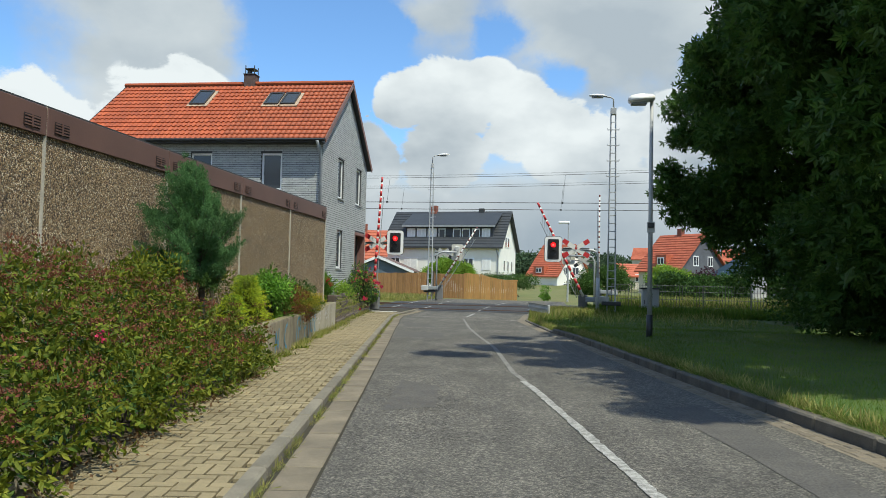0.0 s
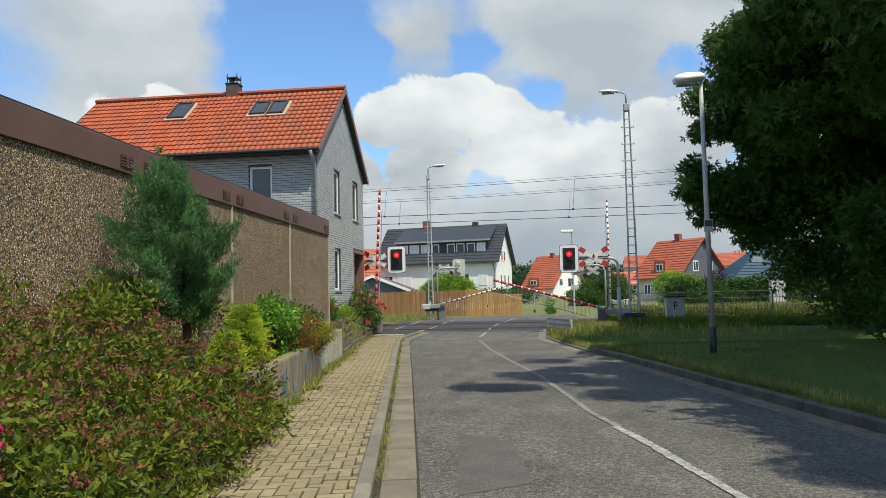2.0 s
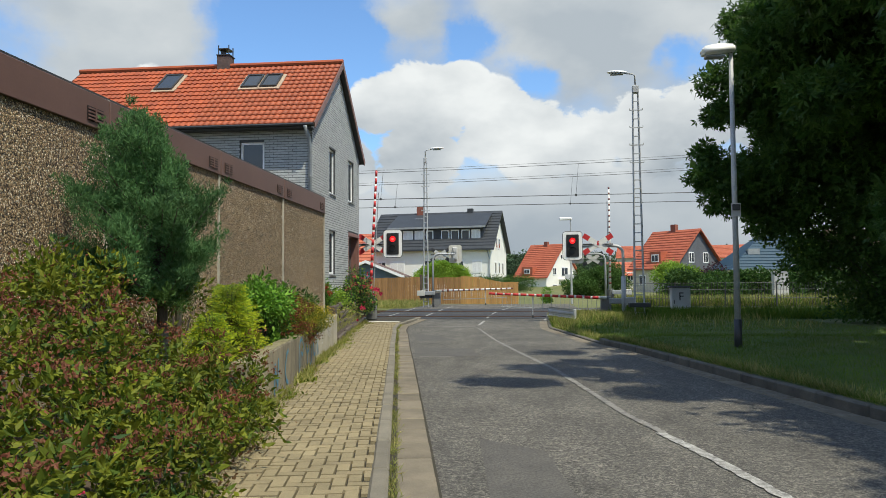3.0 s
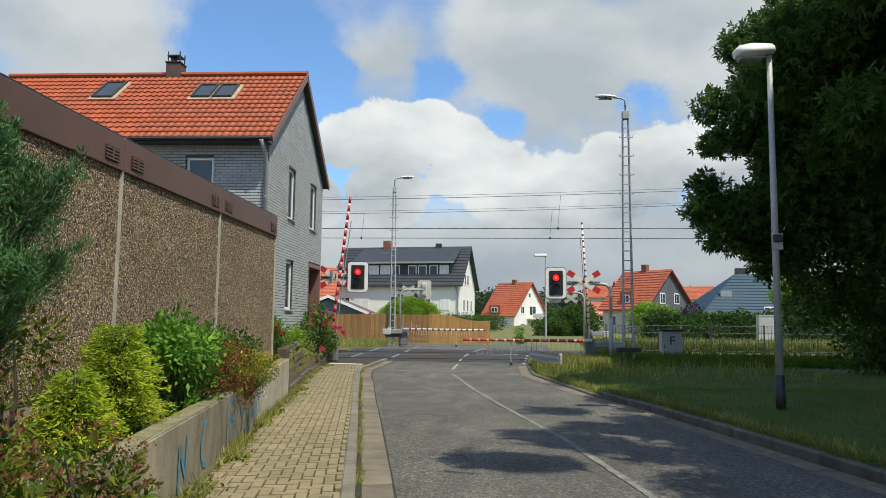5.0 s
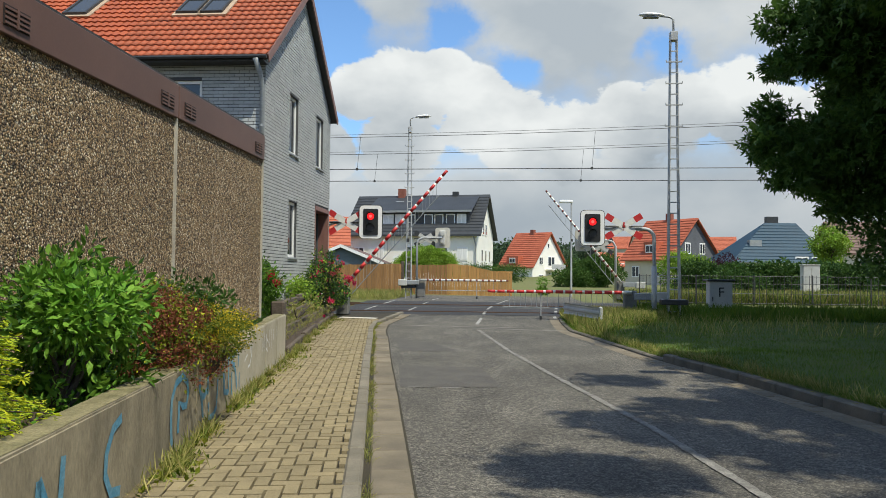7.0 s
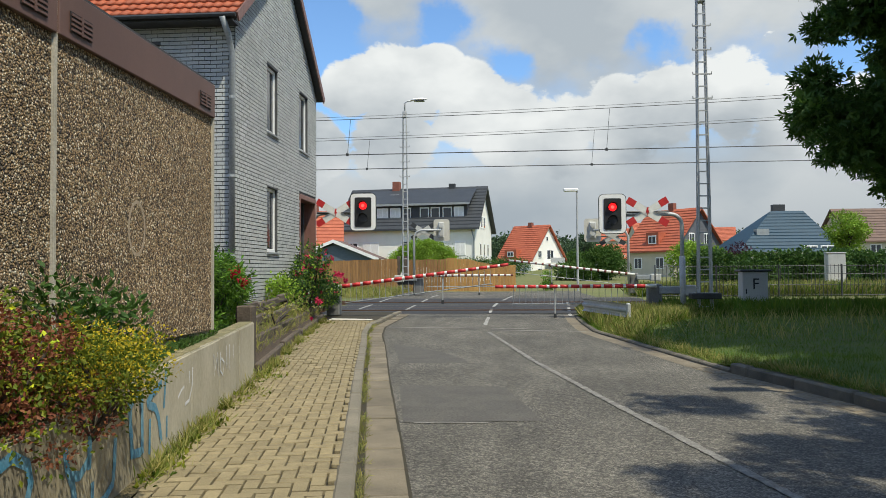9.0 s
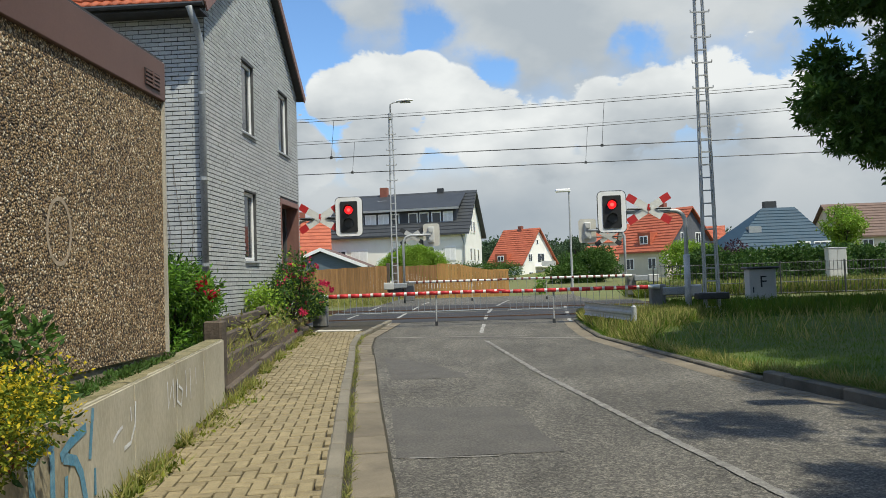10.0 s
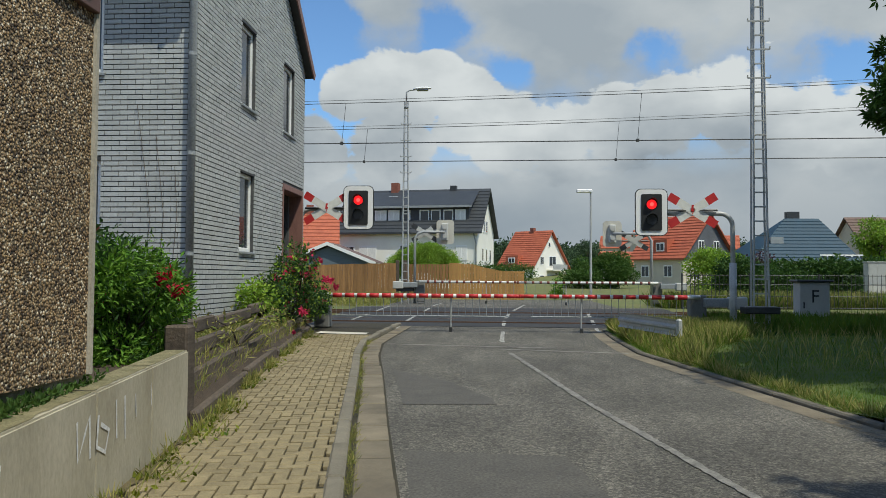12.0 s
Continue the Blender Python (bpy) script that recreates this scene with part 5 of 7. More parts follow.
def lattice_mast(at, height, w0, w1, lamp_dir, arm_len=1.0, tilt=0.0):
    """A ladder-like steel mast with rungs and a street lamp on top."""
    m = thing("lattice_mast", "grey steel lattice mast with climbing rungs and a lamp", "lamp post", "lattice masts", at, tilt)
    for sx in (-1, 1):
        for sy in (-1, 1):
            bm = bmesh.new()
            a = Vector((sx * w0 / 2, sy * 0.10, 0))
            b = Vector((sx * w1 / 2, sy * 0.07, height))
            add_tube(bm, [a, b], 0.026, 4)
            part("leg", bm, GALV, m)
    n = int(height / 0.34)
    for k in range(1, n):
        z = k * height / n
        w = w0 + (w1 - w0) * z / height
        wide = 0.14 if z > height * 0.62 and k % 2 == 0 else 0.0
        part("rung", box_bm(-w / 2 - wide, w / 2 + wide, -0.10, -0.075, z - 0.018, z + 0.018), GALV, m)
        if wide:
            for sx in (-1, 1):
                part("rung_tip", box_bm(sx * (w / 2 + wide) - 0.012, sx * (w / 2 + wide) + 0.012, -0.1, -0.075, z, z + 0.07), GALV, m)
    part("top_plate", box_bm(-w1 / 2 - 0.02, w1 / 2 + 0.02, -0.12, 0.12, height, height + 0.3, 0.02), GALV, m)
    part("lamp_arm", tube_bm([(0, 0, height + 0.28), (0, 0, height + 0.7), (lamp_dir * 0.12, 0, height + 0.78), (lamp_dir * 0.4, 0, height + 0.82)], 0.035, 8), GALV, m, "", True)
    head = part("lamp_head", lamp_head_bm(lamp_dir, arm_len, height + 0.82), WHITE, m, "pale lamp head", True)
    part("lamp_glass", box_bm(min(lamp_dir * 0.45, lamp_dir * 0.95), max(lamp_dir * 0.45, lamp_dir * 0.95), -0.1, 0.1, height + 0.76, height + 0.79, 0.01), ZINC, head)
    part("foot_box", box_bm(-w0 / 2 - 0.22, w0 / 2 + 0.22, -0.22, 0.22, 0.55, 0.72, 0.02), DARKMETAL, m, "dark cross brace")
    return m


def lamp_head_bm(d, length, z):
    bm = bmesh.new()
    sect = ((0.3, 0.05, 0.035), (0.42, 0.11, 0.07), (0.7, 0.15, 0.09), (0.95, 0.13, 0.07), (1.08, 0.05, 0.03))
    rings = []
    for s, w, h in sect:
        x = d * s * length
        rings.append([bm.verts.new((x, w * math.cos(a), z + 0.04 * s + h * (math.sin(a) if math.sin(a) > 0 else 0.5 * math.sin(a)))) for a in np.linspace(0, 2 * math.pi, 11)[:-1]])
    for a, b in zip(rings, rings[1:]):
        for k in range(10):
            bm.faces.new((a[k], a[(k + 1) % 10], b[(k + 1) % 10], b[k]))
    bm.faces.new(rings[0])
    bm.faces.new(rings[-1])
    bmesh.ops.recalc_face_normals(bm, faces=bm.faces)
    return bm


lattice_mast((3.55, 31.3, 0.05), 8.9, 0.36, 0.2, -1)
lattice_mast((-6.55, 45.3, 0.25), 8.5, 0.28, 0.15, 1)

# street lamp on the lawn
sl = thing("street_lamp", "slim grey street lamp with flat head on the lawn", "lamp post", "", (3.19, 16.6, 0.14))
part("base_sleeve", tube_bm([(0, 0, 0), (0, 0, 0.62)], 0.075, 12), DARKMETAL, sl, "dark base sleeve", True)
part("pole", tube_bm([(0, 0, 0.6), (0, 0, 3.2), (0, 0, 5.85)], [0.062, 0.052, 0.042], 12), GALV, sl, "galvanised pole", True)
part("bracket", tube_bm([(0.02, 0, 5.84), (-0.1, 0, 5.9), (-0.2, 0, 5.91)], 0.05, 8), DARKMETAL, sl)
bm = bmesh.new()
add_poly(bm, [(0.08, -0.14, 5.84), (-0.5, -0.14, 5.78), (-0.58, -0.14, 5.84), (-0.54, -0.14, 5.95), (-0.3, -0.14, 6.0), (0.05, -0.14, 5.98)], (0, 0.28, 0))
bmesh.ops.recalc_face_normals(bm, faces=bm.faces)
bmesh.ops.bevel(bm, geom=list(bm.edges), offset=0.03, segments=2, affect="EDGES")
part("lamp_head", bm, WHITE, sl, "pale flat lamp head", True)
part("lamp_glass", box_bm(-0.5, -0.12, -0.1, 0.1, 5.735, 5.79, 0.02), ZINC, sl)
part("notice_plate", box_bm(-0.09, 0.09, -0.085, -0.075, 2.6, 2.86, 0.004), BOX_GREY, sl, "small grey notice plate")
part("notice_box", box_bm(-0.07, 0.07, -0.13, -0.055, 2.72, 2.84, 0.01), DARKMETAL, sl)
far_lamp = thing("street_lamp", "thin street lamp beyond the tracks", "lamp post", "", (2.35, 53.0, 0.25))
part("pole", tube_bm([(0, 0, 0), (0, 0, 5.7)], [0.07, 0.045], 8), GALV, far_lamp)
part("lamp_head", box_bm(-0.75, 0.08, -0.12, 0.12, 5.66, 5.84, 0.04), WHITE, far_lamp)

# overhead wires
def wire(name, label, y, z, sag, r, x0=-42.0, x1=38.0):
    w = thing(name, label, "overhead wire", "overhead wires")
    pts = [(x, y + SKEW * x, z + sag * (x + 14) ** 2) for x in np.linspace(x0, x1, 60)]
    part("strand", tube_bm(pts, r, 5), WIRE, w)
    return w


for y, z in ((35.5, 5.5), (39.5, 5.55)):
    contact = wire("contact_wire", "thin dark contact wire over the track", y, z, 0.0, 0.016)
    wire("messenger_wire", "thin dark messenger wire over the track", y, 6.7, 0.00085, 0.011)
    wire("feeder_wire", "thin dark wire beside the messenger wire", y + 0.25, 6.85, 0.00085, 0.007)
    for x in (-17, -7.4, 1.5, 12, 22, 33):
        drop = thing("wire_dropper", "thin slanted dropper between the overhead wires", "overhead wire", "wire droppers")
        part("strand", tube_bm([(x, y + SKEW * x, z), (x + 0.12, y + SKEW * x, 6.7 + 0.00085 * (x + 14) ** 2)], 0.007, 4), WIRE, drop)
        part("clip", box_bm(x - 0.04, x + 0.04, y + SKEW * x - 0.03, y + SKEW * x + 0.03, z - 0.04, z + 0.05), WIRE, drop)

# barriers: pedestal, boom that swings, hanging grille
BARRIERS = []


def barrier(at, side, length, n_red, rods, rear=False):
    """side: +1, the boom points along +x when closed; -1, along -x. The boom turns about the thing's own y axis at height 0.9."""
    b = thing("barrier", "red and white level crossing barrier with hanging grille" if not rear else "white level crossing barrier seen from behind beyond the tracks", "barrier", "crossing barriers", at)
    part("pedestal", box_bm(-0.2, 0.2, 0.12, 0.5, -0.85, 0.06, 0.03), mat("drive_grey", (0.2, 0.2, 0.19)), b, "grey drive cabinet")
    part("counter_arm", box_bm(min(-side * 0.95, -side * 0.1), max(-side * 0.95, -side * 0.1), 0.0, 0.11, -0.24, -0.02, 0.02), ZINC, b, "grey counterweight arm")
    part("counterweight", box_bm(min(-side * 1.15, -side * 0.7), max(-side * 1.15, -side * 0.7), -0.05, 0.2, -0.3, 0.02, 0.03), BOX_GREY, b, "grey counterweight")
    boom = part("boom", tube_bm([(0, 0, 0), (side * length * 0.5, 0, 0), (side * length, 0, 0)], [0.062, 0.055, 0.045], 10), BOOM_WHITE, b, "white boom", True)
    step = length / n_red
    for k in range(n_red):
        x = side * (0.32 + k * step)
        w = 0.24 if not rear else 0.1
        rr = 0.0655 - 0.016 * abs(x) / length
        part("stripe", tube_bm([(x, 0, 0), (x + side * w, 0, 0)], [rr, rr - 0.0012], 10), RED if not rear else mat("stripe_rear", (0.2, 0.06, 0.05)), boom, "red stripe", True)
    rail = part("grille_rail", tube_bm([(side * 0.4, 0, 0), (side * (length - 0.25), 0, 0)], 0.018, 6), ZINC, b, "lower grille rail")
    hung = []
    for k in range(rods):
        s = 0.4 + (length - 0.7) * k / max(1, rods - 1)
        hung.append((s, part("grille_rod", tube_bm([(0, 0, 0), (0, 0, -0.52)], 0.0065, 4), ZINC, b)))
    leg = part("support_leg", tube_bm([(0, 0, 0), (0, 0, -0.9)], 0.02, 6), GALV, b, "hanging support leg")
    part("leg_foot", box_bm(-0.04, 0.04, -0.02, 0.02, -0.92, -0.8), DARKMETAL, leg)
    BARRIERS.append((boom, rail, hung, leg, side, length))
    return b


barrier((-7.2, 32.2, 0.95), 1, 5.1, 16, 26)
barrier((2.4, 32.2, 0.95), -1, 4.45, 14, 22)
barrier((-5.9, 45.0, 1.22), 1, 4.3, 14, 12, True)
barrier((3.9, 44.0, 1.22), -1, 5.6, 18, 14, True)
swing = (
    ((0, 87), (3.2, 87), (4.4, 86), (5, 83.5), (5.5, 77.5), (6, 69), (6.5, 59.5), (7.1, 46.5), (7.7, 33), (8.3, 20), (8.5, 15.5), (8.8, 9.8), (9.2, 5), (9.6, 1.8), (10, 0.3), (10.5, 0), (12, 0)),
    ((0, 63.5), (0.5, 50.8), (1, 38.8), (1.5, 27), (2, 16), (2.5, 7.5), (3, 2.5), (3.5, 0.3), (4, 0), (12, 0)),
    ((0, 58), (0.5, 46.4), (1, 34.7), (1.5, 23.5), (2, 14), (2.5, 6), (3, 1.5), (3.5, 0), (12, 0)),
    ((0, 90), (3.2, 90), (4.2, 89.3), (4.8, 88), (5, 86.5), (5.5, 81), (6, 72), (6.5, 61.8), (7.1, 48.5), (7.7, 35), (8.3, 20.5), (8.5, 15.5), (8.8, 9.8), (9.2, 4.5), (9.6, 1.5), (10, 0.2), (10.5, 0), (12, 0)),
)


def motions():
    """The booms come down; rail and rods hang from them as a parallelogram."""
    for (boom, rail, hung, leg, side, length), rows in zip(BARRIERS, swing):
        walk(boom, [(t, pose(0, 0, 0, 0, -side * a, 0)) for t, a in rows])
        walk(rail, [(t, pose(side * 0.10 * math.sin(radians(a)), 0.05, -0.52 + 0.1 * math.sin(radians(a)), 0, -side * a, 0)) for t, a in rows])
        for s, rod in hung:
            walk(rod, [(t, pose(side * s * math.cos(radians(a)), 0.02, s * math.sin(radians(a)))) for t, a in rows])
        s = length * 0.66
        walk(leg, [(t, pose(side * s * math.cos(radians(a)), 0.03, s * math.sin(radians(a)))) for t, a in rows])


# guard rail piece and cabinets
gr = thing("guard_rail", "short grey steel guard rail end in the tall grass", "guard rail")
d = Matrix.Translation((0.07, 30.1, 0)) @ Matrix.Rotation(radians(-20), 4, "Z")
bm = bmesh.new()
prof = [(0.0, 0.30), (0.045, 0.34), (0.045, 0.40), (0.0, 0.44), (0.0, 0.48), (0.045, 0.52), (0.045, 0.58), (0.0, 0.62)]
a0, a1 = Vector((0.0, 29.9, 0.06)), Vector((0.84, 27.9, 0.0))
side_v = (a1 - a0).cross(Vector((0, 0, 1))).normalized()
prev = None
for p in (a0, a1):
    row = [bm.verts.new(p + side_v * -o + Vector((0, 0, h))) for o, h in prof] + [bm.verts.new(p + side_v * (-o + 0.006) + Vector((0, 0, h))) for o, h in reversed(prof)]
    if prev:
        for k in range(len(row)):
            bm.faces.new((prev[k], prev[(k + 1) % len(row)], row[(k + 1) % len(row)], row[k]))
    prev = row
bmesh.ops.recalc_face_normals(bm, faces=bm.faces)
part("beam", bm, GALV, gr, "corrugated steel beam")
part("end_cap", box_bm(0.80, 0.90, 27.84, 27.98, 0.28, 0.64, 0.03), GALV, gr)
for k in (0.15, 0.85):
    p = a0.lerp(a1, k)
    part("post", box_bm(p.x + 0.04, p.x + 0.12, p.y + 0.02, p.y + 0.1, 0, 0.55), DARKMETAL, gr)

fb = thing("telephone_cabinet", "grey metal telephone cabinet with letter on a dark post", "cabinet", "", (5.42, 33.0, 0.06))
part("post", box_bm(-0.12, 0.12, -0.1, 0.1, -0.1, 0.42), DARKMETAL, fb, "dark stand")
body = part("body", box_bm(-0.37, 0.37, -0.22, 0.22, 0.40, 1.28, 0.015), BOX_GREY, fb, "grey cabinet body")
part("roof", box_bm(-0.46, 0.46, -0.3, 0.28, 1.282, 1.35, 0.025), DARKMETAL, fb, "dark overhanging lid")
part("door", box_bm(-0.32, 0.32, -0.232, -0.222, 0.46, 1.22, 0.004), BOX_GREY, body)
part("letter_plate", box_bm(-0.13, 0.13, -0.24, -0.233, 0.72, 1.14), BOX_GREY, body)
part("latch", box_bm(-0.29, -0.26, -0.245, -0.233, 0.62, 0.78), BLACK, body)
txt = bpy.data.curves.new("letter", "FONT")
txt.body, txt.size, txt.align_x, txt.extrude = "F", 0.46, "CENTER", 0.002
txt.materials.append(BLACK)
letter = new("letter", txt)
letter.parent = body
letter.matrix_local = pose(0, -0.244, 0.77, 90, 0, 0)
wc = thing("junction_cabinet", "pale junction cabinet behind the wire fence", "cabinet", "", (14.0, 47.3, 0.3))
part("body", box_bm(-0.42, 0.42, -0.2, 0.2, 0.0, 1.85, 0.02), mat("cabinet_pale", (0.62, 0.6, 0.53), (0.54, 0.52, 0.46), 2, 0.6, 0.05), wc)
part("lid", box_bm(-0.45, 0.45, -0.23, 0.23, 1.852, 1.9, 0.01), BOX_GREY, wc)
part("door", box_bm(-0.38, -0.01, -0.212, -0.202, 0.9, 1.8), BOX_GREY, wc)
part("door", box_bm(0.01, 0.38, -0.212, -0.202, 0.9, 1.8), BOX_GREY, wc)


# ---- beyond the tracks: fences, houses ----
def board_fence(name, label, x0, y0, x1, y1, base, tops, material, pitch=0.16):
    """Upright boards along a line; tops: heights along it."""
    f = thing(name, label, "fence")
    n = int(math.hypot(x1 - x0, y1 - y0) / pitch)
    ang = math.atan2(y1 - y0, x1 - x0)
    cache = {}
    for k in range(n):
        t = k / n
        h = round(float(np.interp(t, [a for a, _ in tops], [b for _, b in tops])) + 0.012 * math.sin(k * 7.3), 2)
        if h not in cache:
            bm = box_bm(0, pitch - 0.012, -0.012, 0.012, 0, h)
            me = bpy.data.meshes.new("board")
            bm.to_mesh(me)
            bm.free()
            me.materials.append(material)
            cache[h] = me
        ob = new("board", cache[h])
        ob.parent = f
        ob.matrix_local = pose(x0 + (x1 - x0) * t, y0 + (y1 - y0) * t, base, 0, 0, math.degrees(ang))
    for z in (0.35, 1.35):
        bm = box_bm(0, math.hypot(x1 - x0, y1 - y0), 0.014, 0.06, z, z + 0.08)
        bmesh.ops.transform(bm, matrix=pose(x0, y0, base, 0, 0, math.degrees(ang)), verts=bm.verts)
        part("rail", bm, material, f)
    return f


board_fence("board_fence", "brown vertical board fence beyond the tracks", -14.5, 54.0, -7.9, 52.6, 0.3, ((0, 1.72), (1, 1.85)), FENCE)
board_fence("board_fence", "brown vertical board fence beyond the tracks", -7.4, 53.2, -5.1, 52.6, 0.3, ((0, 1.8), (1, 1.8)), FENCE)
board_fence("board_fence", "pale new board fence falling towards its end", -5.05, 52.0, -1.2, 51.1, 0.3, ((0, 1.86), (0.3, 1.78), (0.6, 1.5), (1, 1.32)), GATE_WOOD)
for x in (-7.85, -7.45):
    gp = thing("gate_post", "dark wooden gate post in the board fence", "post", "gate posts", (x, 52.8, 0.3))
    part("post", box_bm(-0.09, 0.09, -0.09, 0.09, 0, 2.0, 0.01), SLEEPER, gp)


def far_window(parent, place, u, v, w, h, blind=False):
    """A window set on a wall's plane."""
    f = new("window")
    f.parent = parent
    f.matrix_local = place
    part("frame", box_bm(u - w / 2, u + w / 2, -0.05, -0.002, v, v + h, 0.01), WHITE, f)
    n = 2 if w > 0.9 else 1
    for k in range(n):
        a = u - w / 2 + 0.1 + k * (w - 0.1) / n
        part("pane", box_bm(a, a + (w - 0.1) / n - 0.1, -0.06, -0.051, v + 0.12, v + h - 0.12), CURTAIN if blind else GLASS, f)


def far_house(name, label, x, y, z, length, depth, eave, ridge, turn, walls, roof_m, overhang=0.4, gable_m=None, hip=False, insets=(2.2, 2.2)):
    """A gabled house: its own x along the ridge, the long side at y = 0 facing -y."""
    h = thing(name, label, "house", "", (x, y, z), turn)
    bm = bmesh.new()
    add_box(bm, 0, length, 0, depth, -1.5, eave)
    part("wall", bm, walls, h)
    if not hip:
        for x0 in (0.0, length - 0.25):
            part("gable", poly_bm([(x0, 0, eave), (x0, depth, eave), (x0, depth / 2, ridge - 0.1)], (0.25, 0, 0)), gable_m or walls, h)
    roof_o = new("roof")
    roof_o.parent = h
    k = (ridge - eave) / (depth / 2)
    o = overhang
    if hip:
        ca, cb = insets
        bm = bmesh.new()
        e = [(-o, -o), (length + o, -o), (length + o, depth + o), (-o, depth + o)]
        vs = [bm.verts.new((a, b, eave - k * o)) for a, b in e] + [bm.verts.new((ca, depth / 2, ridge)), bm.verts.new((length - cb, depth / 2, ridge))]
        for q in ((0, 1, 5, 4), (1, 2, 5), (2, 3, 4, 5), (3, 0, 4), (3, 2, 1, 0)):
            bm.faces.new([vs[i] for i in q])
        part("roof_skin", bm, roof_m, roof_o)
    else:
        for pts in ([(-o, -o, eave - k * o), (length + o, -o, eave - k * o), (length + o, depth / 2, ridge), (-o, depth / 2, ridge)],
                    [(length + o, depth + o, eave - k * o), (-o, depth + o, eave - k * o), (-o, depth / 2, ridge), (length + o, depth / 2, ridge)]):
            part("roof_slope", poly_bm(pts, (0, 0, 0.18)), roof_m, roof_o)
    n = int((ridge - eave) / 0.28)
    for i in range(1, n):
        t = i / n
        yy, zz = -o + (depth / 2 + o) * t, eave - k * o + (ridge - eave + k * o) * t + 0.185
        ia, ib = ((insets[0] + o) * t, (insets[1] + o) * t) if hip else (0, 0)
        part("tile_course", box_bm(-o + ia, length + o - ib, yy - 0.05, yy + 0.02, zz - 0.1 if not hip else zz - 0.24, zz + 0.035 if not hip else zz - 0.15), roof_m, roof_o)
    return h


FLAT = Matrix.Identity(4)
wh = far_house("house", "white rendered apartment house with dark roof and long dormer", -17.0, 80.6, 0.6, 13.0, 9.0, 5.0, 8.9, -9, RENDER_WHITE, SLATE, 0.45)
# long dormer
d = new("dormer")
d.parent = wh
part("dormer_wall", box_bm(2.0, 12.1, 0.9, 4.4, 5.2, 7.05), mat("dormer_slate", (0.05, 0.056, 0.066), (0.036, 0.04, 0.048), 2, 0.6, 0.2, 14), d, "dark slate-hung dormer")
part("dormer_roof", poly_bm([(1.7, 0.5, 7.06), (12.4, 0.5, 7.06), (12.4, 4.2, 8.7), (1.7, 4.2, 8.7)], (0, 0, 0.16)), SLATE, d)
part("dormer_edge", box_bm(1.7, 12.4, 0.44, 0.5, 7.0, 7.2), ZINC, d)
dp = Matrix.Translation((0.8, 0.9, 0))
for u, w, b in ((1.9, 0.95, True), (3.1, 1.1, True), (4.35, 1.05, True), (5.5, 0.8, False), (7.2, 0.9, False), (8.25, 0.9, False), (9.4, 0.9, False), (10.5, 0.95, True)):
    far_window(wh, dp, u, 5.75, w, 1.1, b)
for u, v, w, hh, b in ((3.0, 2.3, 1.6, 1.3, True), (6.4, 2.2, 0.9, 1.5, False), (1.2, 2.3, 1.1, 1.3, False), (9.6, 2.3, 1.2, 1.3, False), (11.6, 2.3, 1.0, 1.3, True)):
    far_window(wh, FLAT, u, v, w, hh, b)
EAST = Matrix.Translation((13.0, 0, 0)) @ Matrix.Rotation(radians(90), 4, "Z")
for u, v, w, hh in ((2.5, 2.2, 0.8, 1.3), (4.5, 2.2, 0.8, 1.3), (6.6, 2.2, 0.8, 1.3), (4.6, 4.9, 0.9, 1.2), (3.2, 4.9, 0.8, 1.2)):
    far_window(wh, EAST, u, v, w, hh)
part("chimney", box_bm(3.9, 4.6, 4.1, 4.8, 8.6, 9.75), mat("chimney_red", (0.26, 0.09, 0.06)), wh, "red brick chimney")
part("chimney", box_bm(9.6, 10.2, 4.3, 4.8, 8.8, 9.4), DARKMETAL, wh)
part("downpipe", tube_bm([(12.6, -0.1, 4.9), (12.9, -0.1, 3.8), (12.9, -0.1, -0.5)], 0.06, 6), ZINC, wh)
part("satellite_dish", disc_bm(5.2, -0.5, 2.4, 0.42, 0.06, 16), WHITE, wh, "white satellite dish")
sk = part("roof_window", poly_bm([(4.0, 2.2, 7.35), (4.9, 2.2, 7.35), (4.9, 3.0, 8.05), (4.0, 3.0, 8.05)], (0, 0, 0.3)), ZINC, wh)

cot = far_house("house", "small white gabled house with orange-red roof", -1.9, 120.9, 0.8, 5.6, 9.4, 2.3, 7.2, -35, RENDER_WHITE, TILE_FAR, 0.4)
W0 = Matrix.Translation((5.6, 0, 0)) @ Matrix.Rotation(radians(90), 4, "Z")
for u, v, w, hh in ((2.3, 2.4, 1.0, 1.2), (5.2, 2.2, 1.9, 1.5), (4.35, 4.9, 0.6, 0.8), (2.3, -0.2, 1.2, 1.2), (5.4, -0.2, 1.2, 1.2)):
    far_window(cot, W0, u, v, w, hh)
part("balcony", box_bm(5.62, 6.7, 3.6, 7.6, 1.6, 1.75), RENDER_WHITE, cot)
part("balcony_rail", box_bm(6.65, 6.7, 3.6, 7.6, 1.75, 2.5), GALV, cot)
dm = part("dormer", box_bm(1.2, 3.2, -0.2, 2.4, 2.4, 3.7), TILE_FAR, cot, "small roof dormer")
far_window(cot, Matrix.Translation((0, -0.2, 0)), 2.2, 2.6, 1.1, 0.8)
part("chimney", box_bm(2.4, 3.0, 4.3, 4.9, 6.6, 7.8), mat("chimney_red", (0.26, 0.09, 0.06)), cot)

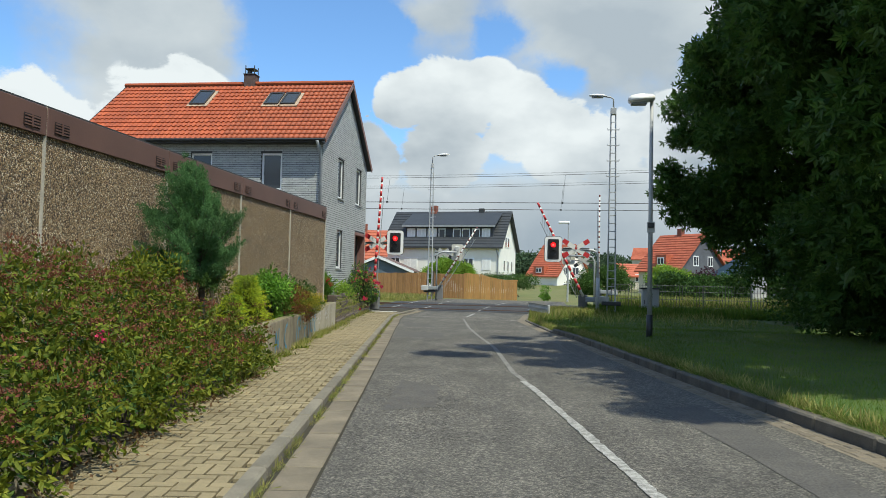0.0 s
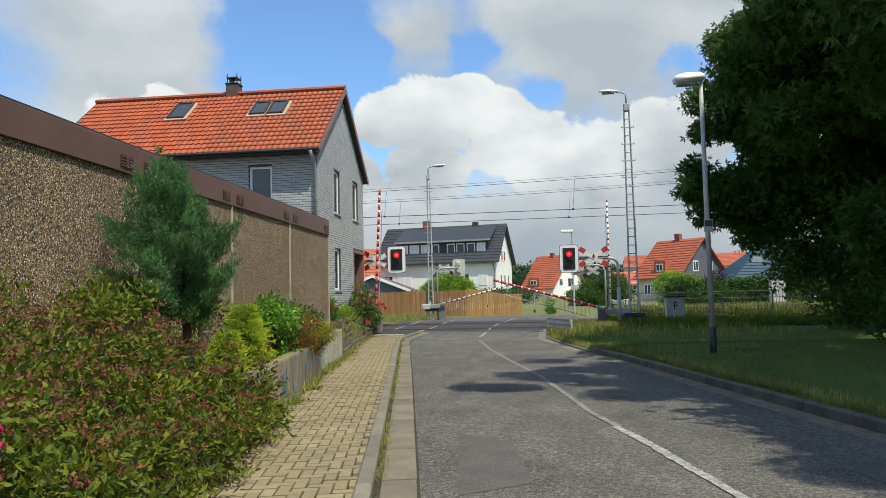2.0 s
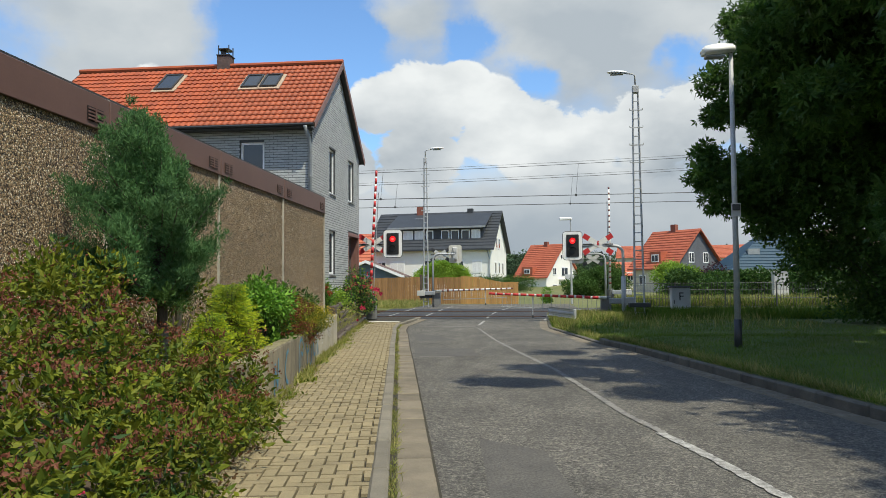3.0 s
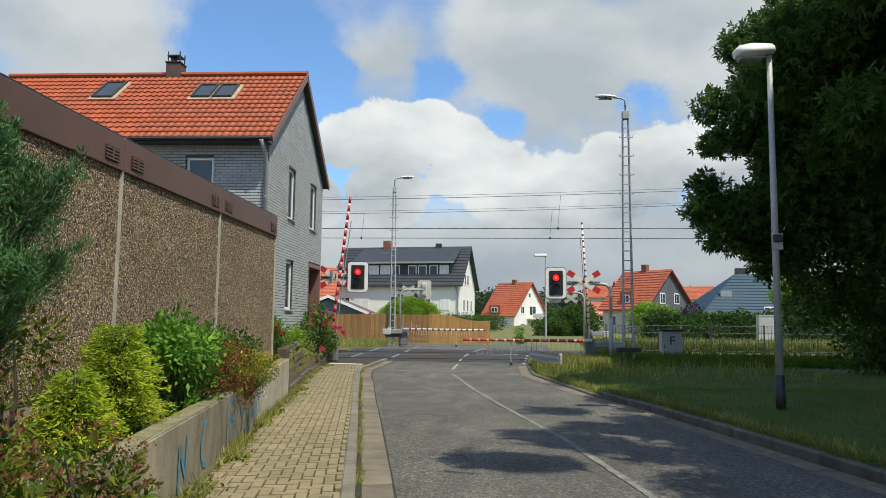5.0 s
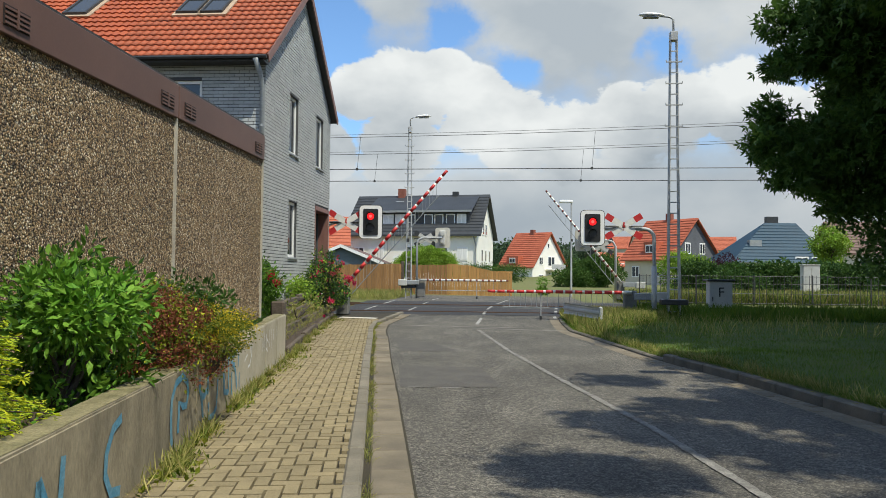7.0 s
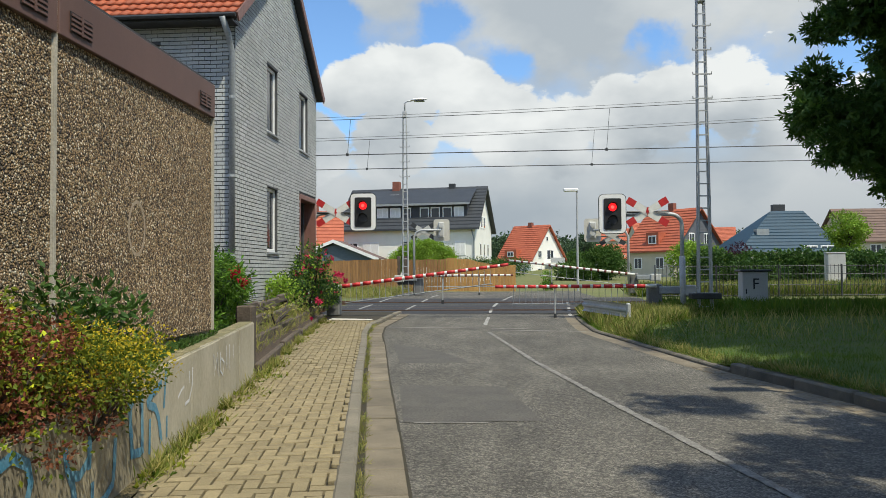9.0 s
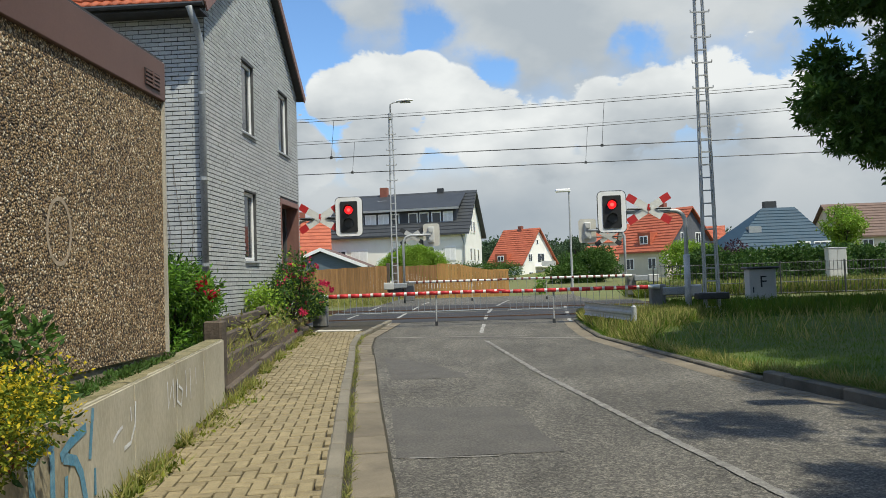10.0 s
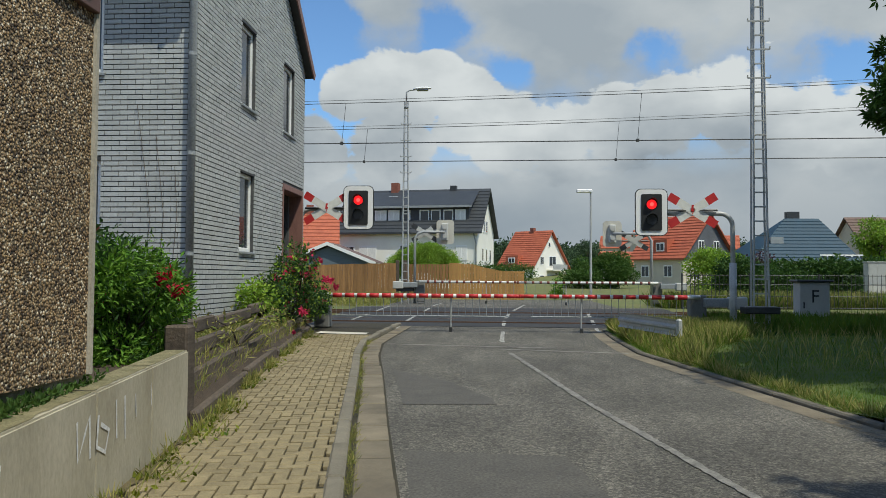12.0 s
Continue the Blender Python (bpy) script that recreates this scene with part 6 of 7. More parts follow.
rh = far_house("house", "house with orange-red roof and slate-grey gable", 12.8, 98.0, 0.6, 6.5, 8.9, 3.2, 7.6, -50, RENDER_CREAM, TILE_FAR, 0.45, SLATE_WALL)
E2 = Matrix.Translation((6.5, 0, 0)) @ Matrix.Rotation(radians(90), 4, "Z")
part("gable_face", poly_bm([(6.51, 0, 2.6), (6.51, 8.9, 2.6), (6.51, 8.9, 3.2), (6.51, 4.45, 7.5), (6.51, 0, 3.2)], (0.02, 0, 0)), SLATE_WALL, rh, "slate-hung gable")
for u, v, w, hh in ((3.1, 3.6, 1.0, 1.3), (5.8, 3.6, 1.0, 1.3), (2.2, 0.6, 1.2, 1.3), (5.6, 0.6, 1.2, 1.3)):
    far_window(rh, E2, u, v, w, hh)
for u, v in ((1.6, 0.9), (4.6, 0.9)):
    far_window(rh, FLAT, u, v, 1.1, 1.3)
part("dormer", box_bm(2.6, 4.3, 0.2, 2.6, 3.3, 5.0), TILE_FAR, rh, "small roof dormer")
far_window(rh, Matrix.Translation((0, 0.2, 0)), 3.45, 3.7, 1.1, 0.95)
part("chimney", box_bm(2.6, 3.3, 4.2, 4.8, 7.2, 8.5), mat("chimney_red", (0.26, 0.09, 0.06)), rh)

bh = far_house("house", "low house with glazed blue tile roof", 21.6, 85.0, 0.5, 9.2, 9.0, 3.0, 6.9, 2, RENDER_WHITE, BLUE_ROOF, 0.5, hip=True, insets=(4.6, 1.3))
part("chimney", box_bm(5.0, 6.2, 4.8, 5.5, 6.2, 7.6), DARKMETAL, bh)
for u in (6.6, 8.2, 9.5):
    far_window(bh, FLAT, u, 2.0, 1.3, 1.2)
part("roof_hatch", box_bm(2.0, 3.2, 1.4, 2.3, 3.9, 4.9), ZINC, bh)
nh = far_house("house", "house with brown tile roof behind the hedge", 37.0, 96.0, 0.6, 12.0, 9.0, 4.0, 7.6, 0, RENDER_CREAM, BROWN_ROOF, 0.4)
far_window(nh, FLAT, 2.5, 2.2, 1.2, 1.3)
sh = far_house("house", "small house with orange roof among trees", 12.6, 112.0, 0.8, 4.6, 6.0, 2.3, 4.0, 15, RENDER_CREAM, TILE_FAR, 0.4)
far_window(sh, FLAT, 2.0, 1.4, 1.1, 1.2)
r1 = far_house("house", "red-walled house with red roof behind the shed", -22.5, 72.0, 0.5, 7.0, 6.5, 3.4, 6.2, 12, mat("red_wall", (0.26, 0.045, 0.04), (0.2, 0.035, 0.03), 2, 0.8, 0.1), TILE_FAR, 0.4)
r2 = far_house("house", "house with orange tile roof far behind the fence", -27.0, 98.0, 0.6, 8.5, 8.0, 3.6, 7.0, 12, RENDER_CREAM, TILE_FAR, 0.4)
part("chimney", box_bm(4.6, 5.2, 3.0, 3.6, 5.6, 7.0), mat("chimney_red", (0.26, 0.09, 0.06)), r1)
shed = thing("shed", "blue-grey wooden shed with white verge boards", "shed", "", (-15.9, 60.0, 0.3), 0)
part("wall", box_bm(0, 5.4, 0, 3.5, -0.3, 2.0), mat("shed_wood", (0.13, 0.17, 0.2), (0.1, 0.13, 0.155), 2, 0.8, 0.2, 20, stretch=(1, 1, 6)), shed)
part("gable", poly_bm([(0, 0, 2.0), (5.4, 0, 2.0), (2.7, 0, 3.0)], (0, 3.5, 0)), mat("shed_wood", (0.13, 0.17, 0.2)), shed)
for sx in (0, 1):
    a, b = (-0.4, 2.7) if sx == 0 else (5.8, 2.7)
    part("verge_board", poly_bm([(a, -0.3, 1.82), (b, -0.3, 3.08), (b, -0.3, 3.3), (a, -0.3, 2.04)], (0, 0.06, 0)), WHITE, shed, "white verge board")
    part("roof_slope", poly_bm([(a, -0.24, 1.98), (b, -0.24, 3.24), (b, 3.7, 3.24), (a, 3.7, 1.98)], (0, 0, 0.06)), BROWN_ROOF, shed)
# distant houses on the slope
for i, (x, y) in enumerate(((24, 205), (30, 185), (37, 200), (44, 190))):
    o = far_house("house", "tiny distant house with reddish roof on the slope", x, y, far_ground(x, y) + 0.3, 9, 8, 4, 7, 20 * (i % 3) - 15, RENDER_CREAM, TILE_FAR, 0.3)
    far_window(o, FLAT, 3, 1.5, 1.2, 1.3)
    far_window(o, FLAT, 6, 1.5, 1.2, 1.3)

# wire fence on the right, beyond the lawn
wf = thing("wire_fence", "thin dark wire mesh fence along the railway", "fence")
fy = lambda x: 43.0 + 0.0 * x
for k in range(13):
    x = 4.6 + k * 2.6
    part("post", tube_bm([(x, fy(x), 0.1), (x, fy(x), 1.62)], 0.03, 6), DARKMETAL, wf)
for z in (0.3, 0.75, 1.2, 1.55):
    part("wire", tube_bm([(4.6, fy(4.6), z), (36.0, fy(36), z)], 0.012, 4), DARKMETAL, wf)
me = bpy.data.meshes.new("upright")
bm = tube_bm([(0, 0, 0), (0, 0, 1.4)], 0.012, 3)
bm.to_mesh(me)
bm.free()
me.materials.append(DARKMETAL)
for k in range(190):
    ob = new("upright", me)
    ob.parent = wf
    ob.matrix_local = pose(4.6 + k * 0.16, 43.0, 0.2)


# ---- plants ----
def shrub(name, label, clumps, per_area, size, shape, material, wild=0.8, twigs=6, extra=(), base=None, category="shrub", group=""):
    """Leaves round clumps, on a few stems. extra: further layers (material, share, size, shape)."""
    c = np.array([q[:3] for q in clumps])
    b = base or (float(c[:, 0].mean()), float(c[:, 1].mean()), float(c[:, 2].min()) - 0.3)
    s = thing(name, label, category, group)
    bm = bmesh.new()
    for q in clumps[:twigs]:
        mid = (Vector(b) + Vector(q[:3])) / 2 + Vector((0.05, 0.04, 0.06))
        add_tube(bm, [b, mid, q[:3]], [0.022, 0.014, 0.006], 5)
    part("stem_work", bm, BARK, s)
    p, d = clump_points(clumps, per_area)
    keep = p[:, 2] > b[2] + 0.02
    p, d = p[keep], d[keep]
    leaves("foliage", p, d, size, shape, material, s, wild)["kind"] = "stuff"
    for nm, m, share, sz, shp, up in extra:
        n = max(3, int(len(p) * share))
        pick = RNG.choice(len(p), n, replace=False)
        q = p[pick] + 0.06 * d[pick]
        if up:
            ok = d[pick][:, 2] > -0.1
            q, dd = q[ok], d[pick][ok]
        else:
            dd = d[pick]
        if nm == "flower_head":
            k = 9
            q2 = np.repeat(q, k, axis=0) + 0.028 * RNG.normal(size=(len(q) * k, 3))
            leaves(nm, q2, RNG.normal(size=q2.shape), sz, shp, m, s, 0.5)["kind"] = "stuff"
        else:
            leaves(nm, q, dd, sz, shp, m, s, wild)["kind"] = "stuff"
    return s


def tree(name, label, at, height, trunk_r, clumps, per_area, size, shape, material, limbs=14, wild=0.9, droop=0.25, group=""):
    t = thing(name, label, "tree", group)
    x, y, z = at
    bm = bmesh.new()
    pts = [(x + 0.15 * math.sin(k * 1.7), y + 0.12 * math.cos(k * 2.1), z - 0.2 + height * k / 6) for k in range(7)]
    add_tube(bm, pts, [trunk_r * (1.25 if k == 0 else 1 - 0.13 * k) for k in range(7)], 12)
    bmesh.ops.recalc_face_normals(bm, faces=bm.faces)
    part("trunk", bm, BARK, t, "", True)
    bm = bmesh.new()
    order = sorted(range(len(clumps)), key=lambda i: -clumps[i][3])
    for i in order[:limbs]:
        c = Vector(clumps[i][:3])
        h = min(max((c.z - z) * 0.55, height * 0.22), height * 0.9)
        a = Vector((x, y, z + h))
        m = a.lerp(c, 0.5) + Vector((0, 0, 0.25))
        add_tube(bm, [a, m, c], [trunk_r * 0.4, trunk_r * 0.24, 0.025], 7)
    part("limb_work", bm, BARK, t)
    p, d = clump_points(clumps, per_area, 0.6)
    leaves("crown", p, d, size, shape, material, t, wild, droop=droop)["kind"] = "stuff"
    if len(clumps) > 40:
        p, d = clump_points([(*q[:3], q[3] * 0.7, q[4]) for q in clumps], 120, 0.9)
        leaves("inner_crown", p, d, size * 2.0, OVAL, material, t, wild)["kind"] = "stuff"
    return t


# maples on the lawn
maple_a = heap(9.8, 11.6, 7.4, 5.2, 8.0, 5.6, 92, 0.75, 1.35, 0.8, 0.6) + heap(9.6, 15.2, 2.5, 2.9, 4.6, 2.0, 46, 0.7, 1.1, 0.85, 0.7) + heap(5.5, 8.6, 10.4, 2.7, 3.0, 1.4, 22, 0.5, 0.9) + heap(5.3, 14.0, 9.8, 2.2, 2.5, 1.2, 26, 0.5, 0.85) + heap(7.2, 4.2, 9.8, 1.9, 1.8, 1.1, 15, 0.4, 0.75) + heap(7.4, 15.6, 11.0, 1.8, 3.4, 1.3, 18, 0.5, 0.9) + [(4.9, 15.5, 7.6, 0.6, 0.8), (4.4, 16.2, 7.0, 0.5, 0.8), (5.0, 17.0, 5.2, 0.7, 0.8)]
# the sun reaches the street lamp through a gap in the crown
maple_a = [q for q in maple_a if math.hypot(q[0] - 3.0 - (q[2] - 6) * 0.39, q[1] - 16.6 + (q[2] - 6) * 0.39) > 0.5 + 0.7 * q[3] or q[2] < 6]
tree("maple_tree", "large dark green maple with low hanging crown on the lawn", (10.2, 14.4, 0.2), 9.0, 0.3, maple_a, 900, 0.19, MAPLE, LF_MAPLE, 26, group="maples on the lawn")
maple_b = heap(12.0, 27.5, 8.4, 5.2, 5.2, 5.0, 84, 0.8, 1.4, 0.8, 0.6) + heap(7.6, 28.6, 6.0, 2.1, 2.0, 2.6, 26, 0.5, 0.85) + [(5.3, 28.2, 5.2, 0.55, 0.8), (5.6, 28.6, 6.0, 0.6, 0.8), (5.9, 28.0, 4.3, 0.7, 0.8), (5.9, 28.6, 8.6, 0.7, 0.8)] + heap(9.3, 28.3, 9.6, 2.6, 2.2, 3.4, 34, 0.6, 1.0) + heap(9.6, 23.2, 8.6, 3.6, 3.0, 2.4, 50, 0.7, 1.2) + heap(8.8, 19.6, 11.2, 3.5, 3.4, 1.3, 46, 0.7, 1.1)
tree("maple_tree", "large dark green maple with low hanging crown on the lawn", (12.2, 27.5, 0.2), 9.5, 0.28, maple_b, 900, 0.19, MAPLE, LF_MAPLE, 26, group="maples on the lawn")
dark_bush = heap(8.6, 28.2, 3.4, 1.5, 1.4, 1.7, 50, 0.45, 0.7, 0.9, 0.5) + heap(13.4, 27.6, 1.9, 4.0, 3.0, 2.6, 90, 0.6, 1.0, 0.9, 0.5, -0.8)
shrub("bush", "dense dark undergrowth under the maples", dark_bush, 520, 0.15, OVAL, LF_MAPLE, base=(12.0, 28.2, 0.2))
shade_bush = heap(10.6, 18.6, 1.5, 3.2, 2.2, 1.9, 64, 0.5, 0.8, 0.9, 0.5, -0.9)
shrub("bush", "dark leafy undergrowth round the foot of the maple", shade_bush, 700, 0.14, OVAL, LF_MAPLE, base=(10.6, 18.6, 0.2))

# spiraea mass: arching shoots with leaves in two ranks and spent heads at the tips


def spirea_mass():
    spirea = thing("spiraea_bush", "dense spiraea with rusty spent flower heads beside the pavement", "shrub")
    mounds = []
    for y in np.arange(-3.0, 8.7, 0.4):
        edge = float(np.interp(y, (-3, 3, 7, 9), (-1.88, -2.5, -3.15, -3.7)))
        for k in range(4):
            if RNG.random() < 0.1:
                continue
            x = edge - 0.22 - 0.42 * k + RNG.uniform(-0.12, 0.12)
            top = float(np.interp(k, (0, 1, 2, 3), (0.78, 1.1, 1.3, 1.45))) + RNG.uniform(-0.2, 0.14) - (0.25 if y > 7.4 else 0)
            mounds.append((x, y + RNG.uniform(-0.2, 0.2), K + top - 0.34, RNG.uniform(0.22, 0.36), 0.95))
            if k < 2:
                mounds.append((x + 0.06, y + RNG.uniform(-0.2, 0.2), K + top * 0.45, RNG.uniform(0.22, 0.34), 0.9))
        mounds.append((edge - 0.1 + RNG.uniform(-0.06, 0.06), y, K + 0.24, RNG.uniform(0.2, 0.27), 0.9))
    bm = bmesh.new()
    for q in mounds[::3]:
        add_tube(bm, [(q[0] - 0.1, q[1], 0.15), (q[0] - 0.05, q[1] + 0.04, (q[2] + 0.15) / 2), q[:3]], [0.016, 0.011, 0.006], 5)
    part("stem_work", bm, BARK, spirea)["kind"] = "stuff"
    p, d = clump_points(mounds, 330, 0.5)
    ok = p[:, 2] > K + 0.06
    p, d = p[ok], d[ok]
    axis = d + np.array((0, 0, 0.75)) + 0.35 * RNG.normal(size=d.shape)
    axis /= np.linalg.norm(axis, axis=1)[:, None]
    reach = RNG.uniform(0.12, 0.26, len(p))[:, None]
    side = np.cross(axis, RNG.normal(size=axis.shape))
    side /= np.linalg.norm(side, axis=1)[:, None]
    lp, ld = [], []
    for k in range(9):
        f = k / 8
        lp.append(p + axis * reach * f + np.array((0, 0, -0.05)) * f * f)
        ld.append(side * (1 if k % 2 else -1) * (1.0 - 0.5 * f) + axis * (0.45 + 0.5 * f) + np.array((0, 0, -0.15)))
    leaves("foliage", np.concatenate(lp), np.concatenate(ld), 0.066, BROAD, LF_SPIREA, spirea, 0.35)["kind"] = "stuff"
    high = (d[:, 2] > -0.05) & (RNG.random(len(p)) < np.where(p[:, 2] > K + 0.7, 0.6, 0.3))
    tip = (p + axis * reach * 1.1)[high]
    k = 26
    flat = RNG.normal(size=(len(tip) * k, 3)) * np.array((0.036, 0.036, 0.014))
    q = np.repeat(tip, k, axis=0) + flat
    leaves("flower_head", q, RNG.normal(size=q.shape) + np.array((0, 0, 0.8)), 0.025, OVAL, LF_RUST, spirea, 0.4)["kind"] = "stuff"
    # darker leaves inside the mounds: shade between the shoots, put into their colour
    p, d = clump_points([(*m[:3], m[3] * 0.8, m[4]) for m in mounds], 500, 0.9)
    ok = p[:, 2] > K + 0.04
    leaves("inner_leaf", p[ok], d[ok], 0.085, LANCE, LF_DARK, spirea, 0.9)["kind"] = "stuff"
    tall = [(-4.5 + 0.25 * RNG.normal(), 6.6 + 0.9 * RNG.normal(), 1.25 + 0.35 * RNG.random(), RNG.uniform(0.1, 0.18), 1.2) for _ in range(26)]
    p, d = clump_points(tall, 4200, 0.8)
    leaves("tall_shoot", p, d + np.array((0, 0, 0.5)), 0.06, BROAD, LF_SPIREA, spirea, 0.6)["kind"] = "stuff"
    p, d = clump_points(tall[::3], 1500, 0.5)
    leaves("dry_tip", p + np.array((0, 0, 0.08)), d, 0.03, OVAL, LF_RUST, spirea, 0.6)["kind"] = "stuff"
    for at in ((-2.75, 3.9, 0.62), (-2.62, 3.1, 0.95), (-2.9, 4.6, 0.5)):
        q = np.tile(np.array(at), (30, 1)) + 0.028 * RNG.normal(size=(30, 3))
        leaves("blossom", q, RNG.normal(size=q.shape), 0.03, OVAL, PETAL_PINK, spirea, 0.4)["kind"] = "stuff"


spirea_mass()

# pine on a tall stem: rising branches with bushy ends
def pine_on_stem():
    pine = thing("pine_tree", "small bushy blue-green pine on a bare staked stem", "tree")
    part("trunk", tube_bm([(-4.2, 8.1, 0.3), (-4.22, 8.13, 1.0), (-4.2, 8.08, 1.7), (-4.22, 8.0, 2.6)], [0.06, 0.05, 0.045, 0.02], 8), BARK, pine)
    part("stem_wrap", tube_bm([(-4.2, 8.1, 0.45), (-4.22, 8.13, 1.05)], 0.058, 8), mat("stem_wrap", (0.17, 0.17, 0.12), (0.10, 0.105, 0.075), 9, 0.9, 0.4, 40), pine, "grey wrapped lower stem")
    pc = []
    bm = bmesh.new()
    for k in range(84):
        t = (k + RNG.random()) / 84
        a = 2.4 * k + RNG.uniform(-0.3, 0.3)
        z0 = 1.24 + 1.14 * t
        r = (0.42 + 0.36 * math.sin(math.pi * min(1.0, 0.25 + 0.8 * t))) * (1 - 0.62 * t * t) * RNG.uniform(0.52, 0.95)
        lift = RNG.uniform(0.16, 0.46) + 0.26 * t
        o, e = Vector((-4.21, 8.06, z0)), Vector((-4.41 + 1.08 * r * math.cos(a), 8.04 + r * math.sin(a), z0 + lift))
        m = o.lerp(e, 0.55) - Vector((0, 0, 0.05))
        add_tube(bm, [o, m, e], [0.016, 0.011, 0.004], 4)
        for f, w in ((0.45, 0.11), (0.66, 0.115), (0.84, 0.095), (1.0, 0.07), (1.12, 0.045), (1.22, 0.026)):
            c = o.lerp(e, f) + 0.03 * Vector(RNG.normal(size=3))
            pc.append((c.x, c.y, c.z, w * RNG.uniform(0.8, 1.2), 1.15))
    part("branch_work", bm, BARK, pine)
    p, d = clump_points(pc, 42000, 0.85)
    leaves("needles", p, d * 0.55 + np.array((0, 0, 0.75)), 0.036, PINE_TUFT, LF_PINE, pine, 0.4)["kind"] = "stuff"
    low_spray = [(-4.05 + 0.1 * RNG.normal(), 7.95 + 0.12 * RNG.normal(), 1.32 + 0.05 * RNG.normal(), 0.06, 1.0) for _ in range(10)]
    p, d = clump_points(low_spray, 30000, 0.8)
    leaves("light_spray", p, d * 0.6 + np.array((0, 0, 0.4)), 0.036, PINE_TUFT, LF_HEDGE, pine, 0.5)["kind"] = "stuff"


pine_on_stem()

stake = thing("tree_stake", "thin weathered stake beside the pine stem", "stake")
part("stake", tube_bm([(-4.1, 8.2, 0.3), (-4.08, 8.16, 1.75)], 0.03, 6), mat("stake_wood", (0.3, 0.22, 0.13)), stake)

# planting behind the wall


def golden_conifer(at, height, radius, plumes, label):
    """Feathery fans of scale leaves that rise and nod outwards, longest at the foot."""
    g = thing("golden_conifer", label, "shrub", "golden conifers", at)
    bm = bmesh.new()
    pts, dirs = [], []
    for k in range(plumes):
        t = (k + RNG.random()) / plumes
        a = 2.4 * k + RNG.uniform(-0.4, 0.4)
        out = Vector((math.cos(a), math.sin(a), 0))
        o = Vector((0, 0, 0.05 + 0.72 * height * t))
        r = radius * (1 - 0.72 * t) * RNG.uniform(0.7, 1.1)
        mid = o + out * r * 0.6 + Vector((0, 0, 0.30 * height * (0.6 + 0.4 * t)))
        end = o + out * r + Vector((0, 0, 0.30 * height * (0.55 + 0.6 * t) - 0.03))
        add_tube(bm, [o, mid, end], [0.008, 0.005, 0.002], 4)
        side = out.cross(Vector((0, 0, 1)))
        for i in range(120):
            f = RNG.uniform(0.25, 1.0)
            c = o.lerp(mid, f / 0.6) if f < 0.6 else mid.lerp(end, (f - 0.6) / 0.4)
            w = 0.11 * (1.15 - f) + 0.012
            q = RNG.normal()
            pts.append(c + side * w * q + Vector((0, 0, -0.25 * w * abs(q) + 0.012 * RNG.normal())))
            dirs.append(out * 0.9 + side * 0.7 * q + Vector((0, 0, 0.25 - 0.5 * f)))
    part("branch_work", bm, BARK, g)["kind"] = "stuff"
    p, d = np.array(pts), np.array(dirs)
    tip = RNG.random(len(p)) < np.clip(np.linalg.norm(p[:, :2], axis=1) / radius * 1.5, 0.35, 0.96)
    leaves("golden_spray", p[tip], d[tip], 0.032, LANCE, LF_GOLD, g, 0.3)["kind"] = "stuff"
    leaves("green_spray", p[~tip], d[~tip], 0.034, LANCE, LF_LIGHT, g, 0.4)["kind"] = "stuff"
    return g


golden_conifer((-4.5, 10.45, 0.52), 0.88, 0.55, 130, "bright yellow-green dwarf conifer behind the low wall")
golden_conifer((-4.4, 9.65, 0.5), 0.58, 0.42, 70, "bright yellow-green dwarf conifer behind the low wall")
green = heap(-4.6, 11.9, 0.98, 0.3, 0.42, 0.5, 28, 0.14, 0.22, 1.1)
shrub("leafy_shrub", "fresh green leafy shrub behind the low wall", green, 5200, 0.075, BROAD, LF_GREEN, 0.7, 12, (("dark_leaf", LF_DARK, 0.25, 0.055, LANCE, False),), (-4.6, 11.6, 0.5))
barb = heap(-4.62, 13.0, 0.92, 0.36, 0.8, 0.34, 36, 0.1, 0.19, 0.6) + [(-4.34, 13.3, 0.8, 0.13, 0.6), (-4.3, 13.5, 0.66, 0.12, 0.6), (-4.28, 12.8, 0.82, 0.14, 0.6), (-4.26, 13.1, 0.6, 0.09, 0.6), (-4.4, 13.9, 0.75, 0.12, 0.6)]
shrub("barberry_bush", "reddish barberry shrub hanging over the low wall", barb, 10500, 0.026, OVAL, LF_RED, 0.8, 16, (("green_leaf", LF_SPIREA, 0.45, 0.03, OVAL, False), ("yellow_leaf", LF_GOLD, 0.05, 0.03, OVAL, True)), (-4.65, 13.0, 0.5))
sedum = heap(-4.38, 13.75, 0.9, 0.24, 0.65, 0.16, 30, 0.07, 0.13, 0.8)
shrub("flowering_shrub", "low shrub thick with small yellow flowers behind the wall", sedum, 16000, 0.022, OVAL, LF_SPIREA, 0.8, 8, (("yellow_flower", YELLOW_BLOOM, 0.8, 0.019, OVAL, True),), (-4.5, 13.8, 0.5))
st = heap(-4.8, 14.2, 0.98, 0.3, 0.5, 0.32, 16, 0.1, 0.17, 1.0)
shrub("leafy_shrub", "leafy green shrub against the garage wall", st, 5200, 0.06, BROAD, LF_HEDGE, 0.7, 8, (("dark_leaf", LF_DARK, 0.4, 0.06, BROAD, False),), (-4.85, 14.2, 0.5))
tall = heap(-4.85, 9.5, 0.95, 0.3, 0.5, 0.55, 12, 0.1, 0.18, 1.3)
shrub("tall_weed", "tall feathery green weeds against the garage wall", tall, 1300, 0.07, LANCE, LF_SPIREA, 0.7, 10, (), (-4.85, 9.5, 0.4))
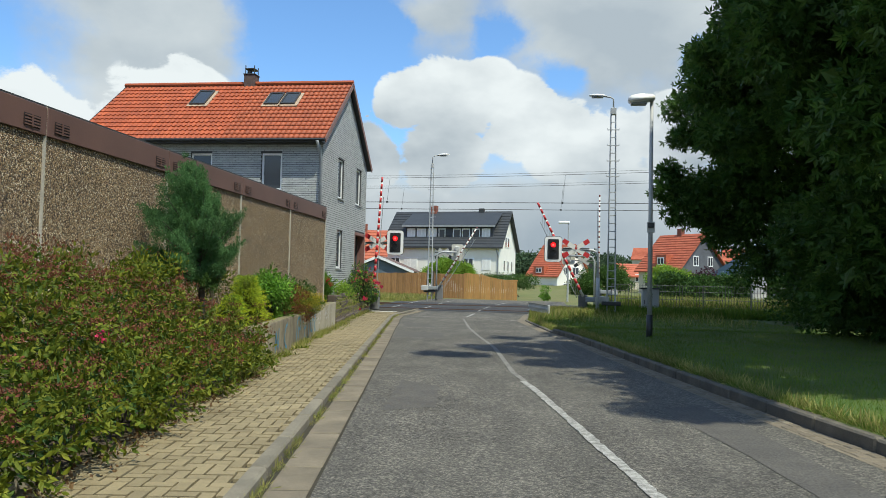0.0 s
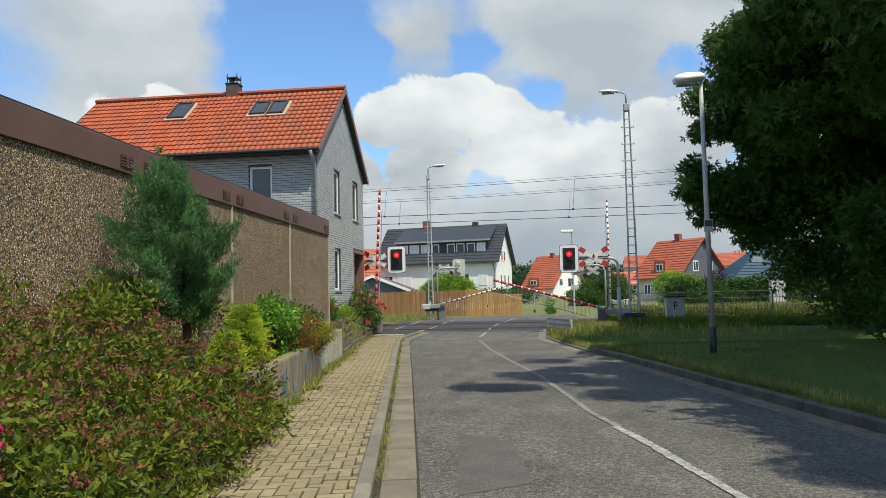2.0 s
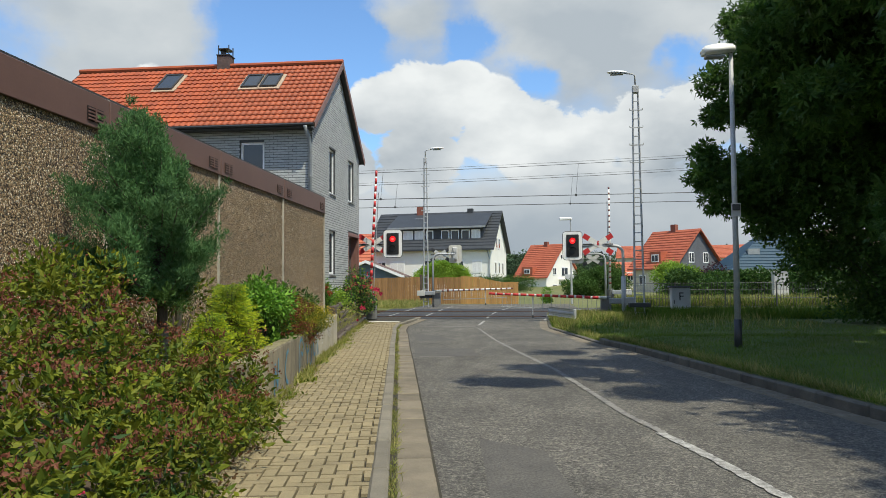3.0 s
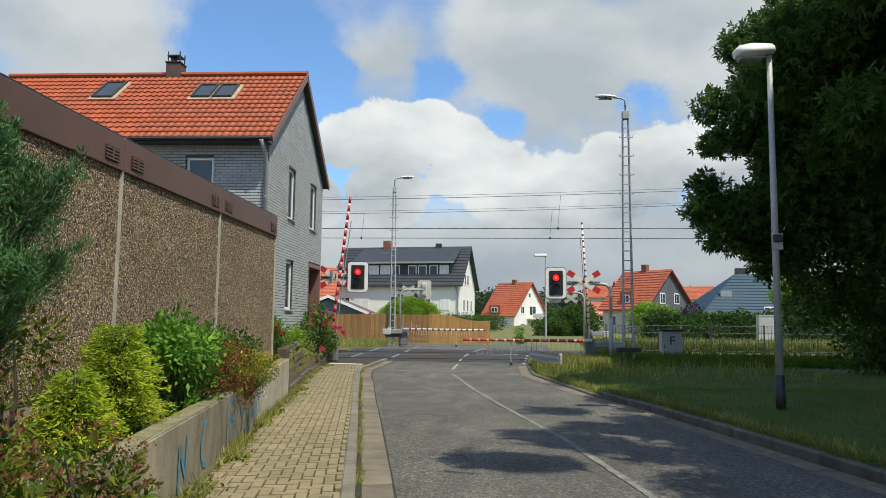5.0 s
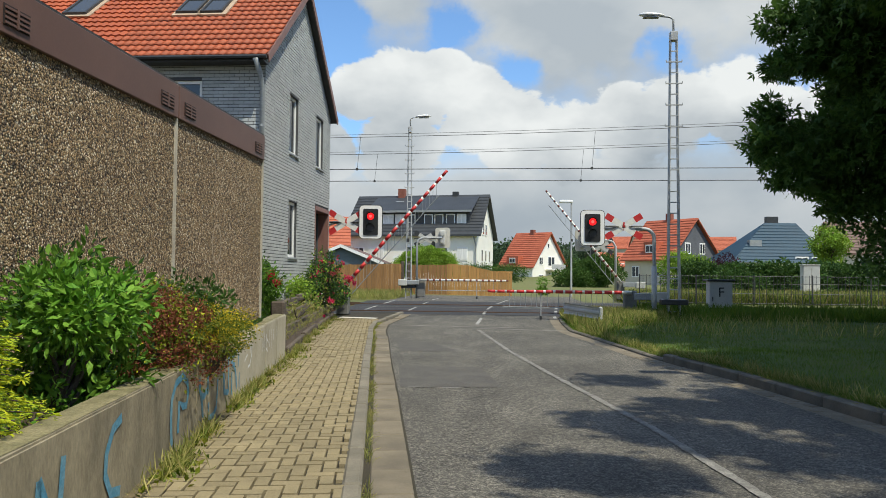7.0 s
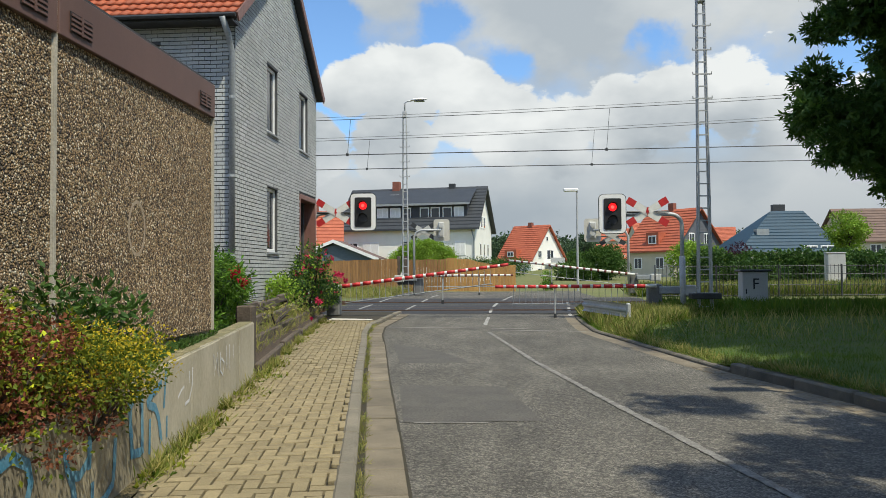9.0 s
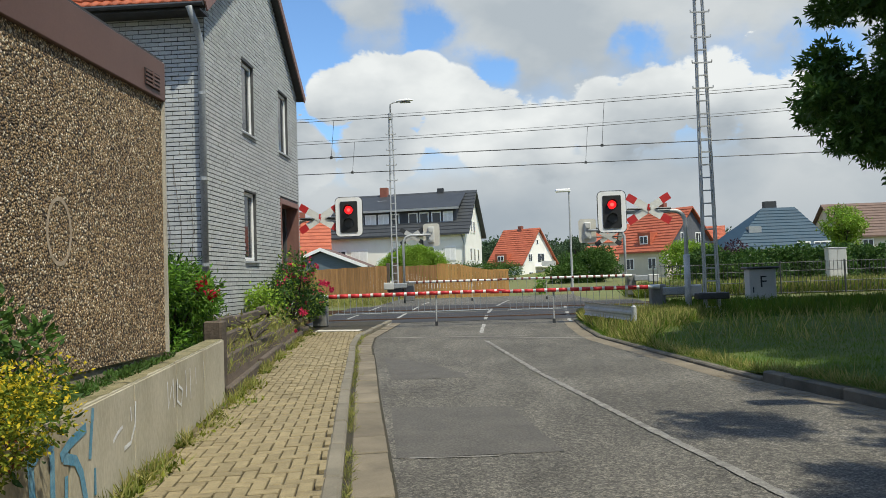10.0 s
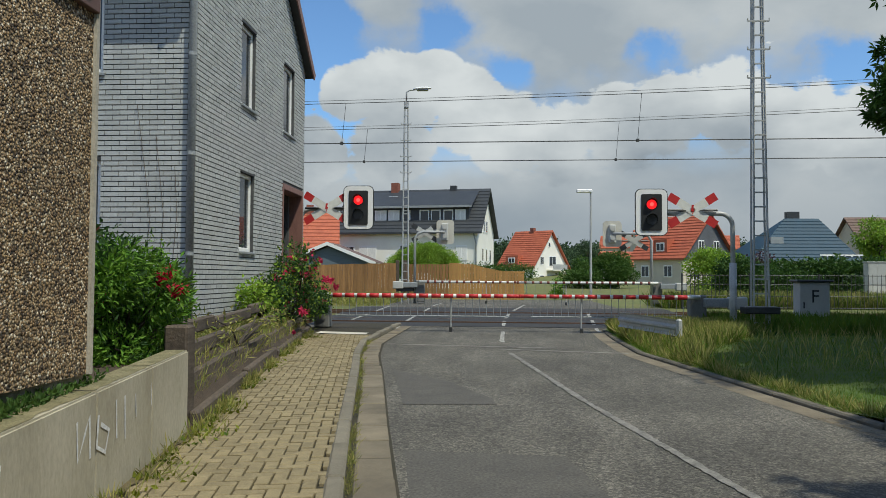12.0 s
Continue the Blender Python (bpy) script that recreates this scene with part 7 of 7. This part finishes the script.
shrub("tall_weed", "white flowering weed above the spiraea", [(-3.75, 8.4, 0.75, 0.16, 1.2), (-3.8, 8.7, 0.6, 0.2, 1.2), (-3.9, 8.1, 0.7, 0.2, 1.1)], 1500, 0.07, LANCE, LF_SPIREA, 0.7, 3, (("flower_head", PETAL_WHITE, 0.02, 0.03, OVAL, True),), (-3.8, 8.4, 0.3))


def ground_cover(name, label, n, place, size, shape, material, wild=0.5, group=""):
    p = np.array([place() for _ in range(n)])
    up = np.tile(np.array((0, 0, 1.0)), (n, 1))
    s = leaves(name, p, up, size, shape, material, None, wild, 0.5)
    return tagged(s, label, "grass" if "grass" in name else "ground cover", group, "stuff")


def in_bed():
    y = RNG.uniform(8.9, 17.6)
    x = wall_x(y) - 0.2 - RNG.random() * max(0.15, (wall_x(y) - 0.2 + 5.3))
    return (x, y, bed_z(x, y) + RNG.uniform(-0.02, 0.1))


ground_cover("ground_cover", "low bright green ground cover behind the wall", 9000, in_bed, 0.04, OVAL, LF_GREEN, 0.9)
ground_cover("ground_cover", "low olive and yellow stonecrop behind the wall", 9000, in_bed, 0.035, OVAL, LF_SPIREA, 0.9)
ground_cover("ground_cover", "low olive and yellow stonecrop behind the wall", 3500, in_bed, 0.03, OVAL, LF_GOLD, 0.9)


def over_wall():
    y = RNG.choice((15.3, 15.6, 16.4, 16.8, 17.3)) + 0.2 * RNG.normal()
    return (wall_x(y) - 0.12 - 0.16 * RNG.random(), y, float(np.interp(y, (8.8, 19.4), (0.67, 0.785))) + 0.07 * RNG.random() - 0.03)


ground_cover("ground_cover", "small leafy plants creeping onto the wall top", 2600, over_wall, 0.036, BROAD, LF_HEDGE, 0.8)
# corner plants by the house
peony = heap(-6.15, 19.5, 1.0, 0.5, 0.75, 0.55, 34, 0.18, 0.28, 1.0, 0.5) + heap(-6.4, 20.4, 1.2, 0.4, 0.5, 0.5, 12, 0.16, 0.25, 1.0)
shrub("peony_bush", "lush green shrub with red blooms between garage and house", peony, 6000, 0.075, LANCE, LF_GREEN, 0.7, 14, (("dark_leaf", LF_DARK, 0.2, 0.07, LANCE, False),), (-6.2, 19.6, 0.6))


def bloom(at, r, material, label):
    f = thing("rose_bloom", label, "flower", "rose blooms")
    p = np.tile(np.array(at), (26, 1)) + 0.25 * r * RNG.normal(size=(26, 3))
    leaves("petals", p, RNG.normal(size=(26, 3)), r, OVAL, material, f, 0.3)


for at in ((-5.75, 19.75, 1.45), (-5.68, 19.8, 1.3), (-5.8, 19.7, 1.38)):
    bloom(at, 0.09, PETAL_RED, "deep red rose bloom above the green shrub")
for at in ((-6.35, 19.2, 1.75), (-6.2, 19.1, 1.28), (-6.1, 19.2, 1.25)):
    bloom(at, 0.06, PETAL_PINK, "pink rose bloom above the green shrub")
rose_dark = heap(-6.3, 19.35, 1.5, 0.35, 0.35, 0.35, 10, 0.12, 0.2, 1.0)
shrub("rose_bush", "dark leaved rose with thin shoots at the house corner", rose_dark, 1500, 0.07, OVAL, LF_DARK, 0.8, 10, (("red_leaf", LF_RED, 0.12, 0.06, OVAL, True),), (-6.3, 19.4, 0.7))
rose = heap(-7.15, 29.2, 1.15, 0.5, 0.8, 0.9, 30, 0.2, 0.34, 1.0) + heap(-7.25, 28.0, 0.95, 0.35, 0.5, 0.45, 10, 0.2, 0.3, 1.0)
shrub("rose_bush", "rose bush with red blooms at the pavement's end", rose, 1300, 0.085, OVAL, LF_DARK, 0.8, 14, (("light_leaf", LF_LIGHT, 0.3, 0.08, OVAL, False), ("flower_head", PETAL_PINK, 0.012, 0.06, OVAL, False)), (-7.15, 29.2, 0.5))
for k in range(16):
    bloom((-6.75 + 0.25 * RNG.normal(), 29.3 + 0.5 * RNG.normal(), 1.35 + 0.4 * RNG.normal()), 0.075, PETAL_PINK, "pinkish red rose bloom on the rose bush")
low = heap(-7.3, 27.2, 0.95, 0.3, 0.8, 0.3, 14, 0.16, 0.26, 1.0)
shrub("leafy_shrub", "light green shrub above the timber edging", low, 1600, 0.08, OVAL, LF_LIGHT, 0.8, 8, (), (-7.2, 27.2, 0.6))
bank = heap(-6.2, 23.0, 0.75, 0.25, 2.6, 0.2, 22, 0.12, 0.2, 0.8)
shrub("bank_weed", "grass and weeds growing between the timber edging", bank, 550, 0.09, LANCE, GRASS_TALL, 0.6, 4, (), (-6.2, 23, 0.5))
climber = thing("climbing_stem", "thin climbing shoots on the grey brick wall", "climber")
for k in range(3):
    x = -8.35 + 0.22 * k
    part("shoot", tube_bm([(x, 24.66, 0.9), (x + 0.1, 24.68, 2.4), (x - 0.15 + 0.1 * k, 24.68, 4.2 - 0.5 * k)], 0.0045, 4), SLEEPER, climber)
p = np.array([(-8.2 + 0.12 * RNG.normal(), 24.62, 0.9 + 1.3 * RNG.random()) for _ in range(90)])
leaves("climber_leaf", p, np.tile(np.array((0, -0.6, 0.5)), (90, 1)), 0.05, OVAL, LF_LIGHT, climber, 0.6)["kind"] = "stuff"


# grass on the lawn, tall grass at the crossing, weeds at the pavement
def on_lawn():
    y = RNG.uniform(3, 31)
    x = kerb_r(y) + 0.14 + 9.0 * RNG.random() ** 1.8
    return (x, y, lawn_z(x, y) - 0.02)


ground_cover("lawn_grass", "short mown grass on the verge", 190000, on_lawn, 0.075, BLADE, GRASS, 0.55)


def kerb_edge():
    y = RNG.uniform(2, 27)
    x = kerb_r(y) + 0.12 + abs(0.12 * RNG.normal())
    return (x, y, lawn_z(x, y) - 0.02)


ground_cover("verge_grass", "longer yellowing grass along the kerb", 7000, kerb_edge, 0.15, BLADE, GRASS_TALL, 0.5)


def tall_place():
    while True:
        y = 32.6 - 9.0 * RNG.random() ** 1.7
        x = kerb_r(y) + 0.2 + 7.5 * RNG.random() ** 1.5
        if x < 1.6 and y < 29.6 and RNG.random() < 0.75:
            continue
        if noise.noise((x * 0.8, y * 0.8, 3.0)) < -0.05 + 0.35 * RNG.normal():
            continue
        if x < 0.6 + 0.5 * max(0.0, y - 25.5) or RNG.random() < 0.04:
            return (x, y, lawn_z(x, y) - 0.02)


ground_cover("tall_grass", "tall seeding grass by the crossing", 24000, tall_place, 0.28, THIN_BLADE, GRASS_TALL, 0.25)
ground_cover("tall_grass", "tall seeding grass by the crossing", 12000, tall_place, 0.24, THIN_BLADE, GRASS, 0.3)


def rail_side():
    x = RNG.uniform(4, 36)
    return (x, RNG.uniform(43.2, 47), 0.2)


ground_cover("tall_grass", "tall sunlit grass behind the wire fence", 26000, rail_side, 0.55, THIN_BLADE, GRASS_TALL, 0.3)
ground_cover("tall_grass", "green weedy grass behind the wire fence", 30000, rail_side, 0.5, THIN_BLADE, GRASS, 0.35)


def left_side():
    x = RNG.uniform(-16, -7.0)
    return (x, RNG.uniform(42.6, 52), 0.25)


ground_cover("tall_grass", "dry grass in front of the board fence", 12000, left_side, 0.34, THIN_BLADE, GRASS_TALL, 0.35)


def weed_row():
    y = RNG.uniform(4.0, 31.0)
    while noise.noise((y * 1.1, 7.0, 0.0)) + 0.5 * noise.noise((y * 4.0, 3.0, 0.0)) < 0.12 * RNG.normal() + 0.05:
        y = RNG.uniform(4.0, 31.0)
    x = walk_l(y) + 0.03 + abs(0.11 * RNG.normal()) * (0.5 + abs(noise.noise((y * 0.7, 2.0, 0.0))) * 2)
    return (x, y, K + 0.0)


ground_cover("pavement_weed_grass", "small weeds along the foot of the wall", 5000, weed_row, 0.12, THIN_BLADE, GRASS_TALL, 0.6)
ground_cover("pavement_weed", "small leafy weeds along the foot of the wall", 4200, weed_row, 0.045, OVAL, LF_SPIREA, 0.9)


def on_bank():
    y = RNG.uniform(19.7, 31.5)
    x = bed_edge(y) - 0.12 - 1.6 * RNG.random()
    return (x, y, bed_z(x, y) - 0.01)


ground_cover("bank_grass", "yellow-green grass on the garden bank", 12000, on_bank, 0.15, BLADE, GRASS_TALL, 0.5)


structure(strip("dirt_fringe", lambda y: walk_l(y) - 0.02, lambda y: walk_l(y) + 0.05 + 0.12 * abs(noise.noise((y * 1.3, 4.0, 0.0))) + 0.07 * abs(noise.noise((y * 6.0, 1.0, 0.0))), list(np.linspace(0, 31, 420)), lambda x, y: road_z(x, y) + K + 0.009,
                mat("dry_soil", (0.15, 0.115, 0.06), (0.085, 0.075, 0.03), 14, 0.95, 0.8, 70, grain=0.5)), "dry soil and moss along the edge of the pavement")


def lawn_end():
    x = 2.6 + 12.0 * RNG.random() ** 1.3
    y = 33.3 - 2.6 * RNG.random() ** 2
    return (x, y, lawn_z(x, y) - 0.02)


ground_cover("tall_grass", "dark tall grass and weeds at the far end of the lawn", 16000, lawn_end, 0.36, THIN_BLADE, GRASS, 0.3)
ground_cover("tall_weed_patch", "leafy weeds at the far end of the lawn", 6000, lawn_end, 0.1, OVAL, LF_DARK, 0.9)
shrub("rose_bush", "dark overgrown shrub round the foot of the barrier", heap(-7.3, 31.5, 0.75, 0.4, 0.6, 0.5, 20, 0.16, 0.28), 2600, 0.07, OVAL, LF_DARK, 0.8, 8, (("light_leaf", LF_LIGHT, 0.2, 0.06, OVAL, False),), (-7.3, 31.5, 0.3))


def gutter_weed():
    y = RNG.uniform(1.0, 30.0)
    while noise.noise((y * 1.4, 11.0, 0.0)) + 0.6 * noise.noise((y * 5.0, 5.0, 0.0)) < 0.1 * RNG.normal():
        y = RNG.uniform(1.0, 30.0)
    return (kerb_l(y) + 0.158 + 0.024 * RNG.normal(), y, 0.004)


ground_cover("gutter_weed_grass", "tufts of weed in the gutter joint", 5200, gutter_weed, 0.07, THIN_BLADE, GRASS_TALL, 0.8)


def litter():
    y = RNG.uniform(1, 9)
    return (walk_l(y) + 0.1 + abs(0.16 * RNG.normal()), y, K + 0.012)


ground_cover("leaf_litter", "brown fallen leaves on the pavement's edge", 900, litter, 0.035, OVAL, DRY, 2.0)

# hedges and trees beyond the tracks
hx = []
for x in np.arange(9.0, 36, 0.8):
    hx.append((x, 50.5 + 0.5 * RNG.normal(), 0.9 + 0.2 * RNG.random(), RNG.uniform(0.7, 1.0), 0.9))
    hx.append((x, 51.0 + 0.3 * RNG.normal(), 1.75 + 0.12 * RNG.normal(), RNG.uniform(0.55, 0.8), 0.8))
shrub("hedge", "ivy-covered hedge in front of the houses", hx, 1500, 0.15, OVAL, LF_HEDGE, 0.8, 8, (("dark_leaf", LF_DARK, 0.5, 0.17, OVAL, False),), (20, 52.2, 0.3), "hedge")
shrub("bush", "light green garden bush in front of the houses", heap(10.0, 58, 1.7, 1.7, 1.2, 1.2, 26, 0.5, 0.8), 900, 0.15, OVAL, LF_LIGHT, base=(10.2, 58, 0.3))
shrub("bush", "purple-leaved garden shrub in front of the blue roof", heap(13.2, 60, 2.0, 0.9, 0.8, 1.1, 18, 0.4, 0.65), 900, 0.15, OVAL, LF_PURPLE, base=(12.8, 60, 0.3))
tree("garden_tree", "light green young tree beside the blue roof", (20.3, 60, 0.3), 5.0, 0.12, heap(20.3, 60, 3.9, 0.95, 0.95, 1.9, 24, 0.4, 0.65), 900, 0.15, OVAL, LF_LIGHT, 10)
shrub("bush", "round clipped green bush behind the board fence", heap(-6.9, 58.0, 1.9, 1.9, 1.3, 1.25, 50, 0.4, 0.62, 0.9, 0.4, -0.3), 3000, 0.09, OVAL, LF_LIGHT, base=(-6.9, 58.0, 0.3))
shrub("hedge", "clipped low hedge behind the board fence", [(x, 66.0, 1.7, 0.8, 0.8) for x in np.arange(-4.6, -0.2, 0.5)], 1500, 0.11, OVAL, LF_HEDGE, 0.8, 4, (), (-1.5, 66, 0.3), "hedge")
shrub("bush", "dark green bush at the end of the board fence", heap(0.75, 54.5, 0.75, 0.25, 0.3, 0.4, 9, 0.25, 0.38), 1200, 0.1, OVAL, LF_GREEN, base=(1.0, 54.5, 0.3))
for k in range(16):
    x = -3 + k * 1.2 + RNG.normal()
    y = 146 + 6 * RNG.normal()
    h = RNG.uniform(5, 8)
    tree("garden_tree", "dark green garden tree between the distant houses", (x, y, 0.6), h * 0.8, 0.15, heap(x, y, h * 0.55, 2.0, 1.8, h * 0.4, 20, 0.7, 1.2), 260, 0.28, OVAL, LF_FAR, 6, group="garden trees")
shrub("bush", "overgrown green shrubs beside the far street lamp", heap(6.8, 82, 1.7, 3.0, 1.5, 1.7, 40, 0.6, 1.0), 900, 0.18, OVAL, LF_HEDGE, base=(7.0, 82, 0.3))
far = []
for k in range(230):
    x, y = RNG.uniform(-170, 230), RNG.uniform(230, 380)
    far.append((x, y, far_ground(x, y) + RNG.uniform(2, 5), RNG.uniform(3, 5.5), 1.0))
for q in heap(-3.5, 150, 3.6, 2.4, 2, 3.4, 22, 1.0, 1.7):
    far.append(q)
p, d = clump_points(far, 34, 0.4)
tagged(leaves("distant_woods", p, d, 1.0, OVAL, LF_FAR, None, 0.9), "hazy dark green woods on the hills", "woods", "", "stuff")


# ---- pieces: pavers, bricks, tiles ----
def lay_pavers():
    """Herringbone blocks, 20 x 10 cm, along the pavement's line."""
    u = 0.104
    ang = math.atan(-DIRX)
    c, s = math.cos(ang), math.sin(ang)
    ox, oy = -1.05, 0.0
    meshes = []
    for w, l in ((2, 1), (1, 2)):
        bm = box_bm(0.0065, w * u - 0.0065, 0.0065, l * u - 0.0065, -0.05, 0.0, 0.005)
        me = bpy.data.meshes.new("paver")
        bm.to_mesh(me)
        bm.free()
        me.materials.append(PAVER)
        meshes.append(me)
    cube = np.array([(0, 0, 0), (1, 0, 0), (1, 1, 0), (0, 1, 0), (0.02, 0.02, 1), (0.98, 0.02, 1), (0.98, 0.98, 1), (0.02, 0.98, 1)], float)
    quads = np.array([(4, 5, 6, 7), (0, 1, 5, 4), (1, 2, 6, 5), (2, 3, 7, 6), (3, 0, 4, 7)])
    restv, restf, made = [], [], 0
    for j in range(-90, 305):
        for i in range(-24, 22):
            for kind, hit in ((0, (i - j) % 4 == 0), (1, (i - j) % 4 == 3)):
                if not hit:
                    continue
                w, l = ((2, 1), (1, 2))[kind]
                x, y = i * u, j * u
                cx, cy = x + w * u / 2, y + l * u / 2
                wx, wy = ox + c * cx - s * cy, oy + s * cx + c * cy
                if not (walk_l(wy) + 0.0 < wx < kerb_l(wy) + (0.03, 0.08)[kind]) or wy > 30.5 or wy < -8:
                    continue
                px, py = ox + c * x - s * y, oy + s * x + c * y
                z = rise(wy) + K + 0.004 * RNG.uniform(-1, 1)
                if 14.6 < wy < 20.0 and made < 300:
                    ob = new("paver", meshes[kind])
                    ob.parent = pavement
                    ob.matrix_local = pose(px, py, z, 0, 0, math.degrees(ang))
                    made += 1
                else:
                    q = cube * np.array((w * u - 0.012, l * u - 0.012, 0.05)) + np.array((x + 0.006, y + 0.006, 0))
                    q2 = np.stack((ox + c * q[:, 0] - s * q[:, 1], oy + s * q[:, 0] + c * q[:, 1], q[:, 2] + z - 0.05), 1)
                    restf.append(quads + len(restv) * 8)
                    restv.append(q2)
    ob = mesh_np("block_paving", np.concatenate(restv), np.concatenate(restf), PAVER_REST, pavement, "beige concrete blocks in herringbone")
    ob["kind"] = "stuff"


lay_tiles()
lay_bricks()
lay_pavers()
motions()
